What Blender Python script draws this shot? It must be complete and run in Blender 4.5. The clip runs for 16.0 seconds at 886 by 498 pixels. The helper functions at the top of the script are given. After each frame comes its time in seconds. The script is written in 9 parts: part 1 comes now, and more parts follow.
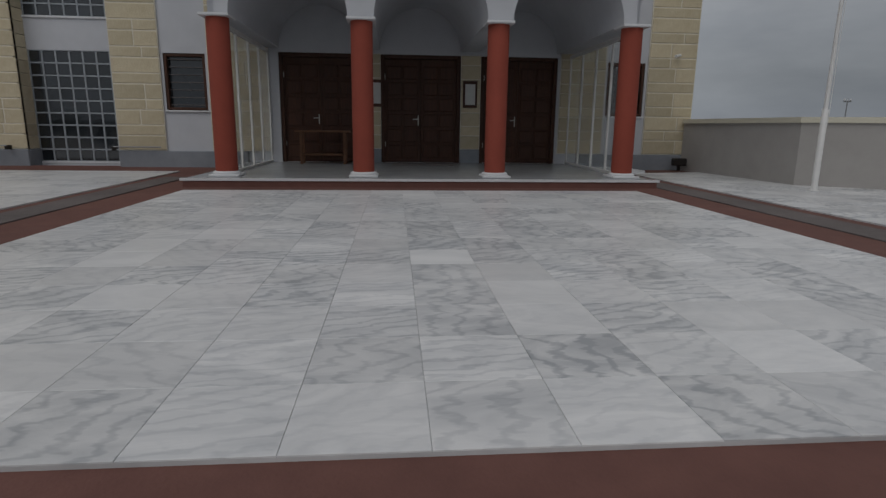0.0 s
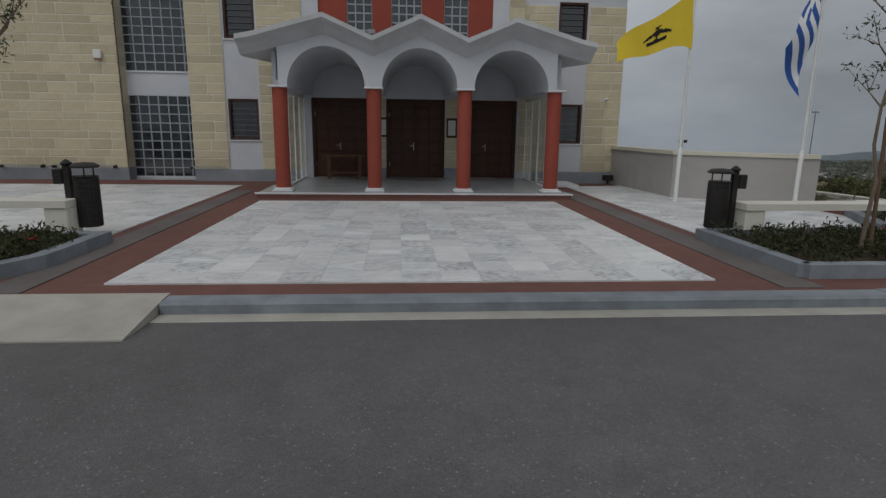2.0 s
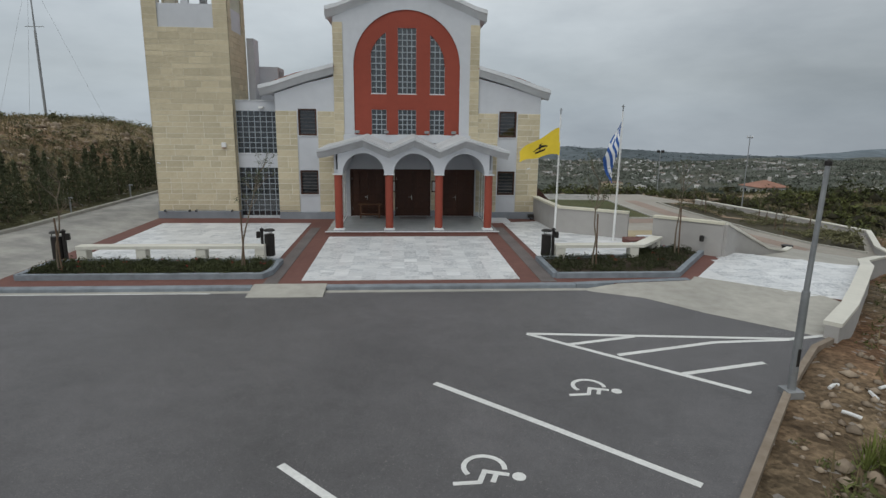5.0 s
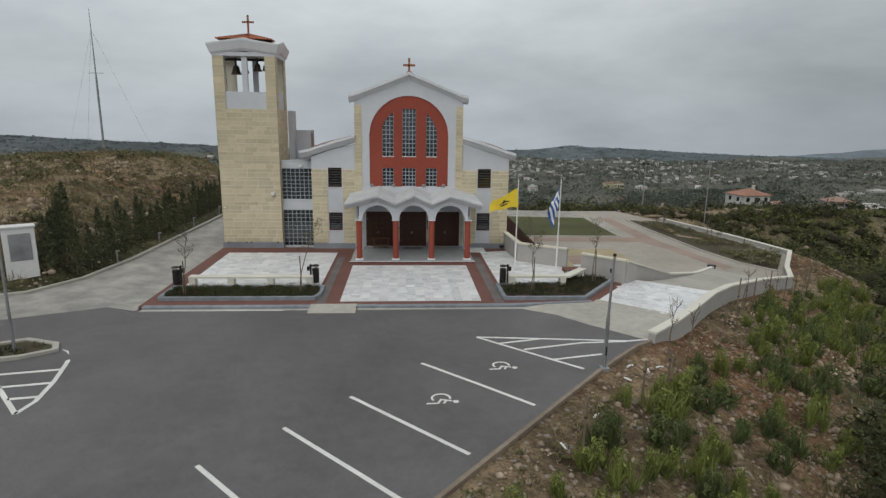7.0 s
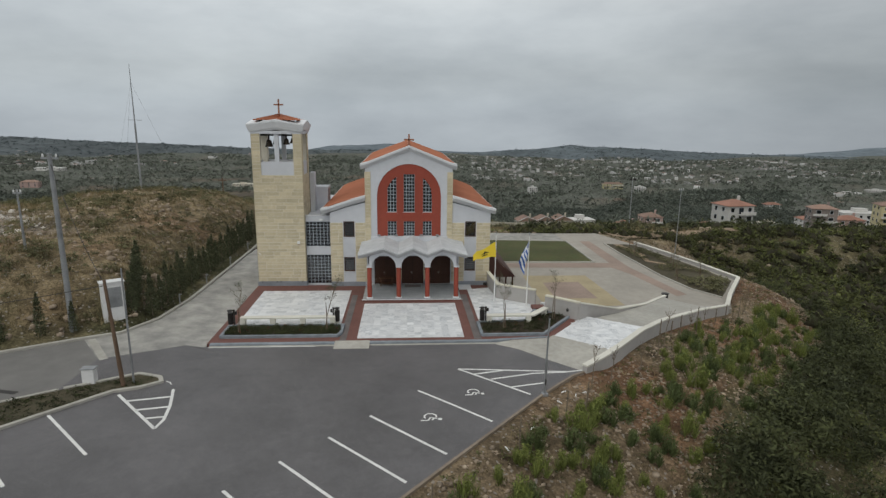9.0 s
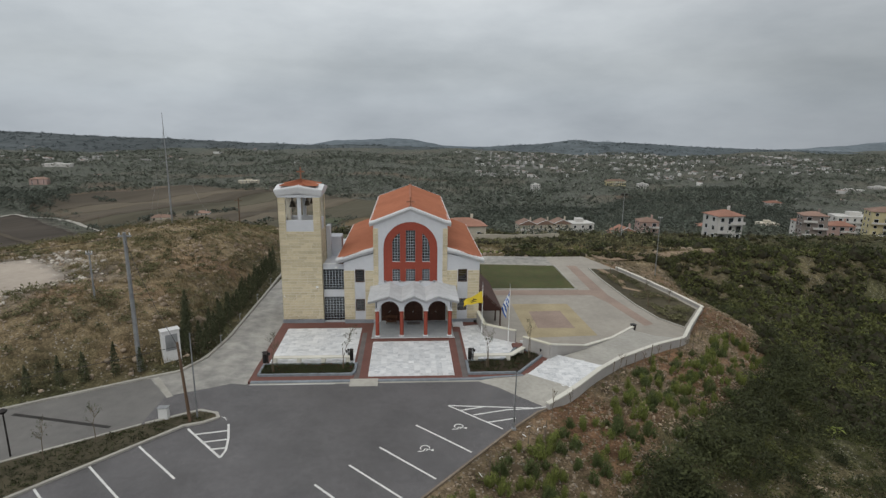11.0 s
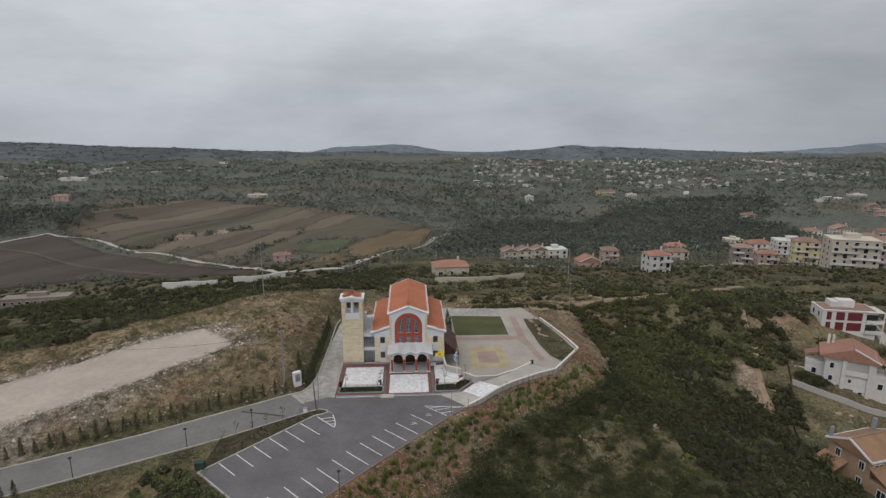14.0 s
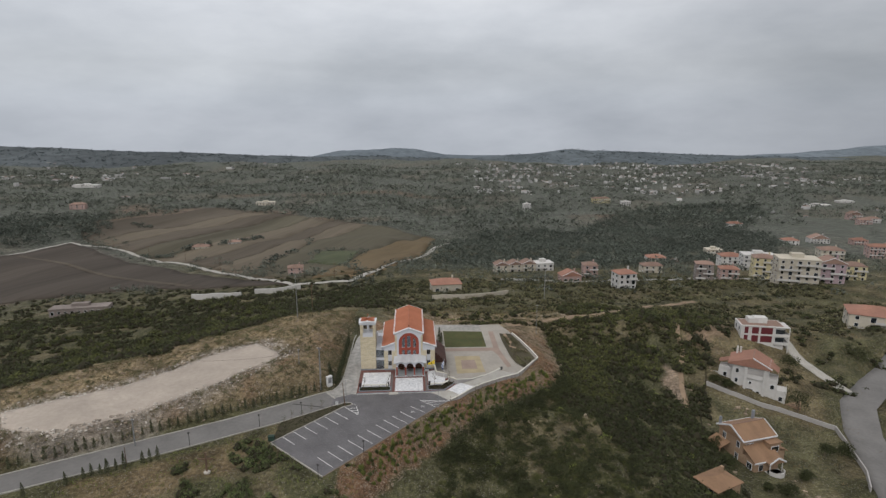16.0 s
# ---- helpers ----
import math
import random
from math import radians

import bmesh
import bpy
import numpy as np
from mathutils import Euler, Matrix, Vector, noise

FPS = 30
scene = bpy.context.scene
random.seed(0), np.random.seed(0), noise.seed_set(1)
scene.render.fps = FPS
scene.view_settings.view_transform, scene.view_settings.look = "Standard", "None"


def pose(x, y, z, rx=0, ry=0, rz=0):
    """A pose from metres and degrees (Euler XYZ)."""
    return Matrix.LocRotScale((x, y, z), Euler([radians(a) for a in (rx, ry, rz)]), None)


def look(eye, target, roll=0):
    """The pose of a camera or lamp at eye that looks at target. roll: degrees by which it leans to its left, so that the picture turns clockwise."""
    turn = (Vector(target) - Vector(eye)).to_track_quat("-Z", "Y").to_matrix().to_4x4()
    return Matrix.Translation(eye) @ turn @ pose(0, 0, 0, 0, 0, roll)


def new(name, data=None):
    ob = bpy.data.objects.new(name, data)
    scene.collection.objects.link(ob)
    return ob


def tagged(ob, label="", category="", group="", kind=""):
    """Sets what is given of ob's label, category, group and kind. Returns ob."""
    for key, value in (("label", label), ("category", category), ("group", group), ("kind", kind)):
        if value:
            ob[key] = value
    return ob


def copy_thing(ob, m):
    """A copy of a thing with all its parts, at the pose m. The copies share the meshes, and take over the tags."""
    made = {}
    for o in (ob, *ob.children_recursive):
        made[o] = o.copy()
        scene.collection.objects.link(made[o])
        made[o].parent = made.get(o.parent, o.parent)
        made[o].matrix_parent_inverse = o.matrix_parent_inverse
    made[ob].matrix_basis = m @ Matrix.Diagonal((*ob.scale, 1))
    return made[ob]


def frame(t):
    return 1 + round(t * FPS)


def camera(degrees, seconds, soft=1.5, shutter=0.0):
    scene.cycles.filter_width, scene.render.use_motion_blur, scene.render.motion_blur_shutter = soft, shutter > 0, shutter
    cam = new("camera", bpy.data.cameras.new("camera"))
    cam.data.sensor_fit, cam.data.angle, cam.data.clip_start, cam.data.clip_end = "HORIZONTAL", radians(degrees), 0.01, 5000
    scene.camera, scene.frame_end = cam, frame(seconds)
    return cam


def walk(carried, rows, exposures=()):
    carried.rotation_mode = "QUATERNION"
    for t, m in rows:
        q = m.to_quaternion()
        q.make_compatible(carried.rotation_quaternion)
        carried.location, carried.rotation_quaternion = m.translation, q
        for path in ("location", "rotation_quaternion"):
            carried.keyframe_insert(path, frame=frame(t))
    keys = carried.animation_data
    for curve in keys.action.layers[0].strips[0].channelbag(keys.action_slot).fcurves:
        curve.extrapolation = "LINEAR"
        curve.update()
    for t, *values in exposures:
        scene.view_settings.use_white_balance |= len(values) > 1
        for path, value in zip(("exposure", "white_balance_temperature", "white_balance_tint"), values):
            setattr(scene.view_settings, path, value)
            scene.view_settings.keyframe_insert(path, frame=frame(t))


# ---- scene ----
cam = camera(75.7, 16.0, 1.4)
PATH = [
    (0, (-0.352, -0.213, 0.995), (-0.186, 1.735, 0.576), 0.7),
    (0.5, (-0.349, -1.403, 1.12), (-0.182, 0.546, 0.705), 0.6),
    (1, (-0.292, -2.571, 1.309), (-0.132, -0.62, 0.896), 0.6),
    (1.5, (-0.276, -3.679, 1.542), (-0.117, -1.729, 1.126), 0.8),
    (2, (-0.272, -5.088, 1.777), (-0.118, -3.138, 1.36), 0.8),
    (2.5, (-0.278, -6.515, 2.097), (-0.124, -4.565, 1.678), 0.6),
    (3, (-0.284, -8.159, 2.557), (-0.129, -6.209, 2.138), 0.7),
    (3.5, (-0.326, -9.88, 2.994), (-0.168, -7.93, 2.578), 0.8),
    (4, (-0.369, -11.989, 3.566), (-0.213, -10.04, 3.148), 0.7),
    (6.5, (-0.362, -24.211, 7.763), (-0.224, -22.262, 7.334), 0.9),
    (7, (-0.395, -26.466, 8.859), (-0.257, -24.518, 8.429), 0.9),
    (7.5, (-0.439, -28.531, 9.896), (-0.3, -26.583, 9.467), 0.9),
    (8, (-0.401, -30.748, 11.173), (-0.266, -28.8, 10.742), 0.8),
    (8.5, (-0.435, -32.716, 12.55), (-0.3, -30.767, 12.118), 0.8),
    (9, (-0.404, -34.783, 14.151), (-0.27, -32.835, 13.717), 0.7),
    (11.5, (-0.188, -47.788, 24.808), (-0.069, -45.845, 24.35), 0.7),
    (12, (-0.233, -55.496, 29.595), (-0.113, -53.553, 29.137), 0.7),
    (12.5, (-0.073, -64.166, 34.102), (0.044, -62.222, 33.646), 0.6),
    (13, (0.134, -74.214, 39.083), (0.251, -72.27, 38.628), 0.4),
    (13.5, (0.301, -83.307, 43.731), (0.416, -81.363, 43.275), 0.3),
    (14, (0.511, -93.124, 48.581), (0.626, -91.179, 48.127), 0.1),
    (14.5, (0.792, -102.338, 53.336), (0.903, -100.394, 52.88), -0.1),
    (15, (1.169, -112.283, 58.413), (1.278, -110.339, 57.957), -0.1),
    (15.5, (1.249, -121.808, 63.268), (1.357, -119.864, 62.812), -0.1),
    (16, (1.371, -131.563, 67.797), (1.477, -129.618, 67.344), -0.0),
]
EXPOSURES = [(0.0, -0.66, 6500, 10.0), (0.5, -0.86, 6500, 11.5), (1.0, -0.8, 6500, 13.0), (2.0, -0.39, 6450, 8.0), (2.5, -0.22, 6400, 7.0), (3.0, -0.06, 6350, 6.0), (3.5, 0.1, 6300, 5.0), (4.0, 0.117, 6300, 5.0), (6.5, 0.2, 6600, 6.0), (9.0, 0.2, 6600, 6.0), (11.5, 0.225, 6600, 8.5), (12.5, 0.235, 6620, 12.0), (16.0, 0.34, 6600, 11.0)]
walk(cam, [(t, look(eye, target, roll)) for t, eye, target, roll in PATH], EXPOSURES)

# ---- world and sun ----
world = bpy.data.worlds.new("overcast_sky")
scene.world = world
world.use_nodes = True
wn, wl = world.node_tree.nodes, world.node_tree.links
wn.clear()
w_out = wn.new("ShaderNodeOutputWorld")
w_bg = wn.new("ShaderNodeBackground")
w_sky = wn.new("ShaderNodeTexSky")
w_sky.sky_type, w_sky.sun_disc = "NISHITA", False
w_sky.sun_elevation, w_sky.sun_rotation = radians(48), radians(150)
w_sky.air_density, w_sky.dust_density = 1.0, 3.0
w_co = wn.new("ShaderNodeTexCoord")
w_map = wn.new("ShaderNodeMapping")
w_map.inputs["Scale"].default_value = (1.0, 1.0, 3.0)
w_noise = wn.new("ShaderNodeTexNoise")
w_noise.inputs["Scale"].default_value, w_noise.inputs["Detail"].default_value = 2.6, 6.0
w_noise.inputs["Roughness"].default_value = 0.56
w_ramp = wn.new("ShaderNodeValToRGB")
w_ramp.color_ramp.elements[0].position, w_ramp.color_ramp.elements[0].color = 0.28, (5.5, 5.68, 6.0, 1)
w_ramp.color_ramp.elements[1].position, w_ramp.color_ramp.elements[1].color = 0.75, (8.6, 8.68, 8.88, 1)
w_sep = wn.new("ShaderNodeSeparateXYZ")
w_low = wn.new("ShaderNodeValToRGB")
lows = w_low.color_ramp.elements
lows[0].position, lows[0].color = 0.0, (0.60, 0.64, 0.69, 1)
lows[1].position, lows[1].color = 0.32, (1.0, 1.0, 1.0, 1)
for spot, tone in ((0.03, (0.62, 0.665, 0.715, 1)), (0.08, (0.64, 0.675, 0.71, 1)), (0.16, (0.84, 0.87, 0.90, 1))):
    el = lows.new(spot)
    el.color = tone
w_mul = wn.new("ShaderNodeMix")
w_mul.data_type, w_mul.blend_type = "RGBA", "MULTIPLY"
w_mul.inputs["Factor"].default_value = 1.0
w_east = wn.new("ShaderNodeMapRange")
w_east.interpolation_type = "SMOOTHSTEP"
w_east.inputs["From Min"].default_value, w_east.inputs["From Max"].default_value = 0.15, 0.75
w_east.inputs["To Min"].default_value, w_east.inputs["To Max"].default_value = 1.0, 0.74
w_dim = wn.new("ShaderNodeVectorMath")
w_dim.operation = "SCALE"
w_mix = wn.new("ShaderNodeMix")
w_mix.data_type = "RGBA"
w_mix.inputs["Factor"].default_value = 0.93
wl.new(w_co.outputs["Generated"], w_map.inputs["Vector"])
wl.new(w_map.outputs["Vector"], w_noise.inputs["Vector"])
wl.new(w_noise.outputs["Fac"], w_ramp.inputs["Fac"])
wl.new(w_co.outputs["Generated"], w_sep.inputs["Vector"])
wl.new(w_sep.outputs["Z"], w_low.inputs["Fac"])
wl.new(w_ramp.outputs["Color"], w_mul.inputs["A"])
wl.new(w_low.outputs["Color"], w_mul.inputs["B"])
wl.new(w_sky.outputs["Color"], w_mix.inputs["A"])
wl.new(w_sep.outputs["X"], w_east.inputs["Value"])
wl.new(w_mul.outputs["Result"], w_dim.inputs[0])
wl.new(w_east.outputs["Result"], w_dim.inputs["Scale"])
wl.new(w_dim.outputs["Vector"], w_mix.inputs["B"])
wl.new(w_mix.outputs["Result"], w_bg.inputs["Color"])
w_bg.inputs["Strength"].default_value = 0.09
wl.new(w_bg.outputs["Background"], w_out.inputs["Surface"])

sun = new("sun", bpy.data.lights.new("sun", "SUN"))
sun.data.energy, sun.data.angle, sun.data.color = 0.85, radians(40), (1.0, 0.97, 0.93)
sun.matrix_world = look((-30, -50, 70), (0, 0, 0))


# ---- materials ----
def material(name, colour, rough=0.8, second=None, scale=4.0, amount=0.5, bump=0.2, bump_scale=40.0, metal=0.0,
             stretch=(1, 1, 1), spread=0.0, island=False, coarse=0.3, spec=0.3, grit=0.62):
    """Two scales of variation, fine relief, and a spread of tone from piece to piece."""
    m = bpy.data.materials.new(name)
    m.use_nodes = True
    n, l = m.node_tree.nodes, m.node_tree.links
    b = n["Principled BSDF"]
    b.inputs["Roughness"].default_value, b.inputs["Metallic"].default_value = rough, metal
    b.inputs["Specular IOR Level"].default_value = spec
    co = n.new("ShaderNodeTexCoord")
    mp = n.new("ShaderNodeMapping")
    mp.inputs["Scale"].default_value = stretch
    l.new(co.outputs["Object"], mp.inputs["Vector"])
    second = second or tuple(c * 0.75 for c in colour)
    n1 = n.new("ShaderNodeTexNoise")
    n1.inputs["Scale"].default_value, n1.inputs["Detail"].default_value, n1.inputs["Roughness"].default_value = scale, 8, grit
    n2 = n.new("ShaderNodeTexNoise")
    n2.inputs["Scale"].default_value, n2.inputs["Detail"].default_value = scale * 0.11, 4
    l.new(mp.outputs["Vector"], n1.inputs["Vector"])
    l.new(mp.outputs["Vector"], n2.inputs["Vector"])
    r1 = n.new("ShaderNodeMapRange")
    r1.inputs["From Min"].default_value, r1.inputs["From Max"].default_value = 0.35, 0.68
    r1.inputs["To Max"].default_value = amount
    l.new(n1.outputs["Fac"], r1.inputs["Value"])
    mix = n.new("ShaderNodeMix")
    mix.data_type = "RGBA"
    mix.inputs["A"].default_value, mix.inputs["B"].default_value = (*colour, 1), (*second, 1)
    l.new(r1.outputs["Result"], mix.inputs["Factor"])
    r2 = n.new("ShaderNodeMapRange")
    r2.inputs["From Min"].default_value, r2.inputs["From Max"].default_value = 0.3, 0.7
    r2.inputs["To Min"].default_value, r2.inputs["To Max"].default_value = 1 - coarse, 1 + coarse * 0.6
    l.new(n2.outputs["Fac"], r2.inputs["Value"])
    tone = r2.outputs["Result"]
    if spread:
        pick = n.new("ShaderNodeNewGeometry" if island else "ShaderNodeObjectInfo")
        r3 = n.new("ShaderNodeMapRange")
        r3.inputs["To Min"].default_value, r3.inputs["To Max"].default_value = 1 - spread, 1 + spread
        l.new(pick.outputs["Random Per Island" if island else "Random"], r3.inputs["Value"])
        mu = n.new("ShaderNodeMath")
        mu.operation = "MULTIPLY"
        l.new(tone, mu.inputs[0])
        l.new(r3.outputs["Result"], mu.inputs[1])
        tone = mu.outputs["Value"]
    vm = n.new("ShaderNodeVectorMath")
    vm.operation = "SCALE"
    l.new(mix.outputs["Result"], vm.inputs[0])
    l.new(tone, vm.inputs["Scale"])
    l.new(vm.outputs["Vector"], b.inputs["Base Color"])
    if bump:
        n3 = n.new("ShaderNodeTexNoise")
        n3.inputs["Scale"].default_value, n3.inputs["Detail"].default_value = bump_scale, 5
        l.new(mp.outputs["Vector"], n3.inputs["Vector"])
        bp = n.new("ShaderNodeBump")
        bp.inputs["Strength"].default_value, bp.inputs["Distance"].default_value = bump, 0.02
        l.new(n3.outputs["Fac"], bp.inputs["Height"])
        l.new(bp.outputs["Normal"], b.inputs["Normal"])
    return m


def attribute_material(name, rough=0.95, scale=1.2, bump=0.5, amount=0.35, spread=0.0):
    """Base colour from the mesh's own ground-cover attribute, broken up by noise."""
    m = bpy.data.materials.new(name)
    m.use_nodes = True
    n, l = m.node_tree.nodes, m.node_tree.links
    b = n["Principled BSDF"]
    b.inputs["Roughness"].default_value, b.inputs["Specular IOR Level"].default_value = rough, 0.1
    at = n.new("ShaderNodeAttribute")
    at.attribute_name = "cover"
    co = n.new("ShaderNodeTexCoord")
    tones = None
    for k, (sc, am) in enumerate(((scale, amount), (scale * 0.12, amount), (scale * 9, amount * 0.7))):
        nz = n.new("ShaderNodeTexNoise")
        nz.inputs["Scale"].default_value, nz.inputs["Detail"].default_value = sc, 6
        l.new(co.outputs["Object"], nz.inputs["Vector"])
        r = n.new("ShaderNodeMapRange")
        r.inputs["From Min"].default_value, r.inputs["From Max"].default_value = 0.3, 0.7
        r.inputs["To Min"].default_value, r.inputs["To Max"].default_value = 1 - am, 1 + am
        l.new(nz.outputs["Fac"], r.inputs["Value"])
        if tones is None:
            tones = r.outputs["Result"]
        else:
            mu = n.new("ShaderNodeMath")
            mu.operation = "MULTIPLY"
            l.new(tones, mu.inputs[0])
            l.new(r.outputs["Result"], mu.inputs[1])
            tones = mu.outputs["Value"]
        last = nz
    vm = n.new("ShaderNodeVectorMath")
    vm.operation = "SCALE"
    l.new(at.outputs["Color"], vm.inputs[0])
    l.new(tones, vm.inputs["Scale"])
    l.new(vm.outputs["Vector"], b.inputs["Base Color"])
    if bump:
        bp = n.new("ShaderNodeBump")
        bp.inputs["Strength"].default_value, bp.inputs["Distance"].default_value = bump, 0.12
        l.new(last.outputs["Fac"], bp.inputs["Height"])
        l.new(bp.outputs["Normal"], b.inputs["Normal"])
    return m


def marble_material(name, island):
    m = material(name, (0.76, 0.765, 0.77), 0.38, (0.40, 0.42, 0.445), 1.5, 0.9, 0.03, 30, stretch=(0.9, 1.9, 1), spread=0.05, grit=0.6,
                 island=island, coarse=0.12, spec=0.4)
    n, l = m.node_tree.nodes, m.node_tree.links
    # veins run another way on each slab
    mp = next(k for k in n if k.type == "MAPPING")
    pick = n.new("ShaderNodeNewGeometry" if island else "ShaderNodeObjectInfo")
    out = pick.outputs["Random Per Island" if island else "Random"]
    mu = n.new("ShaderNodeMath")
    mu.operation = "MULTIPLY"
    mu.inputs[1].default_value = 37.0
    cx = n.new("ShaderNodeCombineXYZ")
    l.new(out, mu.inputs[0])
    l.new(mu.outputs["Value"], cx.inputs["X"])
    l.new(mu.outputs["Value"], cx.inputs["Y"])
    l.new(cx.outputs["Vector"], mp.inputs["Location"])
    turn = n.new("ShaderNodeMapRange")
    turn.inputs["To Min"].default_value, turn.inputs["To Max"].default_value = -0.5, 1.2
    l.new(out, turn.inputs["Value"])
    cr = n.new("ShaderNodeCombineXYZ")
    l.new(turn.outputs["Result"], cr.inputs["Z"])
    l.new(cr.outputs["Vector"], mp.inputs["Rotation"])
    nz = [k for k in n if k.type == "TEX_NOISE"][0]
    nz.inputs["Distortion"].default_value = 1.6
    # how strongly a slab is veined
    wn1 = n.new("ShaderNodeTexWhiteNoise")
    wn1.noise_dimensions = "1D"
    l.new(mu.outputs["Value"], wn1.inputs["W"])
    much = n.new("ShaderNodeMapRange")
    much.inputs["To Min"].default_value, much.inputs["To Max"].default_value = 0.3, 1.0
    l.new(wn1.outputs["Value"], much.inputs["Value"])
    mixer = [k for k in n if k.type == "MIX"][0]
    was = mixer.inputs["Factor"].links[0].from_socket
    prod = n.new("ShaderNodeMath")
    prod.operation = "MULTIPLY"
    prod.use_clamp = True
    l.new(was, prod.inputs[0])
    l.new(much.outputs["Result"], prod.inputs[1])
    # streaky dark veins
    wave = n.new("ShaderNodeTexWave")
    wave.wave_profile = "SIN"
    for socket, value in (("Scale", 2.0), ("Distortion", 13.0), ("Detail", 4.0), ("Detail Scale", 1.1), ("Detail Roughness", 0.6)):
        wave.inputs[socket].default_value = value
    l.new(mp.outputs["Vector"], wave.inputs["Vector"])
    streak = n.new("ShaderNodeMapRange")
    for socket, value in (("From Min", 0.6), ("From Max", 1.05), ("To Min", 0.0), ("To Max", 0.7)):
        streak.inputs[socket].default_value = value
    l.new(wave.outputs["Fac"], streak.inputs["Value"])
    vein = n.new("ShaderNodeMath")
    vein.operation = "MULTIPLY_ADD"
    vein.use_clamp = True
    l.new(streak.outputs["Result"], vein.inputs[0])
    l.new(wn1.outputs["Value"], vein.inputs[1])
    l.new(prod.outputs["Value"], vein.inputs[2])
    l.new(vein.outputs["Value"], mixer.inputs["Factor"])
    return m


def gritty(m, scale, depth, chips):
    """Fine aggregate over a surface: grains of lighter and darker stone, a few pale chips."""
    n, l = m.node_tree.nodes, m.node_tree.links
    b = n["Principled BSDF"]
    was = b.inputs["Base Color"].links[0].from_socket
    co = n.new("ShaderNodeTexCoord")
    grain = n.new("ShaderNodeTexVoronoi")
    grain.inputs["Scale"].default_value = scale
    r = n.new("ShaderNodeMapRange")
    r.inputs["To Min"].default_value, r.inputs["To Max"].default_value = 1 - depth, 1 + depth
    sep = n.new("ShaderNodeSeparateColor")
    l.new(co.outputs["Object"], grain.inputs["Vector"])
    l.new(grain.outputs["Color"], sep.inputs["Color"])
    l.new(sep.outputs["Red"], r.inputs["Value"])
    vm = n.new("ShaderNodeVectorMath")
    vm.operation = "SCALE"
    l.new(was, vm.inputs[0])
    l.new(r.outputs["Result"], vm.inputs["Scale"])
    hit = n.new("ShaderNodeMath")
    hit.operation = "GREATER_THAN"
    hit.inputs[1].default_value = chips
    l.new(sep.outputs["Green"], hit.inputs[0])
    am = n.new("ShaderNodeMath")
    am.operation = "MULTIPLY"
    am.inputs[1].default_value = 0.55
    l.new(hit.outputs["Value"], am.inputs[0])
    mix = n.new("ShaderNodeMix")
    mix.data_type = "RGBA"
    mix.inputs["B"].default_value = (0.34, 0.32, 0.30, 1)
    l.new(am.outputs["Value"], mix.inputs["Factor"])
    l.new(vm.outputs["Vector"], mix.inputs["A"])
    l.new(mix.outputs["Result"], b.inputs["Base Color"])
    return m


def glass_material(name, colour, rough=0.08):
    m = material(name, colour, rough, None, 3.0, 0.3, 0.05, 8, spec=1.0, spread=0.35)
    return m


M = {}
M["render_white"] = material("white_render", (0.56, 0.575, 0.61), 0.85, (0.48, 0.495, 0.53), 2.0, 0.5, 0.15, 60, coarse=0.07)
M["trim_white"] = material("white_trim", (0.66, 0.67, 0.69), 0.8, (0.55, 0.56, 0.58), 3.0, 0.5, 0.1, 50, coarse=0.1)
M["red"] = material("red_render", (0.30, 0.068, 0.045), 0.85, (0.24, 0.055, 0.038), 3.0, 0.6, 0.15, 60, coarse=0.12)
M["mortar"] = material("pale_mortar", (0.70, 0.66, 0.56), 0.9, None, 8.0, 0.4, 0.2, 60, coarse=0.1)
M["stone"] = material("yellow_limestone", (0.57, 0.505, 0.365), 0.9, (0.47, 0.40, 0.27), 5.0, 0.7, 0.5, 30, spread=0.12, coarse=0.1)
M["stone_far"] = material("yellow_limestone_courses", (0.57, 0.505, 0.365), 0.9, (0.47, 0.40, 0.27), 5.0, 0.7, 0.5, 30, spread=0.12, island=True, coarse=0.1)
M["plinth"] = material("grey_plinth", (0.26, 0.28, 0.31), 0.75, (0.20, 0.22, 0.25), 4.0, 0.6, 0.15, 50, coarse=0.12)
M["wood"] = material("dark_stained_wood", (0.075, 0.031, 0.018), 0.5, (0.042, 0.018, 0.011), 5.0, 0.8, 0.15, 60, stretch=(6, 6, 0.6), coarse=0.15)
M["glass_block"] = glass_material("glass_block", (0.020, 0.026, 0.033), 0.12)
M["dark_glass"] = glass_material("dark_glass", (0.020, 0.025, 0.031), 0.06)
M["grid"] = material("block_joint", (0.33, 0.36, 0.39), 0.7, None, 6.0, 0.4, 0.1, 40, coarse=0.1)
M["slat"] = material("louvre_slat", (0.14, 0.122, 0.118), 0.4, None, 6.0, 0.5, 0.05, 40, coarse=0.1)
M["metal_dark"] = material("dark_metal", (0.030, 0.027, 0.026), 0.5, (0.05, 0.045, 0.042), 12.0, 0.6, 0.1, 80, metal=0.3)
M["metal_grey"] = material("galvanised_metal", (0.33, 0.34, 0.35), 0.5, (0.25, 0.26, 0.27), 9.0, 0.6, 0.1, 80, metal=0.5)
M["metal_white"] = material("white_painted_metal", (0.74, 0.74, 0.73), 0.45, None, 5.0, 0.3, 0.05, 50, coarse=0.05)
M["chrome"] = material("brushed_steel", (0.6, 0.59, 0.56), 0.3, None, 20.0, 0.3, 0.02, 80, metal=0.9)
M["bronze"] = material("bell_bronze", (0.055, 0.045, 0.035), 0.45, None, 9.0, 0.5, 0.1, 40, metal=0.7)
M["tile"] = material("terracotta_tile", (0.40, 0.155, 0.088), 0.8, (0.32, 0.12, 0.07), 1.6, 0.7, 0.25, 30, coarse=0.14)
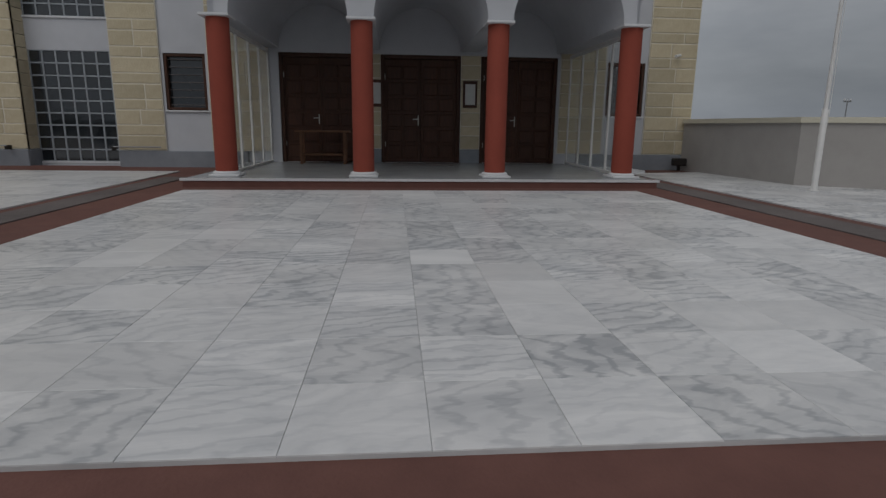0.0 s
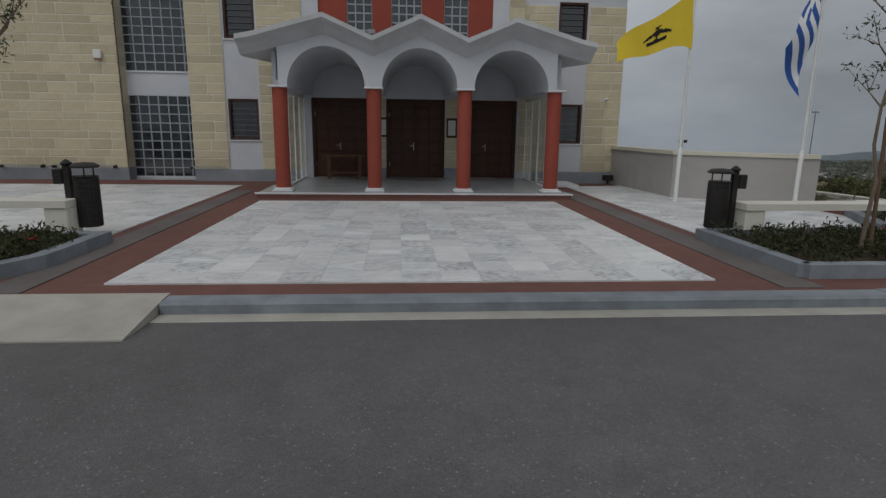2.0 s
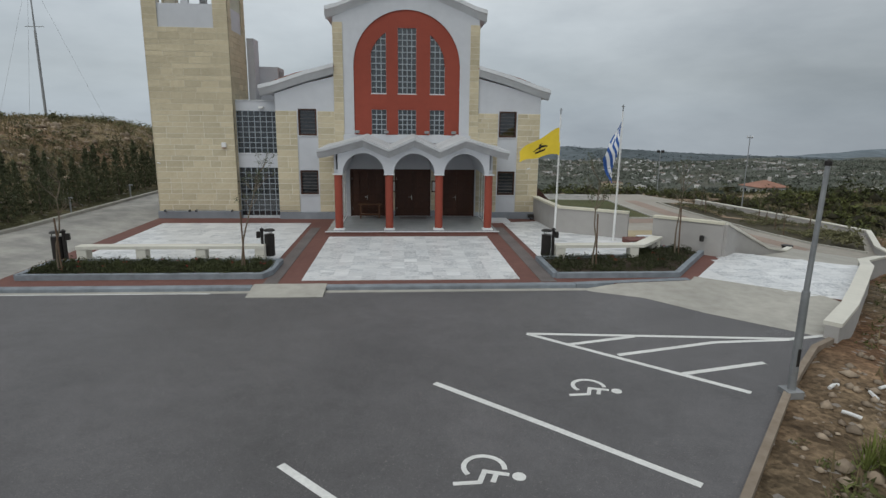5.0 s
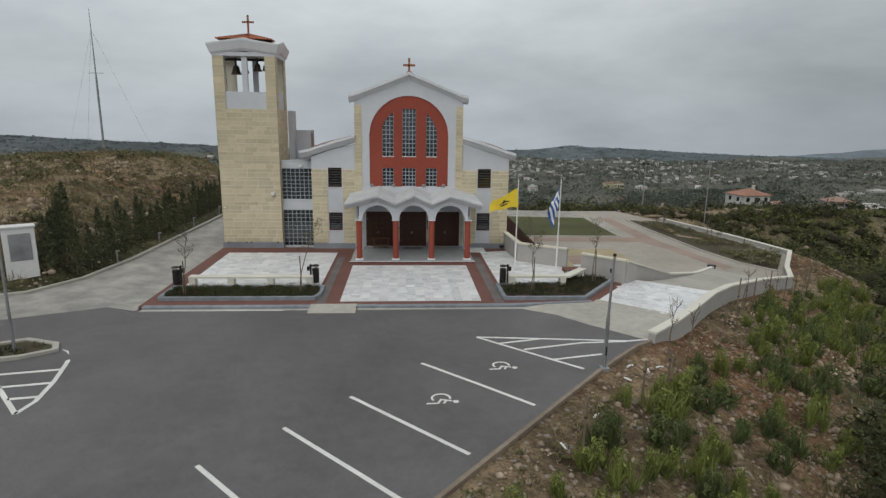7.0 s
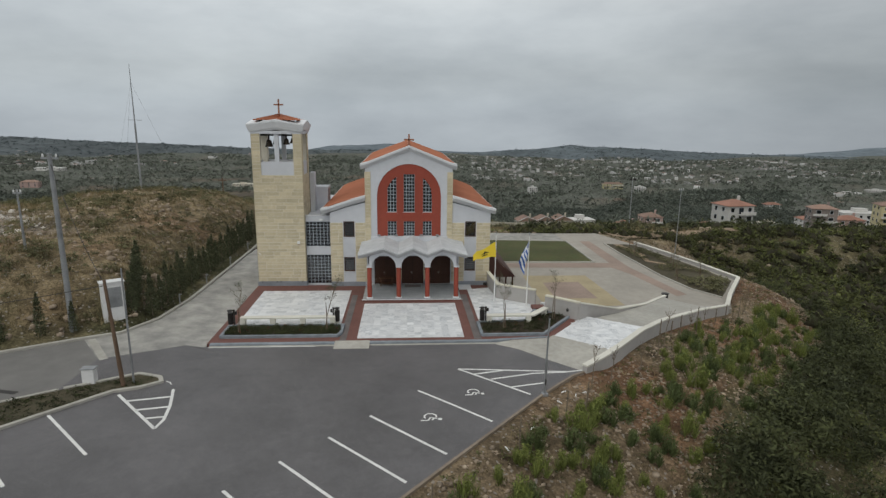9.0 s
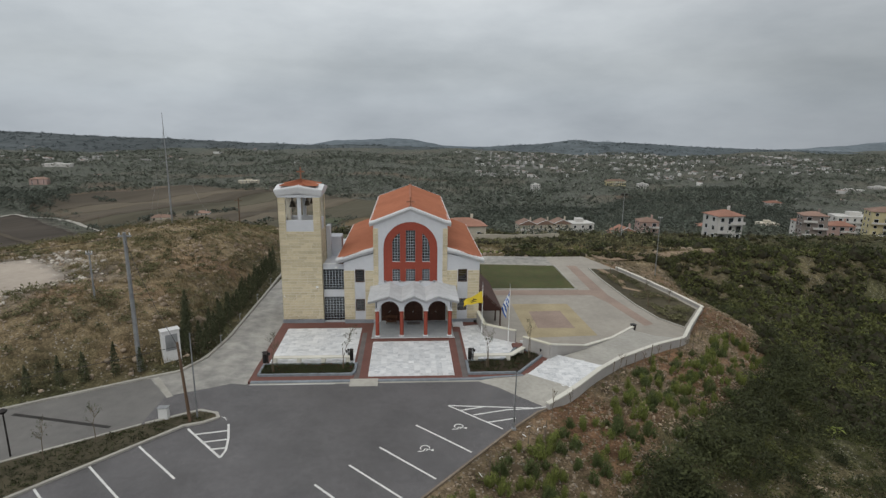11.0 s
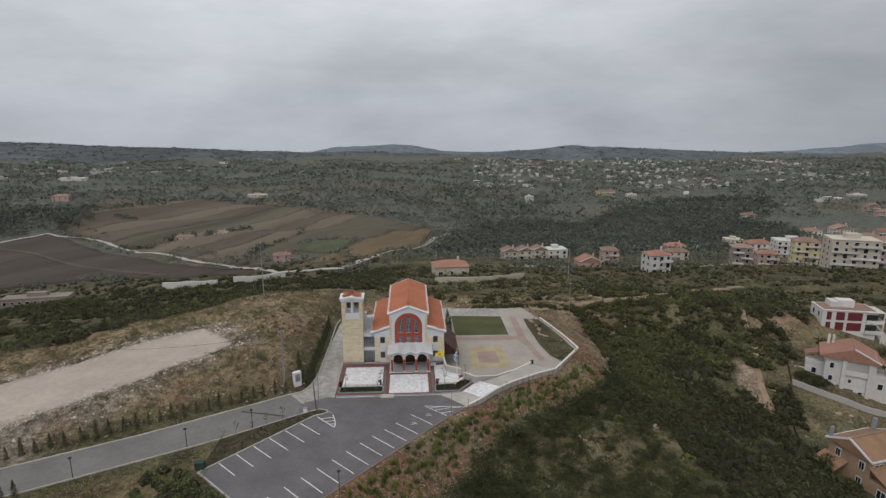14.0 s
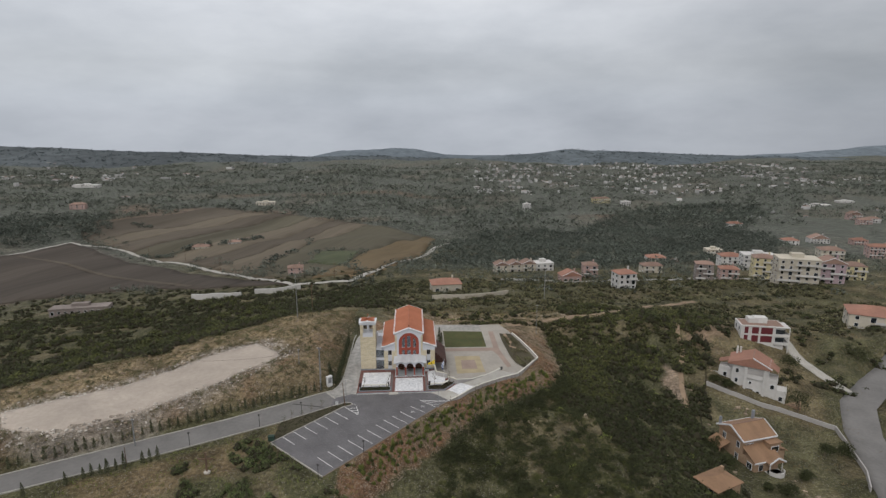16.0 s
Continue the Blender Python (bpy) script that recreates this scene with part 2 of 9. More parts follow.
M["tile_old"] = material("weathered_terracotta", (0.275, 0.185, 0.145), 0.85, (0.205, 0.135, 0.108), 1.6, 0.7, 0.25, 30, coarse=0.2, spread=0.2)
M["marble"] = marble_material("grey_veined_marble", False)
M["marble_far"] = marble_material("grey_veined_marble_slabs", True)
M["joint"] = material("marble_joint", (0.62, 0.63, 0.64), 0.8, None, 8.0, 0.4, 0.1, 40)
M["porch_floor"] = material("polished_grey_marble", (0.40, 0.42, 0.43), 0.22, (0.32, 0.34, 0.36), 2.0, 0.8, 0.02, 30, coarse=0.1, spec=0.5)
M["red_paving"] = material("red_painted_paving", (0.170, 0.080, 0.066), 0.8, (0.125, 0.058, 0.049), 4.0, 0.7, 0.2, 60, coarse=0.14)
M["grey_paving"] = material("grey_drain_band", (0.135, 0.118, 0.115), 0.8, (0.17, 0.15, 0.145), 8.0, 0.8, 0.4, 90, coarse=0.2)
M["kerb"] = material("grey_blue_kerb", (0.25, 0.28, 0.312), 0.7, (0.145, 0.16, 0.178), 2.6, 0.75, 0.3, 50, coarse=0.2)
M["concrete"] = material("bare_concrete", (0.42, 0.405, 0.365), 0.9, (0.31, 0.295, 0.265), 2.5, 0.7, 0.3, 45, coarse=0.16)
M["kerb_earth"] = material("earth_stained_kerb", (0.27, 0.225, 0.18), 0.9, (0.19, 0.145, 0.105), 3.0, 0.8, 0.4, 40, coarse=0.2)
M["porch_sheet"] = material("weathered_white_porch_roof", (0.56, 0.57, 0.585), 0.8, (0.42, 0.43, 0.445), 1.4, 0.8, 0.1, 50, coarse=0.12)
M["concrete_road"] = material("worn_concrete_road", (0.24, 0.234, 0.222), 0.85, (0.44, 0.425, 0.39), 0.8, 0.85, 0.3, 40, coarse=0.22)
M["asphalt"] = material("asphalt", (0.118, 0.113, 0.117), 0.54, (0.084, 0.080, 0.083), 2.2, 0.9, 0.4, 130, coarse=0.24, grit=0.75, spec=0.5)
gritty(M["asphalt"], 85, 0.2, 0.985)
M["asphalt_road"] = material("grey_asphalt_road", (0.152, 0.147, 0.141), 0.75, (0.19, 0.184, 0.175), 1.2, 0.8, 0.4, 120, coarse=0.18)
M["paint"] = material("road_paint", (0.72, 0.72, 0.70), 0.7, (0.52, 0.52, 0.51), 14.0, 0.6, 0.1, 80, coarse=0.1)
M["wall_grey"] = material("warm_grey_wall_render", (0.40, 0.385, 0.37), 0.9, (0.34, 0.325, 0.31), 2.0, 0.6, 0.2, 60, coarse=0.1)
M["coping"] = material("cream_coping", (0.64, 0.61, 0.50), 0.8, (0.55, 0.52, 0.43), 3.0, 0.5, 0.1, 50, coarse=0.08)
M["bench"] = material("cream_concrete_bench", (0.66, 0.64, 0.57), 0.75, (0.58, 0.56, 0.50), 4.0, 0.5, 0.1, 50, coarse=0.08)
M["soil"] = material("dark_planting_soil", (0.045, 0.032, 0.022), 0.95, (0.07, 0.05, 0.035), 9.0, 0.8, 0.6, 40)
M["bark"] = material("grey_brown_bark", (0.21, 0.17, 0.125), 0.9, (0.12, 0.095, 0.07), 14.0, 0.8, 0.5, 60, stretch=(1, 1, 0.3))
M["stake"] = material("weathered_stake", (0.15, 0.10, 0.068), 0.9, None, 10.0, 0.7, 0.3, 50, stretch=(4, 4, 0.5))
M["leaf"] = material("olive_leaf", (0.075, 0.088, 0.040), 0.7, (0.05, 0.06, 0.03), 7.0, 0.8, 0, spread=0.35, island=True)
M["cypress"] = material("cypress_green", (0.095, 0.105, 0.055), 0.85, (0.055, 0.064, 0.034), 6.0, 0.8, 0, spread=0.4, island=True)
M["maquis"] = material("olive_green_maquis", (0.108, 0.116, 0.038), 0.9, (0.044, 0.052, 0.021), 0.55, 0.85, 0, spread=0.45, island=True, coarse=0.4)
M["twigs"] = material("bush_shade_and_fence_brown", (0.040, 0.036, 0.020), 0.95, (0.022, 0.020, 0.012), 2.0, 0.9, 0.6, 8, coarse=0.3)
M["heath"] = material("olive_grey_heath", (0.168, 0.158, 0.082), 0.9, (0.078, 0.080, 0.042), 0.5, 0.9, 0, spread=0.4, island=True, coarse=0.4)
# valley pine woods: green lightened and greyed to carry the haze
M["woodland"] = material("hazed_pine_wood_green", (0.094, 0.108, 0.088), 0.9, (0.066, 0.078, 0.066), 0.06, 0.9, 0, spread=0.45, island=True, coarse=0.3)
M["tile_house"] = material("faded_red_roof_tile", (0.31, 0.165, 0.120), 0.85, (0.24, 0.125, 0.092), 1.2, 0.7, 0.3, 20, coarse=0.18, spread=0.15)
M["table_wood"] = material("brown_table_wood", (0.17, 0.082, 0.045), 0.5, (0.12, 0.055, 0.03), 6.0, 0.7, 0.1, 50, stretch=(1, 6, 6))
M["broom_dark"] = material("deep_broom_green", (0.115, 0.145, 0.052), 0.85, (0.068, 0.09, 0.036), 1.5, 0.8, 0, spread=0.4, island=True)
M["verge_earth"] = material("weedy_verge_earth", (0.085, 0.072, 0.046), 0.95, (0.052, 0.048, 0.028), 1.5, 0.9, 0.6, 30)
M["dust"] = material("crushed_quarry_dust", (0.43, 0.375, 0.32), 0.95, (0.33, 0.285, 0.24), 0.9, 0.8, 0.3, 12, coarse=0.2, grit=0.75)
M["scrub"] = material("scrub_green", (0.062, 0.070, 0.027), 0.85, (0.025, 0.030, 0.014), 0.6, 0.85, 0, spread=0.45, island=True, coarse=0.4)
M["scrub_bright"] = material("fresh_broom_green", (0.205, 0.235, 0.062), 0.85, (0.12, 0.15, 0.042), 1.5, 0.8, 0, spread=0.4, island=True)
M["dry"] = material("dry_grass", (0.25, 0.20, 0.112), 0.9, (0.135, 0.11, 0.058), 1.0, 0.9, 0, spread=0.35, island=True)
M["grass"] = material("lawn_grass", (0.060, 0.076, 0.024), 0.9, (0.088, 0.074, 0.032), 1.2, 0.8, 0.6, 50, coarse=0.3)
# far single trees and copses, with haze mixed into their green
M["tree_far"] = material("hazed_woodland_green", (0.120, 0.132, 0.106), 0.9, (0.086, 0.098, 0.082), 0.2, 0.8, 0, spread=0.45, island=True)
M["rock"] = material("pale_limestone_rock", (0.35, 0.285, 0.215), 0.9, (0.185, 0.138, 0.098), 3.0, 0.8, 0.5, 20, spread=0.35, island=True)
M["cross_red"] = material("red_brown_cross", (0.30, 0.13, 0.08), 0.7, None, 6.0, 0.5, 0.1, 40)
M["flag_yellow"] = material("yellow_flag_cloth", (0.75, 0.56, 0.05), 0.8, (0.66, 0.48, 0.04), 3.0, 0.5, 0.1, 60, coarse=0.05)
M["flag_blue"] = material("blue_flag_cloth", (0.035, 0.10, 0.34), 0.8, None, 3.0, 0.4, 0.1, 60, coarse=0.05)
M["flag_white"] = material("white_flag_cloth", (0.72, 0.73, 0.75), 0.8, None, 3.0, 0.3, 0.1, 60, coarse=0.05)
M["black"] = material("black_print_and_unlit_interior", (0.02, 0.018, 0.015), 0.8, None, 5.0, 0.3, 0)
M["brown_roof"] = material("dark_brown_sheet_roof", (0.085, 0.038, 0.028), 0.7, (0.06, 0.028, 0.022), 3.0, 0.7, 0.1, 40)
M["yellow_paving"] = material("yellow_concrete_pavers", (0.40, 0.335, 0.215), 0.9, (0.32, 0.27, 0.175), 3.0, 0.7, 0.2, 60, coarse=0.15)
M["brown_paving"] = material("brown_concrete_pavers", (0.32, 0.245, 0.205), 0.9, (0.26, 0.20, 0.165), 3.0, 0.7, 0.2, 60, coarse=0.15)
M["grey_pavers"] = material("grey_concrete_pavers", (0.355, 0.33, 0.29), 0.9, (0.285, 0.262, 0.23), 1.5, 0.7, 0.2, 60, coarse=0.15)
M["box_white"] = material("white_cabinet_paint", (0.68, 0.68, 0.68), 0.6, None, 4.0, 0.4, 0.05, 40, coarse=0.08)
M["house_white"] = material("white_house_render", (0.56, 0.55, 0.53), 0.9, (0.46, 0.45, 0.43), 0.8, 0.6, 0.1, 20, coarse=0.1, spread=0.1)
M["house_cream"] = material("cream_house_render", (0.50, 0.46, 0.38), 0.9, (0.42, 0.385, 0.32), 0.8, 0.6, 0.1, 20, coarse=0.1, spread=0.1)
M["house_pink"] = material("pink_house_render", (0.43, 0.31, 0.28), 0.9, None, 0.8, 0.4, 0.1, 20, coarse=0.1)
M["house_tan"] = material("tan_house_stone", (0.33, 0.235, 0.16), 0.9, (0.26, 0.165, 0.10), 2.0, 0.7, 0.2, 20, coarse=0.15)
M["house_red"] = material("wine_red_shutter", (0.13, 0.025, 0.03), 0.7, None, 3.0, 0.5, 0, coarse=0.1)
M["gravel"] = material("white_quarry_gravel", (0.50, 0.46, 0.41), 0.95, (0.36, 0.33, 0.29), 1.2, 0.8, 0.5, 25, coarse=0.15, spread=0.3, island=True)
M["dirt"] = material("bare_earth_path", (0.30, 0.22, 0.15), 0.95, (0.22, 0.16, 0.11), 2.0, 0.8, 0.4, 25)
M["dumpster"] = material("green_dumpster_paint", (0.03, 0.06, 0.045), 0.6, None, 4.0, 0.5, 0.1, 30)
M["paper"] = material("notice_paper", (0.68, 0.68, 0.66), 0.8, None, 4.0, 0.3, 0)
M["flower"] = material("red_flower", (0.35, 0.03, 0.03), 0.8, None, 4.0, 0.4, 0, spread=0.3, island=True)


# ---- mesh building ----
class Shape:
    def __init__(self):
        self.v, self.f = [], []

    def poly(self, pts):
        k = len(self.v)
        self.v += [tuple(p) for p in pts]
        self.f.append(tuple(range(k, k + len(pts))))
        return self

    def box(self, x0, x1, y0, y1, z0, z1, bev=0.0):
        k = len(self.v)
        if not bev:
            self.v += [(x, y, z) for z in (z0, z1) for y in (y0, y1) for x in (x0, x1)]
            self.f += [tuple(k + i for i in q) for q in ((0, 2, 3, 1), (4, 5, 7, 6), (0, 1, 5, 4), (2, 6, 7, 3), (0, 4, 6, 2), (1, 3, 7, 5))]
            return self
        bev = min(bev, (x1 - x0) * 0.45, (y1 - y0) * 0.45, (z1 - z0) * 0.45)
        idx = {}
        for sx in (0, 1):
            for sy in (0, 1):
                for sz in (0, 1):
                    c = ((x0, x1)[sx], (y0, y1)[sy], (z0, z1)[sz])
                    inn = tuple(c[a] + (bev if (sx, sy, sz)[a] == 0 else -bev) for a in range(3))
                    for a in range(3):
                        p = list(inn)
                        p[a] = c[a]
                        idx[sx, sy, sz, a] = len(self.v)
                        self.v.append(tuple(p))
        def q(*keys):
            self.f.append(tuple(idx[i] for i in keys))
        for s in (0, 1):
            o = [(0, 0), (1, 0), (1, 1), (0, 1)]
            if s == 0:
                o = o[::-1]
            q(*[(s, a, b, 0) for a, b in o])
            q(*[(b, s, a, 1) for a, b in o])
            q(*[(a, b, s, 2) for a, b in o])
        for a, b, c in ((0, 1, 2), (1, 2, 0), (2, 0, 1)):
            for sa in (0, 1):
                for sb in (0, 1):
                    def key(sc, ax):
                        s = [0, 0, 0]
                        s[a], s[b], s[c] = sa, sb, sc
                        return (*s, ax)
                    ks = [key(0, a), key(1, a), key(1, b), key(0, b)]
                    if sa != sb:
                        ks = ks[::-1]
                    q(*ks)
        for sx in (0, 1):
            for sy in (0, 1):
                for sz in (0, 1):
                    ks = [(sx, sy, sz, 0), (sx, sy, sz, 1), (sx, sy, sz, 2)]
                    q(*(ks if (sx + sy + sz) % 2 else ks[::-1]))
        return self

    def prism(self, pts, z0, z1):
        """A flat outline, counter-clockwise, from z0 up to z1 (numbers, or one for each corner)."""
        n, k = len(pts), len(self.v)
        lo = z0 if isinstance(z0, (list, tuple)) else [z0] * n
        hi = z1 if isinstance(z1, (list, tuple)) else [z1] * n
        self.v += [(p[0], p[1], a) for p, a in zip(pts, lo)] + [(p[0], p[1], a) for p, a in zip(pts, hi)]
        self.f += [tuple(k + n - 1 - i for i in range(n)), tuple(k + n + i for i in range(n))]
        self.f += [(k + i, k + (i + 1) % n, k + n + (i + 1) % n, k + n + i) for i in range(n)]
        return self

    def side(self, pts, y0, y1):
        """An outline in x and z, counter-clockwise from the front, from y0 back to y1."""
        n, k = len(pts), len(self.v)
        self.v += [(p[0], y0, p[1]) for p in pts] + [(p[0], y1, p[1]) for p in pts]
        self.f += [tuple(k + i for i in range(n)), tuple(k + 2 * n - 1 - i for i in range(n))]
        self.f += [(k + (i + 1) % n, k + i, k + n + i, k + n + (i + 1) % n) for i in range(n)]
        return self

    def across(self, pts, x0, x1):
        """An outline in y and z from x0 to x1."""
        n, k = len(pts), len(self.v)
        self.v += [(x0, p[0], p[1]) for p in pts] + [(x1, p[0], p[1]) for p in pts]
        self.f += [tuple(k + n - 1 - i for i in range(n)), tuple(k + n + i for i in range(n))]
        self.f += [(k + i, k + (i + 1) % n, k + n + (i + 1) % n, k + n + i) for i in range(n)]
        return self

    def lathe(self, prof, cx=0.0, cy=0.0, n=16):
        k = len(self.v)
        for r, z in prof:
            self.v += [(cx + r * math.cos(6.28319 * i / n), cy + r * math.sin(6.28319 * i / n), z) for i in range(n)]
        for j in range(len(prof) - 1):
            self.f += [(k + j * n + i, k + j * n + (i + 1) % n, k + (j + 1) * n + (i + 1) % n, k + (j + 1) * n + i) for i in range(n)]
        self.f += [tuple(k + n - 1 - i for i in range(n)), tuple(k + (len(prof) - 1) * n + i for i in range(n))]
        return self

    def tube(self, pts, radii, n=8):
        k = len(self.v)
        pts = [Vector(p) for p in pts]
        if not isinstance(radii, (list, tuple)):
            radii = [radii] * len(pts)
        for i, p in enumerate(pts):
            d = (pts[min(i + 1, len(pts) - 1)] - pts[max(i - 1, 0)]).normalized()
            a = d.cross(Vector((0.31, 0.95, 0.05)))
            if a.length < 0.05:
                a = d.cross(Vector((1, 0, 0)))
            a.normalize()
            b = d.cross(a)
            self.v += [tuple(p + radii[i] * (a * math.cos(6.28319 * j / n) + b * math.sin(6.28319 * j / n))) for j in range(n)]
        for i in range(len(pts) - 1):
            self.f += [(k + i * n + j, k + i * n + (j + 1) % n, k + (i + 1) * n + (j + 1) % n, k + (i + 1) * n + j) for j in range(n)]
        self.f += [tuple(k + n - 1 - j for j in range(n)), tuple(k + (len(pts) - 1) * n + j for j in range(n))]
        return self

    def strip(self, line, width, z0, z1):
        """A wall or band of a given width along a plan line; z1 may be one height for each corner."""
        n = len(line)
        hi = z1 if isinstance(z1, (list, tuple)) else [z1] * n
        lo = z0 if isinstance(z0, (list, tuple)) else [z0] * n
        L = [Vector(p[:2]) for p in line]
        left, right = [], []
        for i in range(n):
            a = (L[i] - L[i - 1]).normalized() if i else (L[1] - L[0]).normalized()
            b = (L[i + 1] - L[i]).normalized() if i < n - 1 else a
            t = (a + b).normalized()
            nn = Vector((-t.y, t.x)) * (width / 2) / max(0.5, t.dot(a))
            left.append(L[i] + nn)
            right.append(L[i] - nn)
        k = len(self.v)
        for i in range(n):
            self.v += [(left[i].x, left[i].y, lo[i]), (right[i].x, right[i].y, lo[i]), (right[i].x, right[i].y, hi[i]), (left[i].x, left[i].y, hi[i])]
        for i in range(n - 1):
            a, b = k + 4 * i, k + 4 * i + 4
            self.f += [(a + 1, b + 1, b + 2, a + 2), (b, a, a + 3, b + 3), (a + 3, a + 2, b + 2, b + 3), (a, b, b + 1, a + 1)]
        a = k + 4 * (n - 1)
        self.f += [(k, k + 1, k + 2, k + 3), (a + 3, a + 2, a + 1, a)]
        return self

    def mesh(self, name, mat, smooth=False):
        me = bpy.data.meshes.new(name)
        me.from_pydata(self.v, [], self.f)
        me.materials.append(mat)
        if smooth:
            me.shade_smooth()
            me.set_sharp_from_angle(angle=radians(40))
        me.update()
        return me


def thing(name, at, label, category, group="", kind=""):
    ob = new(name)
    ob.location = at
    ob.empty_display_size = 0.2
    return tagged(ob, label, category, group, kind)


def part(name, shape, mat, parent, label="", smooth=False, kind=""):
    ob = new(name, shape.mesh(name, mat, smooth))
    ob.parent = parent
    return tagged(ob, label, kind=kind)


def piece(name, mesh, parent, at, turn=0.0, size=(1, 1, 1)):
    ob = new(name, mesh)
    ob.parent = parent
    ob.location, ob.rotation_euler, ob.scale = at, (0, 0, turn), size
    return ob


def setting(name, shape, mat, label, category, smooth=False):
    return tagged(new(name, shape.mesh(name, mat, smooth)), label, category, kind="structure")


def array_mesh(name, verts, tris, mat, cover=None):
    """A large mesh out of arrays of corners and equal-sided faces."""
    me = bpy.data.meshes.new(name)
    nv, nf, k = len(verts), len(tris), tris.shape[1]
    me.vertices.add(nv)
    me.vertices.foreach_set("co", np.ascontiguousarray(verts, dtype=np.float32).ravel())
    me.loops.add(nf * k)
    me.loops.foreach_set("vertex_index", np.ascontiguousarray(tris, dtype=np.int32).ravel())
    me.polygons.add(nf)
    me.polygons.foreach_set("loop_start", np.arange(0, nf * k, k, dtype=np.int32))
    if cover is not None:
        at = me.attributes.new("cover", "FLOAT_COLOR", "POINT")
        at.data.foreach_set("color", np.ascontiguousarray(np.c_[cover, np.ones(len(cover))], dtype=np.float32).ravel())
    me.materials.append(mat)
    me.update(calc_edges=True)
    return me


# ---- ground ----
def smooth(a, b, x):
    t = np.clip((x - a) / (b - a), 0, 1)
    return t * t * (3 - 2 * t)


def waves(x, y, size, seed):
    """Cheap smooth unevenness between about -1 and 1."""
    r = np.random.RandomState(seed)
    out = np.zeros_like(x, dtype=float)
    for k in range(7):
        a, p = r.uniform(0, 6.283, 2)
        w = 6.283 / (size * r.uniform(0.5, 1.6))
        out = out + np.sin((x * math.cos(a) + y * math.sin(a)) * w + p)
    return out / 3.2


# outline of everything paved: parking, plaza, church, ramp, lower yard, lane and road
PAVED = [(-16.4, -33.4), (-7.0, -23.0), (6.9, -7.3), (10.4, -4.3), (12.0, -2.7), (13.6, -1.0), (16.1, 1.5), (19.4, 5.4), (25.8, 11.5), (30.7, 15.5), (34.3, 21.1),
         (39.0, 27.6), (37.9, 34.5), (36.4, 41.4), (34.8, 48.0), (31.8, 57.4), (10.0, 57.8), (-10.0, 54.0), (-16.0, 44.0), (-17.2, 24.6),
         (-17.4, 9.6), (-19.2, 2.3), (-41.4, -10.7), (-79.0, -29.8), (-120.0, -50.0), (-120.0, -57.0), (-75.0, -35.4), (-50.0, -23.6), (-29.0, -12.6), (-29.4, -21.0)]


def outside(x, y, outline):
    """Distance from an outline: positive outside, negative inside."""
    best = np.full(x.shape, 1e9)
    inside = np.zeros(x.shape, dtype=bool)
    for (ax, ay), (bx, by) in zip(outline, outline[1:] + outline[:1]):
        dx, dy = bx - ax, by - ay
        t = np.clip(((x - ax) * dx + (y - ay) * dy) / (dx * dx + dy * dy), 0, 1)
        best = np.minimum(best, np.hypot(x - ax - t * dx, y - ay - t * dy))
        cross = (ay > y) != (by > y)
        inside ^= cross & (x < ax + (y - ay) * dx / (dy if abs(dy) > 1e-9 else 1e-9))
    return np.where(inside, -best, best)


GRAVEL = [(-43.6, 24.1), (-39.7, 21.1), (-35.2, 15.6), (-37.4, 11.6), (-42.2, 6.5), (-45.3, 1.5), (-48.5, -2.1), (-52.4, -6.5), (-61.0, -14.6), (-72.4, -21.9), (-84.6, -19.8), (-89.1, -13.3), (-80.4, -7.8), (-68.5, -1.2), (-60.1, 7.5), (-55.8, 14.1), (-49.5, 20.4)]
FOOT = [(46, 58), (46.4, 43), (44.8, 30), (43.6, 20.5), (40, 15.5), (35, 11.6), (30, 5.3), (24.5, 0), (20.5, -3), (18.3, -5.7), (14.5, -9.8), (12.5, -12.2), (8, -18), (0, -27), (-8, -37), (-60, -37), (-60, 58)]


YARD = -3.7


def paved_height(x, y):
    """The level of the paving, as it would reach anywhere."""
    park = np.interp(y, [-14, -8, -4.5, -1.5, 0.5, 1.2], [0.2, 0.11, 0.0, -0.08, -0.14, -0.14])
    flat = np.interp(y, [-8, -4, -1.5, 0.5, 1.2], [0.2, 0.15, 0.0, -0.14, -0.14])
    park = flat + (park - flat) * smooth(-9, -4, x)
    along = np.clip(((x - 13.5) * 0.78 + (y - 4.0) * 0.63) / 25.0, 0, 1)
    east = np.where(x + y > 14.5, YARD * along, 0)
    # the sunken yard lies left of the inner ramp wall, the ramp falls to it on the right
    wall = np.interp(x, [12.4, 16.9, 21.5, 26.2], [4.55, 8.5, 13.6, 19.6])
    yard = np.where(x > 26.2, smooth(-4.5, 0.3, y - wall), y > wall - 0.05)
    east = np.where(x + y > 14.5, east + (YARD - east) * yard, east)
    lane = 0.2 - 3.9 * smooth(34, 56, y)
    z = np.where((x > 6) & (y > -1), east, park)
    z = np.where((x > 6) & (y > 24), YARD, z)
    z = np.where((x <= 6) & (y > 18), lane, z)
    return np.where(x < -14, np.where(y < 18, 0.2, lane), z)


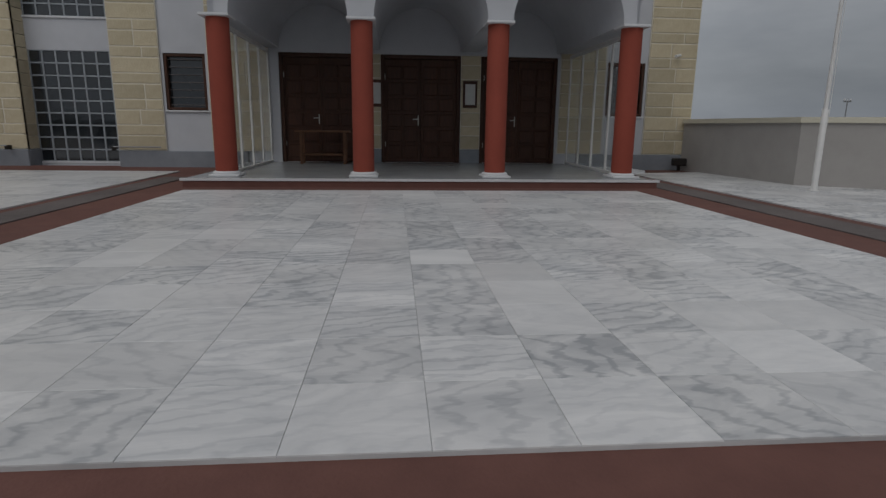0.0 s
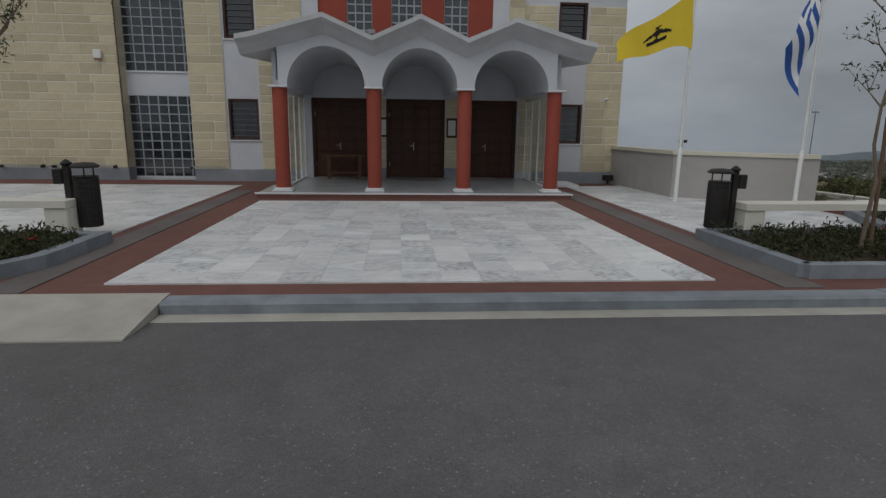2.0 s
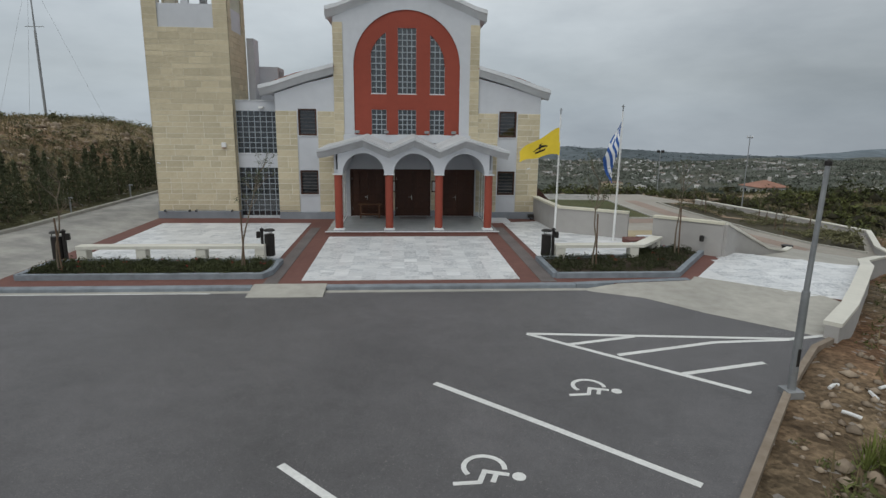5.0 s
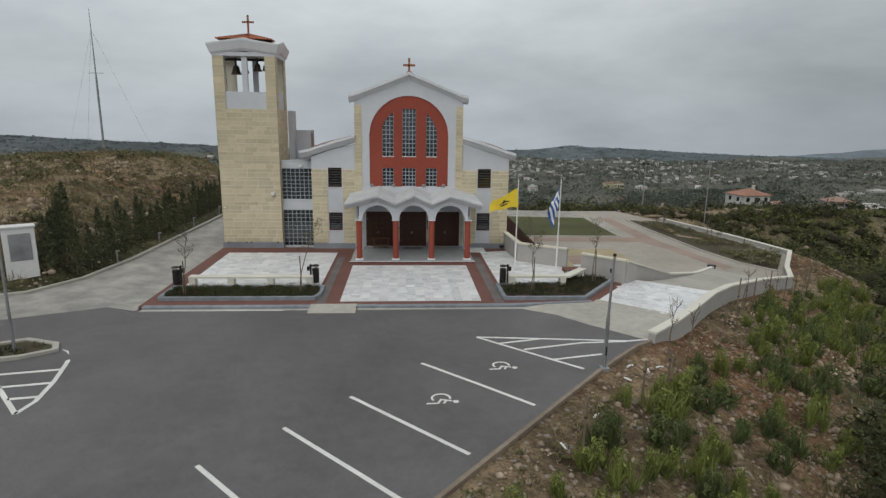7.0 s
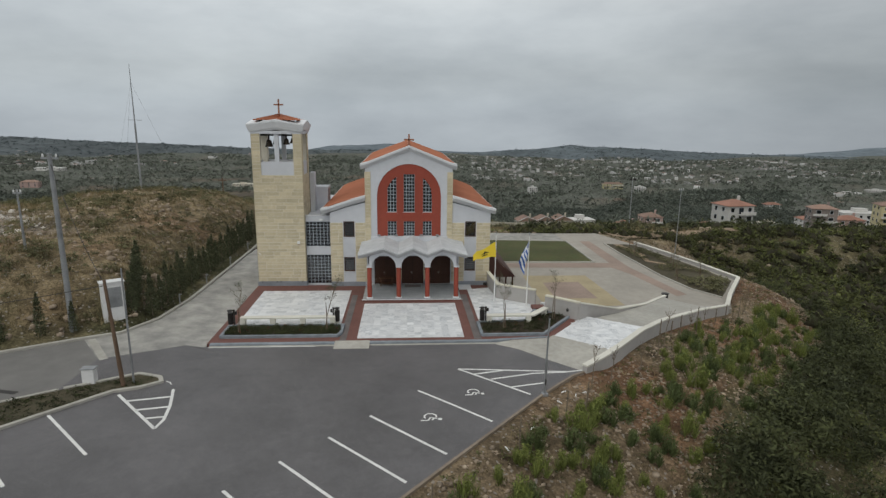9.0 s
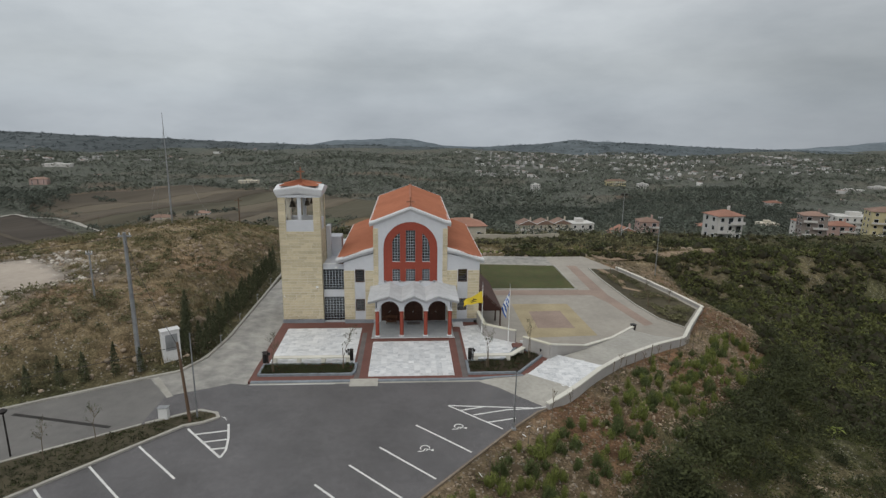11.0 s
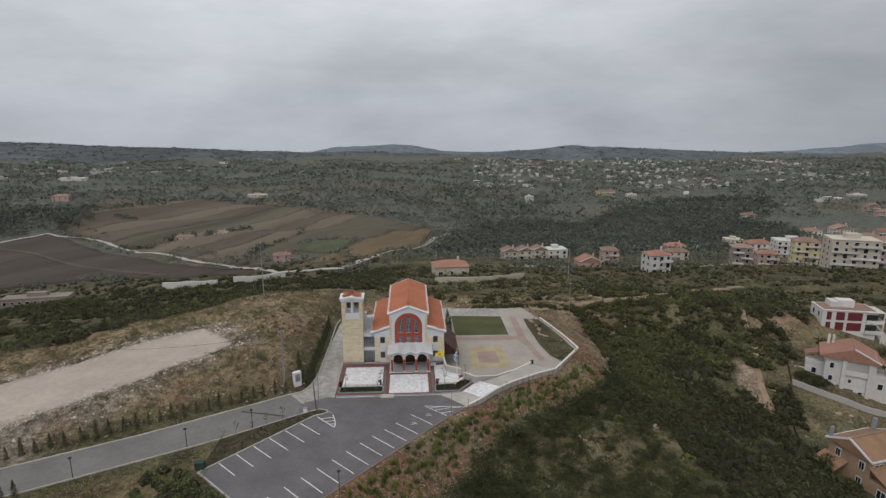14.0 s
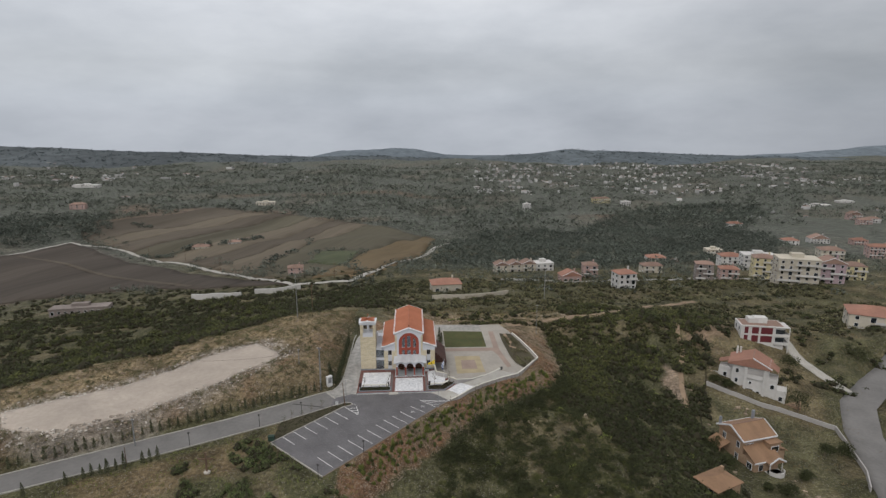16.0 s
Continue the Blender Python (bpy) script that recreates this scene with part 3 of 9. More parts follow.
def land(x, y):
    x, y = np.asarray(x, float), np.asarray(y, float)
    d = outside(x, y, PAVED)
    p = paved_height(x, y)
    dd = np.maximum(d, 0)
    # bank and hill west of the lane and north of the road
    db = np.minimum(-17.3 - x, 0.88 * (y - (2.3 + (x + 18.8) * 0.535)))
    s = -(x + 43.8) * 0.61 + (y - 25) * 0.79
    hill = np.interp(s, [-20, 0, 15, 40, 80, 145, 230, 280, 500, 900, 1500], [4.7, 4.4, 3.2, -6, -21, -39, -51, -60, -84, -102, -108])
    hill = np.minimum(hill, 9.0) + 0.9 * smooth(12, 40, y) * smooth(-60, -30, x) * smooth(75, 50, y)
    west = np.interp(db, [0, 1.5, 5, 9, 14], [0, 0.05, 0.62, 0.92, 1.0]) * (hill - p) + p
    # open slopes north and east
    north = np.interp(y, [40, 57, 75, 100, 131, 155, 213, 260, 400, 570, 900, 1500], [-3.8, -4, -6.5, -11, -17, -20, -36, -42, -70, -86, -104, -108])
    north = north - np.clip(x - 75, 0, 90) * 0.10 * smooth(190, 90, y)
    drop = np.interp(dd, [0, 1, 3, 7, 10, 25, 45, 80], [0.05, 0.1, 0.7, 2.6, 3.9, 7.6, 10.3, 11.2])
    cut = 0.55 * smooth(10.0, 12.5, x) * smooth(30, 10, y)
    drop = drop + cut * smooth(6, 0.5, dd)
    low = np.interp(x, [48, 62, 72, 82, 100, 160, 300], [-10, -13, -17, -20.5, -22.5, -22.5, -24])
    low = low + (np.interp(x, [60, 110, 130, 160, 300], [-10.8, -12.5, -17, -20.5, -24]) - low) * smooth(8, 52, y)
    east = np.minimum(np.maximum(p - drop, -10.9), 50)
    east = np.where(x > 48, np.minimum(east, low), east)
    east = east * smooth(120, 40, y) + north * (1 - smooth(120, 40, y))
    rest = np.where(y > 40, east * smooth(64, 50, y) + north * (1 - smooth(64, 50, y)), east)
    south = 0.1 - 0.05 * np.clip(-33 - y, 0, 200) - 0.02 * dd
    ws = smooth(-14, -22, x) * smooth(0, -6, y)
    rest = rest * (1 - ws) + south * ws
    far = smooth(46, 62, y)
    w = (db > 0) * (1 - far) + smooth(12, -45, x) * far
    wide = hill * far + west * (1 - far)
    z = wide * w + rest * (1 - w)
    r = np.hypot(x, y)
    bumps = waves(x, y, 9, 3) * 0.16 + waves(x, y, 31, 4) * 0.35 * smooth(6, 30, dd) + waves(x, y, 160, 5) * 3.0 * smooth(120, 500, dd) + waves(x, y, 600, 6) * 6 * smooth(400, 1200, r)
    lot = smooth(2.5, -1.0, outside(x, y, GRAVEL))
    z = z + bumps * smooth(0.8, 7, dd) * (1 - lot)
    z = z * (1 - lot) + (4.35 - 0.012 * (x + 60)) * lot - np.interp(y, [1500, 2000, 2500, 3300], [0, 4, 14, 90])
    return np.where(d < 0, p - 0.06 - cut * (y < 24) - 1.3 * smooth(-0.2, -1.4, d), z)


def spaced(a, b, c, d, fine, grow):
    """Grid lines: fine between b and c, wider and wider out to a and d."""
    out = list(np.arange(b, c + 1e-6, fine))
    step, v = fine, c
    while v < d:
        step *= grow
        v += step
        out.append(v)
    step, v, left = fine, b, []
    while v > a:
        step *= grow
        v -= step
        left.append(v)
    return np.array(left[::-1] + out)


gx = spaced(-2600, -62, 60, 2600, 0.8, 1.04)
gy = spaced(-420, -46, 66, 3300, 0.8, 1.04)
GX, GY = np.meshgrid(gx, gy)
GZ = land(GX, GY)


def toned(base, *layers):
    out = np.empty(GX.shape + (3,))
    out[:] = base
    for mask, colour in layers:
        out += (np.array(colour) - out) * np.clip(mask, 0, 1)[..., None]
    return out


def blob(cx, cy, rx, ry, turn=0.0, soft=0.25):
    c, s = math.cos(radians(turn)), math.sin(radians(turn))
    u, v = (GX - cx) * c + (GY - cy) * s, -(GX - cx) * s + (GY - cy) * c
    e = np.maximum(abs(u) / rx, abs(v) / ry)
    return smooth(1 + soft, 1 - soft, e + 0.12 * waves(GX, GY, max(rx, ry) * 0.6, 9))


def inland(outline, soft):
    return smooth(soft * 0.5, -soft * 0.5, outside(GX, GY, outline) + soft * 0.5 * waves(GX, GY, soft * 5, 31))


DARK_FIELD = [(-700, 470), (-465, 560), (-451, 632), (-87, 262), (-150, 285), (-215, 312), (-281, 306), (-320, 300), (-480, 350), (-700, 400)]
n1, n2, n3 = waves(GX, GY, 14, 21), waves(GX, GY, 45, 22), waves(GX, GY, 240, 23)
away = outside(GX, GY, PAVED)
bank = np.minimum(-17.3 - GX, 0.88 * (GY - (2.3 + (GX + 18.8) * 0.535)))
nw = -(GX + 43.8) * 0.61 + (GY - 25) * 0.79
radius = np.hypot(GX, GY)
COVER = toned(
    (0.070, 0.068, 0.036),
    (smooth(0.1, 0.9, n1 + n2), (0.112, 0.096, 0.056)),
    # haze painted into the far ground: paler grey-green with growing radius
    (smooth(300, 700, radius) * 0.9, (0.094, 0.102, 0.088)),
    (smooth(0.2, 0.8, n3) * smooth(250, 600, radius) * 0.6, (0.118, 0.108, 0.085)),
    (inland(FOOT, 1.5) * (GX > -14), (0.156, 0.093, 0.056)),
    (smooth(0.0, 0.9, n1 + 0.6 * n2) * inland(FOOT, 1.5) * (GX > -14), (0.150, 0.114, 0.074)),
    (smooth(1, 6, bank) * smooth(34, 8, nw) * (GY < 75), (0.165, 0.128, 0.078)),
    (smooth(-0.2, 0.7, n1) * smooth(1, 5, bank) * smooth(22, 4, nw) * (GY < 75), (0.178, 0.122, 0.076)),
    (smooth(46, 60, GY) * smooth(86, 72, GY) * smooth(-14, -2, GX) * smooth(70, 40, GX), (0.20, 0.16, 0.105)),
    (smooth(-16, 2, nw) * smooth(34, 16, nw) * smooth(4, 9, bank) * (GY < 75) * (0.75 + 0.25 * n1), (0.235, 0.185, 0.112)),
    (blob(-44, -29, 20, 5.0, 26) * 0.45, (0.165, 0.112, 0.066)),
    (smooth(6.5, 1.0, outside(GX, GY, GRAVEL) + 1.5 * n1) * (nw < 4) * 0.75, (0.25, 0.222, 0.19)),
    (inland(DARK_FIELD, 6.0), (0.082, 0.064, 0.054)),
    (inland([(-590, 1050), (-225, 905), (-94, 640), (-199, 550), (-400, 645)], 20), (0.125, 0.098, 0.074)),
    (inland([(-225, 440), (-142, 523), (-27, 627), (24, 620), (-33, 275), (-113, 302)], 8) * 0.9, (0.115, 0.09, 0.066)),
    (inland([(-17, 540), (21, 608), (-25, 268), (-47, 264)], 5) * 0.9, (0.20, 0.135, 0.07)),
    (inland([(-95, 376), (-93, 450), (-51, 422), (-57, 345)], 6), (0.06, 0.085, 0.032)),
    (blob(-330, 780, 260, 26, -6), (0.13, 0.10, 0.07)),
    (blob(-150, 1150, 300, 22, -4), (0.115, 0.09, 0.066)),
    (blob(430, 820, 130, 14, 4), (0.13, 0.085, 0.06)),
    (inland([(118, 8), (132, 28), (150, 62), (175, 80), (150, 90), (115, 78), (95, 60), (100, 40)], 8) * 0.7, (0.15, 0.12, 0.07)),
    (inland([(78, -2), (98, 26), (124, 12), (108, -14)], 3) * 0.8, (0.088, 0.084, 0.046)),
    (inland([(83.6, 41.5), (88.4, 38), (86, 27), (84, 22), (81, 31)], 2), (0.22, 0.17, 0.125)),
    (inland([(100, 66), (112, 72), (120, 62), (108, 52), (98, 54)], 4) * 0.8, (0.19, 0.135, 0.095)),
)
ny, nx = GX.shape
ids = np.arange(ny * nx).reshape(ny, nx)
quads = np.stack([ids[:-1, :-1], ids[:-1, 1:], ids[1:, 1:], ids[1:, :-1]], -1).reshape(-1, 4)
M["ground"] = gritty(attribute_material("dry_hillside_ground", amount=0.45, bump=0.8), 8.0, 0.32, 0.95)
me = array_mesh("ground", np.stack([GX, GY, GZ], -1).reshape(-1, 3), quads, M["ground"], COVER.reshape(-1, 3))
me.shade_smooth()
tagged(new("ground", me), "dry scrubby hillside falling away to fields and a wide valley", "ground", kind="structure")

RIDGES = []
# ridges that close the valley: skyline heights along x, then the slopes before and behind
for k, (near, skyline, rough, tone) in enumerate((
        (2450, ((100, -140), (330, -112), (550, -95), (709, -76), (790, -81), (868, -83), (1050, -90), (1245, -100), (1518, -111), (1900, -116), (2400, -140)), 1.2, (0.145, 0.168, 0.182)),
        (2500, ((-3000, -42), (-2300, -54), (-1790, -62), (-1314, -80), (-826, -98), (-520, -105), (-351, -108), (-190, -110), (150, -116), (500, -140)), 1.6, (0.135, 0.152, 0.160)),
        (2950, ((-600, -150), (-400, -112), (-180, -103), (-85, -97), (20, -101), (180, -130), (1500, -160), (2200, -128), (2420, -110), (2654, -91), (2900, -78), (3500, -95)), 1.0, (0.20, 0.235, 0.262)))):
    xs = np.linspace(skyline[0][0], skyline[-1][0], 240)
    top = np.interp(xs, [q[0] for q in skyline], [q[1] for q in skyline]) + rough * (waves(xs, xs * 0, 330, 40 + k) + 0.8 * waves(xs, xs * 0, 60, 50 + k) + 0.5 * waves(xs, xs * 0, 22, 54 + k))
    rows = []
    for j, (dy, fall) in enumerate(((-800, 75), (-560, 46), (-400, 31), (-260, 21), (-140, 12), (-60, 5), (0, 0), (160, 12), (400, 80))):
        rows.append(np.stack([xs, near + dy + 40 * waves(xs, xs * 0, 500, 60 + k), top - fall + 2.2 * waves(xs, xs * 0 + 90 * j, 150, 70 + j) * (dy < 0)], -1))
    V = np.stack(rows)
    gi = np.arange(V.shape[0] * V.shape[1]).reshape(V.shape[:2])
    Q = np.stack([gi[:-1, :-1], gi[:-1, 1:], gi[1:, 1:], gi[1:, :-1]], -1).reshape(-1, 4)
    # haze is put into each ridge's blue-grey tone, palest on the furthest
    M["ridge%d" % k] = material("hazed_wooded_ridge", tone, 1.0, tuple(c * 0.6 for c in tone), 0.05, 0.95, 0, coarse=0.22, spec=0.0, stretch=(0.5, 0.3, 1), grit=0.7)
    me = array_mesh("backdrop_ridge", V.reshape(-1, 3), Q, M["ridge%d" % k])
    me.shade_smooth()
    tagged(new("backdrop_ridge", me), "distant wooded ridge closing the valley, tinted blue-grey as haze", "hill", kind="structure")
    RIDGES.append(V)


# ---- fields and open lots laid over the land ----
def drape(name, outline, lift, mat, label, category, cell, ragged=0.0):
    bm = bmesh.new()
    pts = []
    for (ax, ay), (bx, by) in zip(outline, outline[1:] + outline[:1]):
        n = max(1, int(math.hypot(bx - ax, by - ay) / cell))
        for i in range(n):
            px, py = ax + (bx - ax) * i / n, ay + (by - ay) * i / n
            w = ragged * float(waves(np.array([px]), np.array([py]), cell * 4, 33)[0])
            pts.append((px + w, py + w))
    bm.faces.new([bm.verts.new((p[0], p[1], 0)) for p in pts])
    for axis in (0, 1):
        lo, hi = min(p[axis] for p in pts), max(p[axis] for p in pts)
        v = lo + cell
        while v < hi:
            bmesh.ops.bisect_plane(bm, geom=bm.verts[:] + bm.edges[:] + bm.faces[:], plane_co=(v, v, 0), plane_no=((1, 0, 0), (0, 1, 0))[axis], dist=1e-4)
            v += cell
    bmesh.ops.triangulate(bm, faces=bm.faces[:])
    rim = [e for e in bm.edges if len(e.link_faces) == 1]
    bm.verts.index_update()
    co = np.array([v.co[:] for v in bm.verts])
    for v, h in zip(bm.verts, land(co[:, 0], co[:, 1]) + lift):
        v.co.z = h
    for f in bm.faces:
        f.normal_update()
        if f.normal.z < 0:
            f.normal_flip()
        f.smooth = True
    ret = bmesh.ops.extrude_edge_only(bm, edges=rim)
    for v in [g for g in ret["geom"] if isinstance(g, bmesh.types.BMVert)]:
        v.co.z -= 2.5 * lift
    me = bpy.data.meshes.new(name)
    bm.to_mesh(me)
    bm.free()
    me.materials.append(mat)
    return tagged(new(name, me), label, category, kind="structure")


M["plot"] = material("vegetable_plot", (0.060, 0.078, 0.036), 0.95, (0.085, 0.082, 0.050), 0.3, 0.8, 0, coarse=0.25)
drape("ground_lot", GRAVEL, 0.10, M["dust"], "bare lot of pale crushed quarry stone", "gravel lot", 2.0, 0.5)
FIELD_TONES = {"tan": (0.150, 0.128, 0.098), "brown": (0.118, 0.101, 0.080), "olive": (0.118, 0.108, 0.080), "dark": (0.086, 0.074, 0.063), "ochre": (0.168, 0.130, 0.082)}


def field_material(name, colour):
    """Ploughed strips: bands that run with the furrows, of several widths, over blotches."""
    m = material(name, colour, 0.95, tuple(q * 0.68 for q in colour), 1.0, 0.7, 0, coarse=0.3, grit=0.7, spec=0.05)
    mp = [k for k in m.node_tree.nodes if k.type == "MAPPING"][0]
    mp.vector_type = "TEXTURE"
    mp.inputs["Rotation"].default_value = (0, 0, radians(-17))
    mp.inputs["Scale"].default_value = (7.0, 110.0, 20.0)
    return m


for k, c in FIELD_TONES.items():
    M["field_" + k] = field_material("ploughed_field_" + k, c)
EDGES = [[(-28, 292), (-17, 358), (5, 430), (32, 590)],
         [(-74, 280), (-46, 412), (-14, 520), (15, 612)],
         [(-139, 342), (-129, 440), (-110, 560), (-62, 670)],
         [(-187, 404), (-164, 475), (-138, 582), (-92, 715)],
         [(-235, 452), (-200, 511), (-165, 603), (-124, 742)],
         [(-281, 497), (-242, 575), (-196, 685), (-160, 775)],
         [(-328, 540), (-284, 637), (-226, 766), (-190, 815)],
         [(-378, 585), (-334, 676), (-277, 793), (-225, 848)],
         [(-428, 630), (-384, 714), (-327, 820), (-290, 893)],
         [(-520, 760), (-450, 830), (-400, 915), (-370, 960)]]
for i, tone in enumerate(("ochre", "olive", "tan", "brown", "tan", "olive", "brown", "tan", "brown")):
    drape("ground_field", EDGES[i] + EDGES[i + 1][::-1], 0.9, M["field_" + tone], {"ochre": "ochre stubble field beside the road", "olive": "fallow field with low weeds", "tan": "pale ploughed strip field", "brown": "brown ploughed strip field"}[tone], "field", 14.0, 1.5)
drape("ground_plot", [(-95, 376), (-93, 450), (-51, 422), (-57, 345)], 1.3, M["plot"], "green vegetable plot inside a hedge", "field", 10.0, 1.0)
drape("ground_field", DARK_FIELD, 0.9, M["field_dark"], "large dark ploughed field behind the hill", "field", 14.0, 1.0)


# ---- paving ----
def lie(x, y):
    return float(paved_height(np.array([float(x)]), np.array([float(y)]))[0])


def sheet(name, pts, zoff, mat, label, category, deep=1.6, cell=2.5):
    """A paved area that follows the level of the paving: top sheet cut into strips, with a skirt."""
    s = Shape()
    bm = bmesh.new()
    bm.faces.new([bm.verts.new((p[0], p[1], 0)) for p in pts])
    xs, ys = [p[0] for p in pts], [p[1] for p in pts]
    for axis, lo, hi in ((0, min(xs), max(xs)), (1, min(ys), max(ys))):
        v = lo + cell
        while v < hi:
            bmesh.ops.bisect_plane(bm, geom=bm.verts[:] + bm.edges[:] + bm.faces[:], plane_co=(v, v, 0), plane_no=((1, 0, 0), (0, 1, 0))[axis], dist=1e-4)
            v += cell
    rim = [e for e in bm.edges if len(e.link_faces) == 1]
    for v in bm.verts:
        v.co.z = lie(v.co.x, v.co.y) + zoff
    if deep:
        ret = bmesh.ops.extrude_edge_only(bm, edges=rim)
        for v in [g for g in ret["geom"] if isinstance(g, bmesh.types.BMVert)]:
            v.co.z -= deep
    bmesh.ops.recalc_face_normals(bm, faces=bm.faces[:])
    me = bpy.data.meshes.new(name)
    bm.to_mesh(me)
    bm.free()
    if me.polygons and sum(p.normal.z * p.area for p in me.polygons) < 0:
        me.flip_normals()
    me.materials.append(mat)
    return tagged(new(name, me), label, category, kind="structure")


sheet("road_parking", [(-16.4, -33.4), (-7.0, -23.0), (6.9, -7.3), (10.0, -4.3), (7.6, -1.6), (5.4, 0.55), (-13.4, 0.55), (-15.2, -0.4), (-18.6, -1.9), (-18.6, -6.0), (-15.6, -6.3), (-29.3, -21.0)],
      0.0, M["asphalt"], "dark asphalt parking area with white bay lines", "parking lot")
sheet("road_apron", [(10.0, -4.3), (10.6, -3.9), (12.0, -2.7), (13.4, -1.2), (12.6, -0.9), (9.7, 1.5), (9.3, 1.0), (5.4, 0.55), (7.6, -1.6)], 0.004, M["concrete"], "pale bare concrete apron beside the asphalt", "apron")
sheet("road_lane", [(-13.2, 0.6), (-13.2, 13.5), (-13.6, 30.0), (-13.0, 43.0), (-8.0, 50.5), (8.0, 52.5), (24.4, 51.0), (24.4, 57.0), (10.0, 57.8), (-10.0, 54.0), (-16.0, 44.0), (-17.0, 24.6), (-17.2, 9.6), (-19.0, 2.3), (-21.0, 1.2), (-18.6, -1.9), (-15.2, -0.4)],
      0.0, M["concrete_road"], "worn pale concrete lane beside the church", "lane")
sheet("road_west", [(-21.0, 1.2), (-41.4, -10.7), (-79.0, -29.8), (-120.0, -50.0), (-120.0, -57.0), (-75.0, -35.4), (-50.0, -23.6), (-29.0, -12.6), (-18.6, -6.0), (-18.6, -1.9)],
      0.0, M["asphalt_road"], "grey asphalt road climbing past a cypress row", "road")
VERGE = [(-18.4, -6.0), (-29.0, -12.6), (-29.3, -21.0), (-15.6, -6.3), (-14.4, -5.9), (-13.65, -5.2), (-13.95, -4.65), (-15.2, -4.25)]
sheet("pavement_verge", VERGE, 0.05, M["verge_earth"], "earth verge with weeds between road and parking", "verge")
sheet("pavement_yard", [(7.2, 10.3), (10.2, 8.5), (10.4, 6.6), (12.4, 4.7), (16.9, 8.6), (26.2, 19.6), (31.5, 16.4), (34.2, 21.2), (38.8, 27.6), (37.7, 34.4), (36.2, 41.3), (34.5, 48.0), (31.5, 57.0), (24.4, 57.0), (24.4, 51.0), (8.0, 52.5), (7.2, 52.5)], 0.002,
      M["grey_pavers"], "lower yard of grey concrete pavers", "yard")

sheet("pavement_ramp_east", [(13.2, 4.65), (16.1, 2.6), (19.1, 5.6), (25.4, 11.8), (30.3, 15.8), (31.4, 16.5), (26.3, 19.4), (21.5, 13.4), (16.9, 8.3)], 0.0, M["concrete"], "pale concrete ramp falling to the lower yard", "ramp")


# ---- plaza in front of the church ----
def flat(name, pts, z0, z1, mat, label, category):
    return setting(name, Shape().prism(pts, z0, z1), mat, label, category)


def rect(x0, x1, y0, y1):
    return [(x0, y0), (x1, y0), (x1, y1), (x0, y1)]


flat("pavement_base", [(-13.2, 0.8), (9.3, 0.8), (9.7, 1.5), (13.02, -1.42), (16.79, 2.8), (13.12, 5.42), (12.4, 4.6), (10.3, 6.5), (10.2, 8.3), (7.4, 10.1), (7.1, 14.2), (-13.2, 14.3)], -1.5, -0.02, M["red_paving"],
     "red painted concrete paving of the forecourt", "paving")
# kerb along the parking, with a rounded top edge
s = Shape()
for x0, x1 in ((-13.0, -5.0), (-2.72, 5.3)):
    s.box(x0, x1, 0.65, 0.94, -0.6, 0.0, 0.03)
s.strip([(5.3, 0.80), (9.35, 1.24)], 0.28, -0.6, 0.0)
setting("kerb_front", s, M["kerb"], "grey-blue painted concrete kerb of the forecourt", "kerb")
setting("kerb_gutter", Shape().box(-13.0, -5.0, 0.42, 0.67, -0.6, -0.128, 0.012).box(-2.72, 5.6, 0.42, 0.67, -0.6, -0.128, 0.012), M["concrete"], "pale concrete gutter strip", "gutter")
setting("pavement_ramp", Shape().across([(-0.12, -0.5), (1.0, -0.5), (1.0, 0.0), (0.85, -0.005), (-0.12, -0.105)], -5.0, -2.72), M["concrete"], "small pale concrete kerb ramp", "ramp")

for x0, x1 in ((-4.75, -4.3), (4.25, 4.75)):
    flat("pavement_band", rect(x0, x1, 1.05, 11.2), -0.1, -0.006, M["grey_paving"], "dark grey grated drainage band in red paving", "drain band")

# beds of earth with a low kerb
BED_L = [(-12.6, 1.75), (-4.95, 1.75), (-4.75, 2.2), (-4.75, 3.75), (-12.6, 3.75)]
BED_R = [(4.85, 1.55), (9.1, 1.55), (12.0, 5.25), (9.6, 6.6), (8.4, 4.2), (4.85, 4.0)]
for bed, word in ((BED_L, "long"), (BED_R, "angled")):
    s = Shape()
    loop = bed + [bed[0], ]
    s.strip(loop, 0.2, -0.4, 0.16)
    k = thing("planter_bed", (0, 0, 0), word + " planting bed with grey concrete kerb and low herbs", "planting bed", kind="structure")
    part("kerb", s, M["kerb"], k, "grey-blue painted concrete kerb")
    part("soil", Shape().prism(bed, -0.3, 0.07), M["soil"], k, "dark planting soil")

# landing of marble, porch floor, ramp
flat("floor_porch", rect(-3.8, 4.2, 9.5, 14.0), -0.3, 0.12, M["porch_floor"], "polished grey marble porch floor one step up", "porch floor")
flat("floor_porch_step", rect(-3.86, 4.26, 9.44, 9.5), 0.085, 0.125, M["trim_white"], "white marble step edge of the porch", "step edge")
flat("floor_side_step", rect(4.3, 5.4, 12.6, 13.9), -0.3, 0.06, M["trim_white"], "white marble side step", "step")

flat("floor_porch_riser", rect(-3.82, 4.22, 9.46, 9.5), -0.3, 0.085, M["red_paving"], "red painted riser below the porch", "riser")

# ---- church ----
FY = 14.0
church = thing("church", (0, FY, 0), "white and red rendered church with yellow limestone cladding and terracotta roofs", "church")


def C(shape):
    """World figures to the church's own."""
    shape.v = [(x, y - FY, z) for x, y, z in shape.v]
    return shape


WIN_L, WIN_R = (-5.66, -4.72), (4.87, 5.81)
WIN_Z = ((1.30, 2.58), (4.38, 5.74))
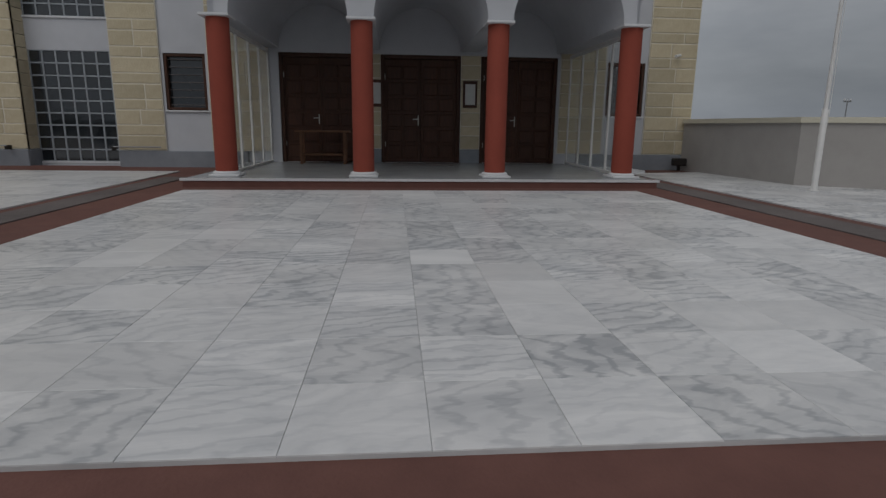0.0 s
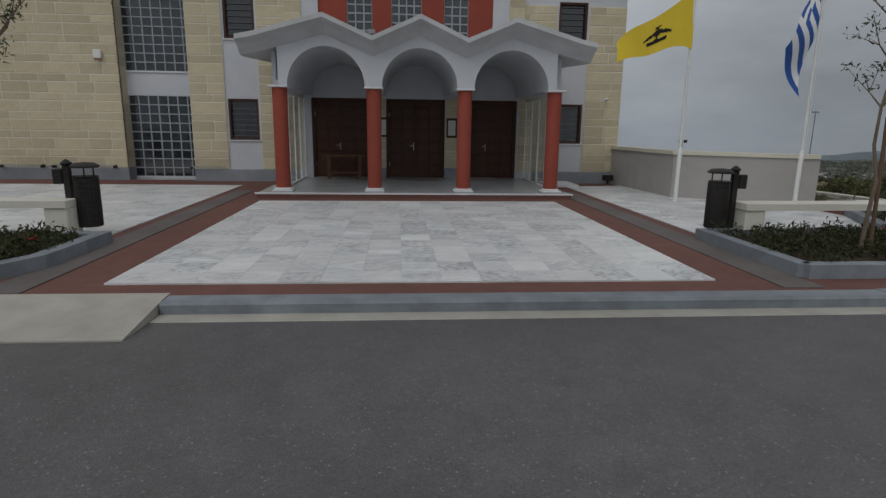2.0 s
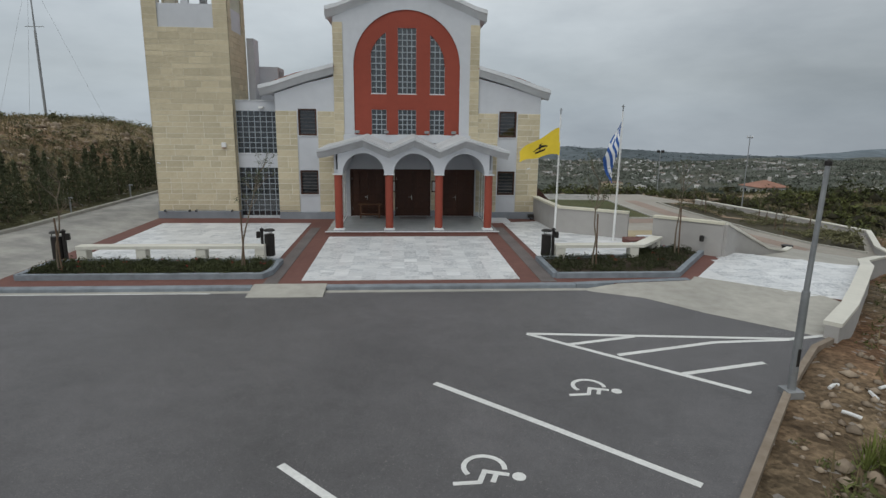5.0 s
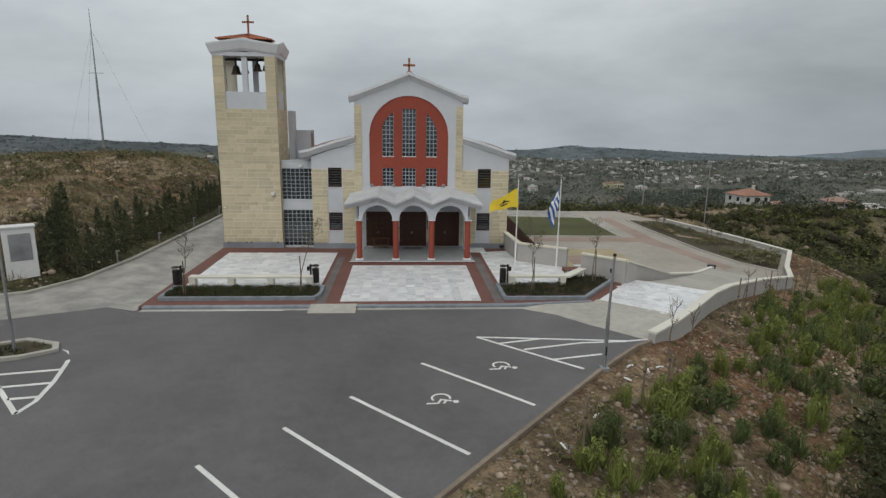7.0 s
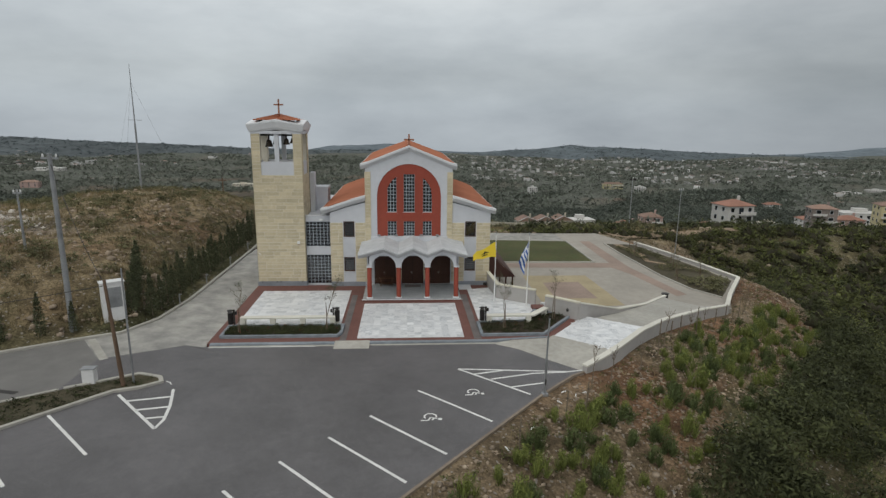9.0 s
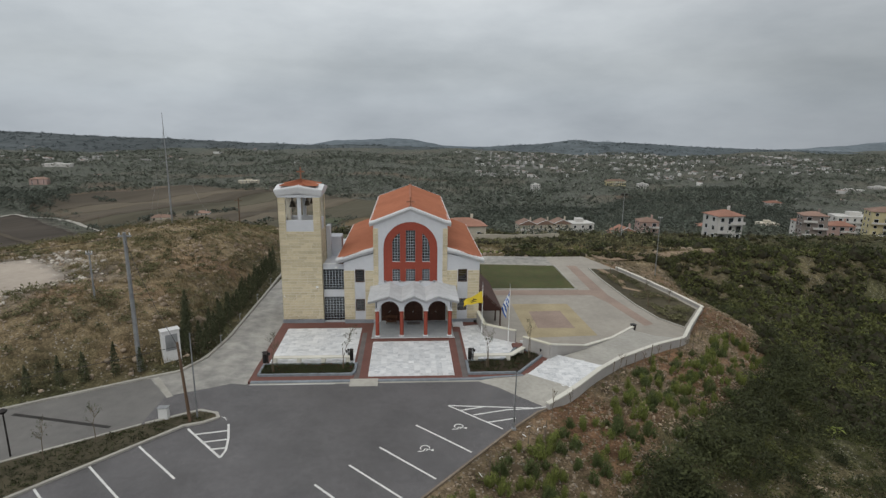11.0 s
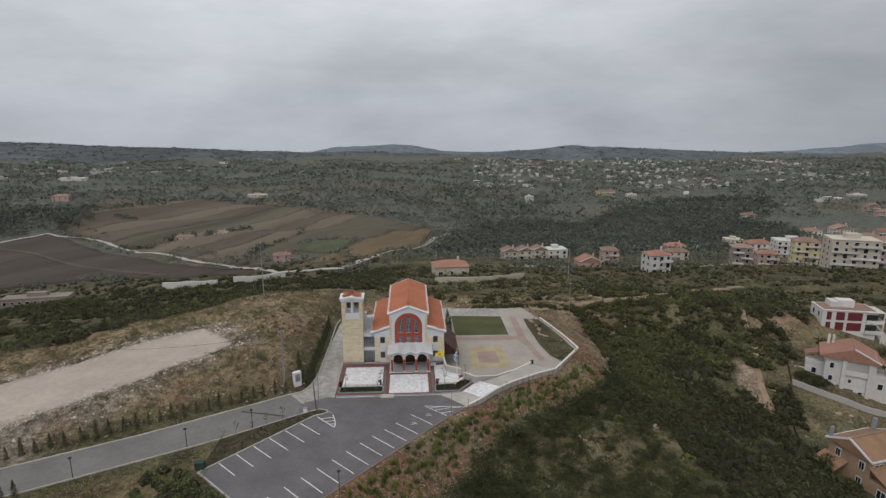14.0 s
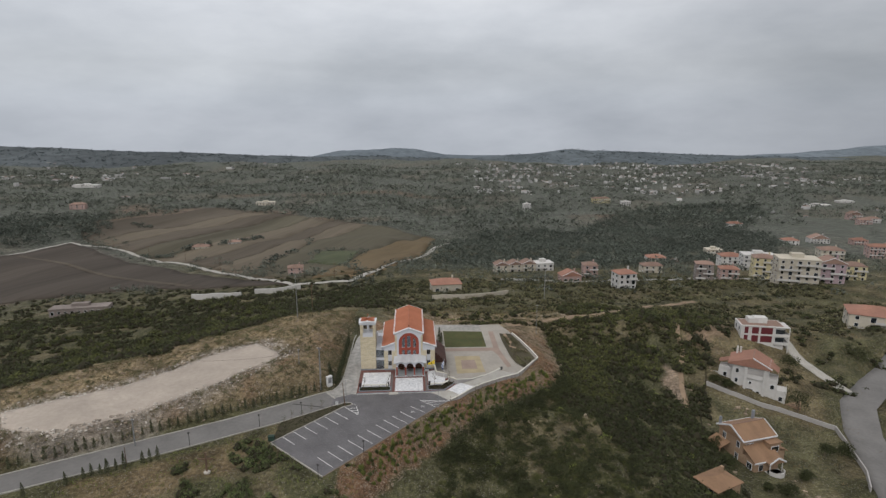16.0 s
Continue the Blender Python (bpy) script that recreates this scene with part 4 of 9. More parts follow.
# aisle fronts, cut round their windows: piers, window bands and the sloping top
for x0, x1, win, roof in ((-6.80, -3.3, WIN_L, [(-6.80, 6.3), (-3.3, 6.3), (-3.3, 7.50), (-5.2, 7.02), (-6.80, 6.48)]), (3.3, 7.08, WIN_R, [(3.3, 6.3), (7.08, 6.3), (7.08, 6.48), (5.2, 7.02), (3.3, 7.50)])):
    for a, b in ((max(x0, -6.80) if x0 < 0 else 3.7, win[0]), (win[1], x1)):
        part("wall_pier", C(Shape().box(a, b, FY, FY + 0.4, -3.9, 6.3)), M["render_white"], church)
    for a, b in ((-3.9, WIN_Z[0][0]), (WIN_Z[0][1], WIN_Z[1][0]), (WIN_Z[1][1], 6.3)):
        part("wall_band", C(Shape().box(win[0], win[1], FY, FY + 0.4, a, b)), M["render_white"], church)
    part("aisle_gable", C(Shape().side(roof, FY, FY + 0.4)), M["render_white"], church)
s = Shape().box(-6.80, -6.48, FY + 0.4, 33.1, -3.9, 6.4).box(6.76, 7.08, FY + 0.4, 33.1, -3.9, 6.4).box(-6.80, 7.08, 32.8, 33.1, -3.9, 6.4)
s.box(-3.7, -3.4, FY + 0.4, 33.1, 6.4, 10.2).box(3.35, 3.65, FY + 0.4, 33.1, 6.4, 10.2)
s.side([(-3.7, 6.4), (3.65, 6.4), (3.65, 10.2), (-0.03, 11.8), (-3.7, 10.2)], 32.8, 33.1)
part("side_wall", C(s), M["render_white"], church)

# nave front: white wall round a tall red arch with six glass-block windows
AX, AR, ASP = -0.02, 2.74, 7.93
WINS = [(-0.49, 0.46, 6.57, 9.80), (-1.87, -1.09, 6.57, 9.56), (1.17, 1.94, 6.57, 9.56), (-0.49, 0.46, 4.48, 5.75), (-1.87, -1.09, 4.48, 5.75), (1.17, 1.94, 4.48, 5.75)]
arc = [(AX + AR * math.cos(math.pi * i / 32), ASP + AR * math.sin(math.pi * i / 32)) for i in range(33)]
s = Shape()
s.side([(-3.75, 3.86), (AX - AR, 3.86), (AX - AR, ASP)] + arc[::-1][1:17] + [(AX, 11.85), (-3.75, 10.25)], FY - 0.06, FY + 0.4)
s.side([(AX + AR, 3.86), (3.70, 3.86), (3.70, 10.25), (AX, 11.85)] + arc[::-1][16:], FY - 0.06, FY + 0.4)
part("nave_wall", C(s), M["render_white"], church, "white rendered gable wall")


def red_panel():
    """Red wall in the arch, built in upright strips that leave the windows open."""
    s = Shape()
    xs = sorted({AX - AR, AX + AR, *[w[0] for w in WINS], *[w[1] for w in WINS]})
    top = lambda x: ASP + math.sqrt(max(0, AR * AR - (x - AX) ** 2))
    for a, b in zip(xs, xs[1:]):
        holes = sorted((w[2], w[3]) for w in WINS if w[0] <= a + 1e-6 and w[1] >= b - 1e-6)
        z = 3.86
        for h0, h1 in holes:
            s.box(a, b, FY, FY + 0.3, z, h0)
            z = h1
        cut = [a + (b - a) * i / 10 for i in range(11)]
        s.side([(a, z), (b, z)] + [(x, top(x)) for x in cut[::-1]], FY, FY + 0.3)
    return s


part("red_panel", C(red_panel()), M["red"], church, "brick-red rendered arch panel")
# lower nave front behind the porch, cut round three doors
DOORS = [(-3.06, -1.16), (-0.68, 1.24), (1.72, 3.62)]
edges = [-3.3] + [e for d in DOORS for e in d] + [3.7]
for i in range(0, len(edges), 2):
    part("porch_back_wall", C(Shape().box(edges[i], edges[i + 1], FY, FY + 0.35, -1.0, 3.85)), M["render_white"], church)
for a, b in DOORS:
    part("door_lintel", C(Shape().box(a, b, FY, FY + 0.4, 2.66, 3.85)), M["render_white"], church)
    part("door_threshold", C(Shape().box(a, b, FY, FY + 0.4, -1.0, 0.12)), M["trim_white"], church)
part("wall_pier", C(Shape().box(3.3, 3.7, FY, FY + 0.4, 3.85, 6.3)), M["render_white"], church)
# black sheets behind the openings take the place of unlit rooms
part("interior_dark", C(Shape().box(-6.6, 6.6, FY + 0.9, FY + 1.0, 0.0, 6.2).box(-3.2, 3.2, FY + 0.9, FY + 1.0, 6.2, 9.8).box(-8.9, -7.2, FY + 1.2, FY + 1.3, 0, 6)), M["black"], church, "black sheets standing in for the unlit interior")


def block_window(x0, x1, z0, z1, cols, rows, y, parent, arch=None, mat=None, name="window", t=0.024):
    """A glass-block window: joints as a grid, each block a pane of its own."""
    w = part(name, Shape().box(x0 - 0.02, x1 + 0.02, y - 0.03, y + 0.12, z0 - 0.05, z0, 0.01), M["trim_white"], parent, "glass-block window with pale joints")
    w.data.transform(Matrix.Translation((0, -FY, 0)))
    g = Shape()
    dx, dz = (x1 - x0) / cols, (z1 - z0) / rows
    lim = (lambda x: 99) if arch is None else arch
    for i in range(cols + 1):
        x = x0 + i * dx
        g.box(x - t, x + t, y + 0.02, y + 0.08, z0, min(z1, lim(x)))
    for j in range(rows + 1):
        g.box(x0, x1, y + 0.024, y + 0.076, z0 + j * dz - t, z0 + j * dz + t)
    part("joint_grid", C(g), M["grid"], w)
    m = Shape().box(-dx / 2 + t, dx / 2 - t, -0.02, 0.02, -dz / 2 + t, dz / 2 - t, 0.012).mesh("pane", mat or M["glass_block"])
    for i in range(cols):
        for j in range(rows):
            cx, cz = x0 + (i + 0.5) * dx, z0 + (j + 0.5) * dz
            if cz - dz * 0.4 < lim(cx):
                piece("pane", m, w, (cx, y + 0.05 - FY, cz))
    return w


inner = lambda x: ASP + math.sqrt(max(0, (AR - 0.78) ** 2 - (x - AX) ** 2))
for k, (x0, x1, z0, z1) in enumerate(WINS):
    tall = z1 - z0 > 2
    wide = x1 - x0 > 0.9
    block_window(x0, x1, z0, z1, 4 if wide else 3, (11 if wide else 10) if tall else 5, FY + 0.02, church, inner if tall and not wide else None)
# red spandrels that round off the tall side lights
for sgn in (-1, 1):
    x0, x1 = (-1.87, -1.09) if sgn < 0 else (1.17, 1.94)
    cut = [x0 + (x1 - x0) * i / 12 for i in range(13)]
    part("red_spandrel", C(Shape().side([(x, inner(x)) for x in cut] + [(x1, 9.58), (x0, 9.58)], FY - 0.003, FY + 0.25)), M["red"], church)

# stair block of glass between tower and aisle, set back
SY = FY + 0.62
for a, b, c, d, e, f in ((-8.98, -6.80, SY + 0.03, SY + 0.3, 2.66, 3.42), (-8.98, -6.80, SY + 0.03, SY + 0.3, 5.62, 6.12), (-8.98, -6.80, SY, SY + 0.3, -0.5, 0.06), (-8.98, -6.80, SY + 0.3, SY + 6, 5.95, 6.02)):
    part("stair_block_wall", C(Shape().box(a, b, c, d, e, f)), M["render_white"], church)
part("parapet_rail", C(Shape().box(-8.98, -6.75, SY - 0.02, SY + 0.3, 6.12, 6.17, 0.01)), M["trim_white"], church)
part("terrace_wall", C(Shape().box(-8.94, -8.55, 17.5, 18.6, 6.0, 9.6, 0.01)), M["render_white"], church)
part("terrace_wall", C(Shape().box(-8.9, -7.5, 18.6, 20.4, 6.0, 8.2, 0.01)), M["render_white"], church)
part("terrace_wall", C(Shape().box(-8.94, -7.35, 20.4, 24.5, 6.0, 6.7, 0.01)), M["render_white"], church)
part("terrace_door", C(Shape().box(-7.51, -7.47, 18.9, 20.1, 6.1, 8.0, 0.01)), M["metal_grey"], church, "grey metal terrace door")
block_window(-8.97, -6.82, 0.06, 2.66, 7, 9, SY + 0.02, church, mat=M["dark_glass"], t=0.019)
block_window(-8.97, -6.82, 3.42, 5.60, 7, 8, SY + 0.02, church, t=0.019)
fl = part("floodlight", C(Shape().box(-7.75, -7.5, SY - 0.22, SY + 0.02, 5.72, 5.84, 0.02)), M["metal_white"], church, "small white floodlight")

# grey plinth
for a, b, c, d, e in ((-6.80, -3.85, 0.09, -0.4, 0.36), (4.25, 7.12, 0.09, -0.4, 0.36), (-1.16, -0.68, 0.07, 0.0, 0.45), (1.24, 1.72, 0.07, 0.0, 0.45)):
    part("plinth", C(Shape().box(a, b, FY - c, FY, d, e, 0.012)), M["plinth"], church, "grey painted plinth")

# dark brown louvred windows
def louvre(x0, x1, z0, z1):
    w = part("louvre_window", C(Shape().box(x0, x0 + 0.07, FY + 0.02, FY + 0.14, z0, z1, 0.008).box(x1 - 0.07, x1, FY + 0.02, FY + 0.14, z0, z1, 0.008)
             .box(x0 + 0.07, x1 - 0.07, FY + 0.02, FY + 0.14, z1 - 0.07, z1, 0.008).box(x0 + 0.07, x1 - 0.07, FY + 0.02, FY + 0.14, z0, z0 + 0.07, 0.008)), M["wood"], church, "dark brown louvred window")
    m = Shape().across([(-0.02, -0.012), (0.03, -0.004), (0.03, 0.006), (-0.02, -0.002)], x0 + 0.07, x1 - 0.07).mesh("slat", M["slat"])
    n = 7
    for i in range(n):
        piece("slat", m, w, (0, 0.08, z0 + 0.13 + (z1 - z0 - 0.26) * i / (n - 1)))
    part("sill", C(Shape().box(x0 - 0.03, x1 + 0.03, FY - 0.05, FY + 0.12, z0 - 0.04, z0, 0.008)), M["trim_white"], w)
    part("backing", C(Shape().box(x0 + 0.05, x1 - 0.05, FY + 0.15, FY + 0.17, z0 + 0.05, z1 - 0.05)), M["dark_glass"], w)


for win in (WIN_L, WIN_R):
    for z0, z1 in WIN_Z:
        louvre(win[0], win[1], z0, z1)


# doors: two panelled leaves each
def door(x0, x1):
    d = part("door", C(Shape().box(x0, x0 + 0.09, FY + 0.05, FY + 0.22, 0.12, 2.66, 0.01).box(x1 - 0.09, x1, FY + 0.05, FY + 0.22, 0.12, 2.66, 0.01).box(x0 + 0.09, x1 - 0.09, FY + 0.05, FY + 0.22, 2.57, 2.66, 0.01)),
             M["wood"], church, "dark brown double wooden door, closed")
    mid = (x0 + x1) / 2
    for a, b in ((x0 + 0.09, mid - 0.004), (mid + 0.004, x1 - 0.09)):
        s = Shape().box(a, b, FY + 0.12, FY + 0.18, 0.13, 2.565, 0.006)
        w = (b - a - 0.16) / 2
        hs = 6
        h = (2.565 - 0.13 - 0.2) / hs
        for i in range(2):
            for j in range(hs):
                px, pz = a + 0.06 + i * (w + 0.04), 0.24 + j * h
                s.box(px, px + w, FY + 0.095, FY + 0.13, pz, pz + h - 0.07, 0.022)
        part("leaf", C(s), M["wood"], d)
    hx = mid - 0.07
    part("handle", C(Shape().box(hx - 0.02, hx + 0.02, FY + 0.105, FY + 0.118, 1.02, 1.26, 0.004).tube([(hx, FY + 0.10, 1.17), (hx, FY + 0.05, 1.17), (hx - 0.12, FY + 0.05, 1.165)], 0.010, 6)), M["chrome"], d, "steel lever handle")
    part("hinge", C(Shape().lathe([(0.012, 0.5), (0.012, 0.62)], x0 + 0.095, FY + 0.09, 8).lathe([(0.012, 2.1), (0.012, 2.22)], x0 + 0.095, FY + 0.09, 8)), M["chrome"], d)


for a, b in DOORS:
    door(a, b)
tagged(new("door_mat", Shape().box(-0.42, 0.98, 13.0, 13.75, 0.12, 0.135, 0.005).mesh("door_mat", M["grey_paving"])), "dark grey ribbed door mat before the middle door", "door mat")


# roofs with rolled tiles
def tiled(a, b, c, d, pitch, mat, name, parent, bulge=0.0, rows=14):
    """Tiled slope: eave corners a, b, ridge corners d, c; the rolls run up the slope."""
    a, b, c, d = map(Vector, (a, b, c, d))
    nrm = (b - a).cross(d - a).normalized()
    if nrm.z < 0:
        nrm = -nrm
    n = max(2, int((b - a).length / pitch))
    cols = n * 4 + 1
    s = Shape()
    for j in range(rows * 2):
        v = (j // 2 + (j % 2)) / rows
        lift = 0.022 if j % 2 == 0 else 0.0
        for i in range(cols):
            u = i / (cols - 1)
            p = (a + (b - a) * u) * (1 - v) + (d + (c - d) * u) * v
            p = p + nrm * (0.045 * math.cos(6.28319 * n * u) + lift + bulge * math.sin(math.pi * v))
            s.v.append(tuple(p))
    for j in range(rows * 2 - 1):
        for i in range(cols - 1):
            k = j * cols + i
            s.f.append((k, k + 1, k + cols + 1, k + cols))
    return part(name, C(s), mat, parent, "rolled terracotta tile slope", smooth=True)


RZ = 12.05
tiled((-4.1, 13.75, 10.56), (-4.1, 33.4, 10.56), (AX, 33.4, RZ), (AX, 13.75, RZ), 0.27, M["tile"], "nave_roof", church)
tiled((4.02, 33.4, 10.56), (4.02, 13.75, 10.56), (AX, 13.75, RZ), (AX, 33.4, RZ), 0.27, M["tile"], "nave_roof", church)
tiled((-7.5, 13.8, 6.74), (-7.5, 33.2, 6.74), (-3.72, 33.2, 7.85), (-3.72, 13.8, 7.85), 0.27, M["tile"], "aisle_roof", church, 0.16)
tiled((7.45, 33.2, 6.74), (7.45, 13.8, 6.74), (3.68, 13.8, 7.85), (3.68, 33.2, 7.85), 0.27, M["tile"], "aisle_roof", church, 0.16)
part("ridge_tiles", C(Shape().tube([(AX, 13.7, RZ + 0.03), (AX, 33.4, RZ + 0.03)], 0.13, 8)), M["tile"], church)

# white cornices that follow the gables, flaring outwards
def cornice(line, name, y0=13.62, thick=0.26, back=14.3):
    """A raking cornice along a line in x and z: cove below, square edge above."""
    s = Shape()
    for (xa, za), (xb, zb) in zip(line, line[1:]):
        k = len(s.v)
        for x, z in ((xa, za), (xb, zb)):
            s.v += [(x, back, z - thick - 0.28), (x, y0 + 0.34, z - thick - 0.24), (x, y0 + 0.10, z - thick + 0.02), (x, y0, z - thick + 0.08), (x, y0, z), (x, back, z)]
        s.f += [(k + i, k + (i + 1) % 6, k + 6 + (i + 1) % 6, k + 6 + i) for i in range(6)]
        s.f += [tuple(k + 5 - i for i in range(6)), tuple(k + 6 + i for i in range(6))]
    return part(name, C(s), M["trim_white"], church, "white moulded raking cornice")


cornice([(-4.12, 10.70), (-3.55, 10.84), (AX, 12.22), (3.50, 10.84), (4.05, 10.70)], "gable_cornice")
cornice([(-7.55, 6.88), (-6.9, 7.03), (-5.2, 7.60), (-3.76, 8.00)], "aisle_cornice")
cornice([(3.72, 8.00), (5.2, 7.60), (6.9, 7.03), (7.5, 6.88)], "aisle_cornice")
s = Shape()
for xa, za, xb, zb in ((-4.2, 10.58, -3.7, 10.70), (3.65, 10.70, 4.12, 10.58), (-7.6, 6.74, -7.1, 6.9), (7.05, 6.9, 7.55, 6.74)):
    s.side([(xa, za - 0.2), (xb, zb - 0.3), (xb, zb), (xa, za)], 14.3, 33.4)
part("eave", C(s), M["trim_white"], church, "white boxed eave")
s = Shape()
for x, z0, z1, x2 in ((-4.12, 10.64, 12.16, AX), (4.05, 10.64, 12.16, AX)):
    s.poly([(x, 33.4, z0), (x2, 33.4, z1), (x2, 33.6, z1), (x, 33.6, z0)])
part("verge", C(s), M["trim_white"], church)
part("gable_cross", C(Shape().box(-0.07 + AX, 0.07 + AX, 14.1, 14.24, 12.1, 13.15, 0.01).box(AX - 0.42, AX + 0.42, 14.1, 14.24, 12.62, 12.76, 0.01).box(AX - 0.18, AX + 0.18, 14.0, 14.34, 12.0, 12.28, 0.02)), M["cross_red"], church, "red-brown stone cross")

# ---- porch ----
COLS = [-3.25, -0.90, 1.43, 3.78]
for x in COLS:
    c = part("column", C(Shape().lathe([(0.185, 0.20), (0.185, 2.70)], x, 10.0, 28)), M["red"], church, "red painted round column", smooth=True)
    part("column_base", C(Shape().box(x - 0.25, x + 0.25, 9.75, 10.25, 0.12, 0.16, 0.01).lathe([(0.235, 0.16), (0.235, 0.185), (0.205, 0.21), (0.19, 0.21)], x, 10.0, 24)), M["trim_white"], c, "white marble base")
    part("column_cap", C(Shape().box(x - 0.24, x + 0.24, 9.76, 10.24, 2.70, 2.745, 0.01)), M["trim_white"], c)
# front of three arches and barrel vaults behind
mids = [(a + b) / 2 for a, b in zip(COLS, COLS[1:])]
s = Shape()
def roof_z(x):
    """Underside of the porch's folded roof."""
    pts = [(-4.2, 3.62), (mids[0], 4.16), (COLS[1], 3.62), (mids[1], 4.18), (COLS[2], 3.62), (mids[2], 4.16), (4.75, 3.62)]
    return float(np.interp(x, [p[0] for p in pts], [p[1] for p in pts]))
R = 0.955
for m in mids:
    ang = [math.pi * i / 24 for i in range(25)]
    cv = [(m - R * math.cos(a), 2.745 + R * math.sin(a)) for a in ang]
    left, right = m - 1.17, m + 1.17
    s.side([(left, 2.745)] + cv + [(right, 2.745), (right, roof_z(right)), (m, roof_z(m)), (left, roof_z(left))], 9.82, 10.18)
    part("porch_arch", C(s), M["render_white"], church, "white rendered round arch")
    s = Shape()
    for x, z in cv:
        s.v += [(x, 10.18, z), (x, 13.96, z)]
    s.f += [(2 * i, 2 * i + 1, 2 * i + 3, 2 * i + 2) for i in range(24)]
    part("porch_vault", C(s), M["render_white"], church, "white barrel vault", smooth=True)
    s = Shape()
for x0, x1 in ((-3.45, mids[0] - R), (mids[0] + R, mids[1] - R), (mids[1] + R, mids[2] - R), (mids[2] + R, 3.98)):
    part("porch_beam", C(Shape().box(x0, x1, 10.18, 13.96, 2.745, 2.9)), M["render_white"], church)
for x0, x1 in ((-3.45, -3.35), (3.88, 3.98)):
    part("porch_cheek", C(Shape().box(x0, x1, 10.18, 13.96, 2.9, 3.6)), M["render_white"], church)
# folded roof slab with a flared front edge
s = Shape()
fold = [(-4.12, 3.86), (-3.75, 3.93), (mids[0], 4.40), (COLS[1], 3.90), (mids[1], 4.42), (COLS[2], 3.90), (mids[2], 4.40), (4.25, 3.93), (4.62, 3.86)]
for x, z in fold:
    s.v += [(x, 13.93, z + 0.12), (x, 9.35, z), (x, 9.35, z - 0.11), (x, 9.55, z - 0.22), (x, 9.80, z - 0.42), (x, 10.2, z - 0.42), (x, 13.93, z - 0.2)]
for j in range(len(fold) - 1):
    s.f += [(7 * j + (i + 1) % 7, 7 * j + i, 7 * j + 7 + i, 7 * j + 7 + (i + 1) % 7) for i in range(7)]
s.f += [tuple(range(7)), tuple(7 * len(fold) - 1 - i for i in range(7))]
part("porch_roof", C(s), M["porch_sheet"], church, "white folded porch roof with three peaks")
part("porch_upstand", C(Shape().box(-3.3, 3.3, 13.55, 13.93, 4.05, 4.46, 0.02)), M["render_white"], church)
# side screens of glass in white frames
M["clear_glass"] = material("clear_glass", (0.9, 0.92, 0.92), 0.02, None, 2.0, 0.1, 0, coarse=0.02)
bs = M["clear_glass"].node_tree.nodes["Principled BSDF"]
bs.inputs["Transmission Weight"].default_value, bs.inputs["IOR"].default_value = 0.95, 1.2
for x in (-3.28, 3.90):
    sc = part("glass_screen", C(Shape().box(x - 0.03, x + 0.03, 10.22, 13.9, 2.62, 2.70, 0.005)), M["metal_white"], church, "glazed side screen in white frames")
    part("bottom_rail", C(Shape().box(x - 0.03, x + 0.03, 10.22, 13.9, 0.12, 0.18, 0.005)), M["metal_white"], sc)
    for y in (10.24, 11.15, 12.05, 12.95, 13.86):
        part("mullion", C(Shape().box(x - 0.025, x + 0.025, y - 0.025, y + 0.025, 0.18, 2.62, 0.005)), M["metal_white"], sc)
    for y0, y1 in ((10.27, 11.12), (11.18, 12.02), (12.08, 12.92), (12.98, 13.83)):
        p = part("pane", C(Shape().box(x - 0.006, x + 0.006, y0, y1, 0.18, 2.62)), M["clear_glass"], sc)
        p.visible_shadow = False

# ---- bell tower ----
TX0, TX1, TY0, TY1 = -13.12, -8.98, 14.22, 17.5
tower = thing("bell_tower", (0, FY, 0), "square limestone bell tower with open white belfry and small tiled roof", "bell tower")
s = Shape().box(TX0 + 0.05, TX1 - 0.05, TY0 + 0.05, TY1, -0.5, 9.62)
P = 0.72
for x0 in (TX0, TX1 - P):
    for y0 in (TY0, TY1 - 0.6):
        s.box(x0 + 0.05, x0 + P - 0.05, y0 + 0.05, y0 + 0.6, 9.62, 13.05)
part("shaft", C(s), M["mortar"], tower)
for y0 in (TY0 + 0.08, TY1 - 0.3):
    part("belfry_panel", C(Shape().box(TX0 + P - 0.06, TX1 - P + 0.06, y0, y0 + 0.2, 9.62, 10.75, 0.01)), M["render_white"], tower, "white rendered belfry panel")
    part("belfry_mullion", C(Shape().box(-11.24, -10.88, y0, y0 + 0.22, 10.75, 13.05, 0.01)), M["render_white"], tower)
for x0 in (TX0 + 0.08, TX1 - 0.28):
    part("belfry_panel", C(Shape().box(x0, x0 + 0.2, TY0 + 0.6, TY1 - 0.6, 9.62, 10.75, 0.01)), M["render_white"], tower, "white rendered belfry panel")
part("belfry_lintel", C(Shape().box(TX0 - 0.02, TX1 + 0.02, TY0 - 0.02, TY1 + 0.02, 13.05, 13.3)), M["render_white"], tower)
s = Shape()
cxm, cym = (TX0 + TX1) / 2, (TY0 + TY1) / 2
O = 0.27
ring = []
for x, y, z in ((TX0, TY0, 0), (cxm, TY0, 1), (TX1, TY0, 0), (TX1, cym, 1), (TX1, TY1, 0), (cxm, TY1, 1), (TX0, TY1, 0), (TX0, cym, 1)):
    ox = -1 if x == TX0 else 1 if x == TX1 else 0
    oy = -1 if y == TY0 else 1 if y == TY1 else 0
    ring.append(((x, y, 13.1 + 0.28 * z), (x + ox * 0.12, y + oy * 0.12, 13.25 + 0.30 * z), (x + ox * O, y + oy * O, 13.72 + 0.34 * z), (x + ox * O, y + oy * O, 13.82 + 0.36 * z), (x - ox * 0.5, y - oy * 0.5, 13.98 + 0.30 * z)))
for q in ring:
    s.v += q
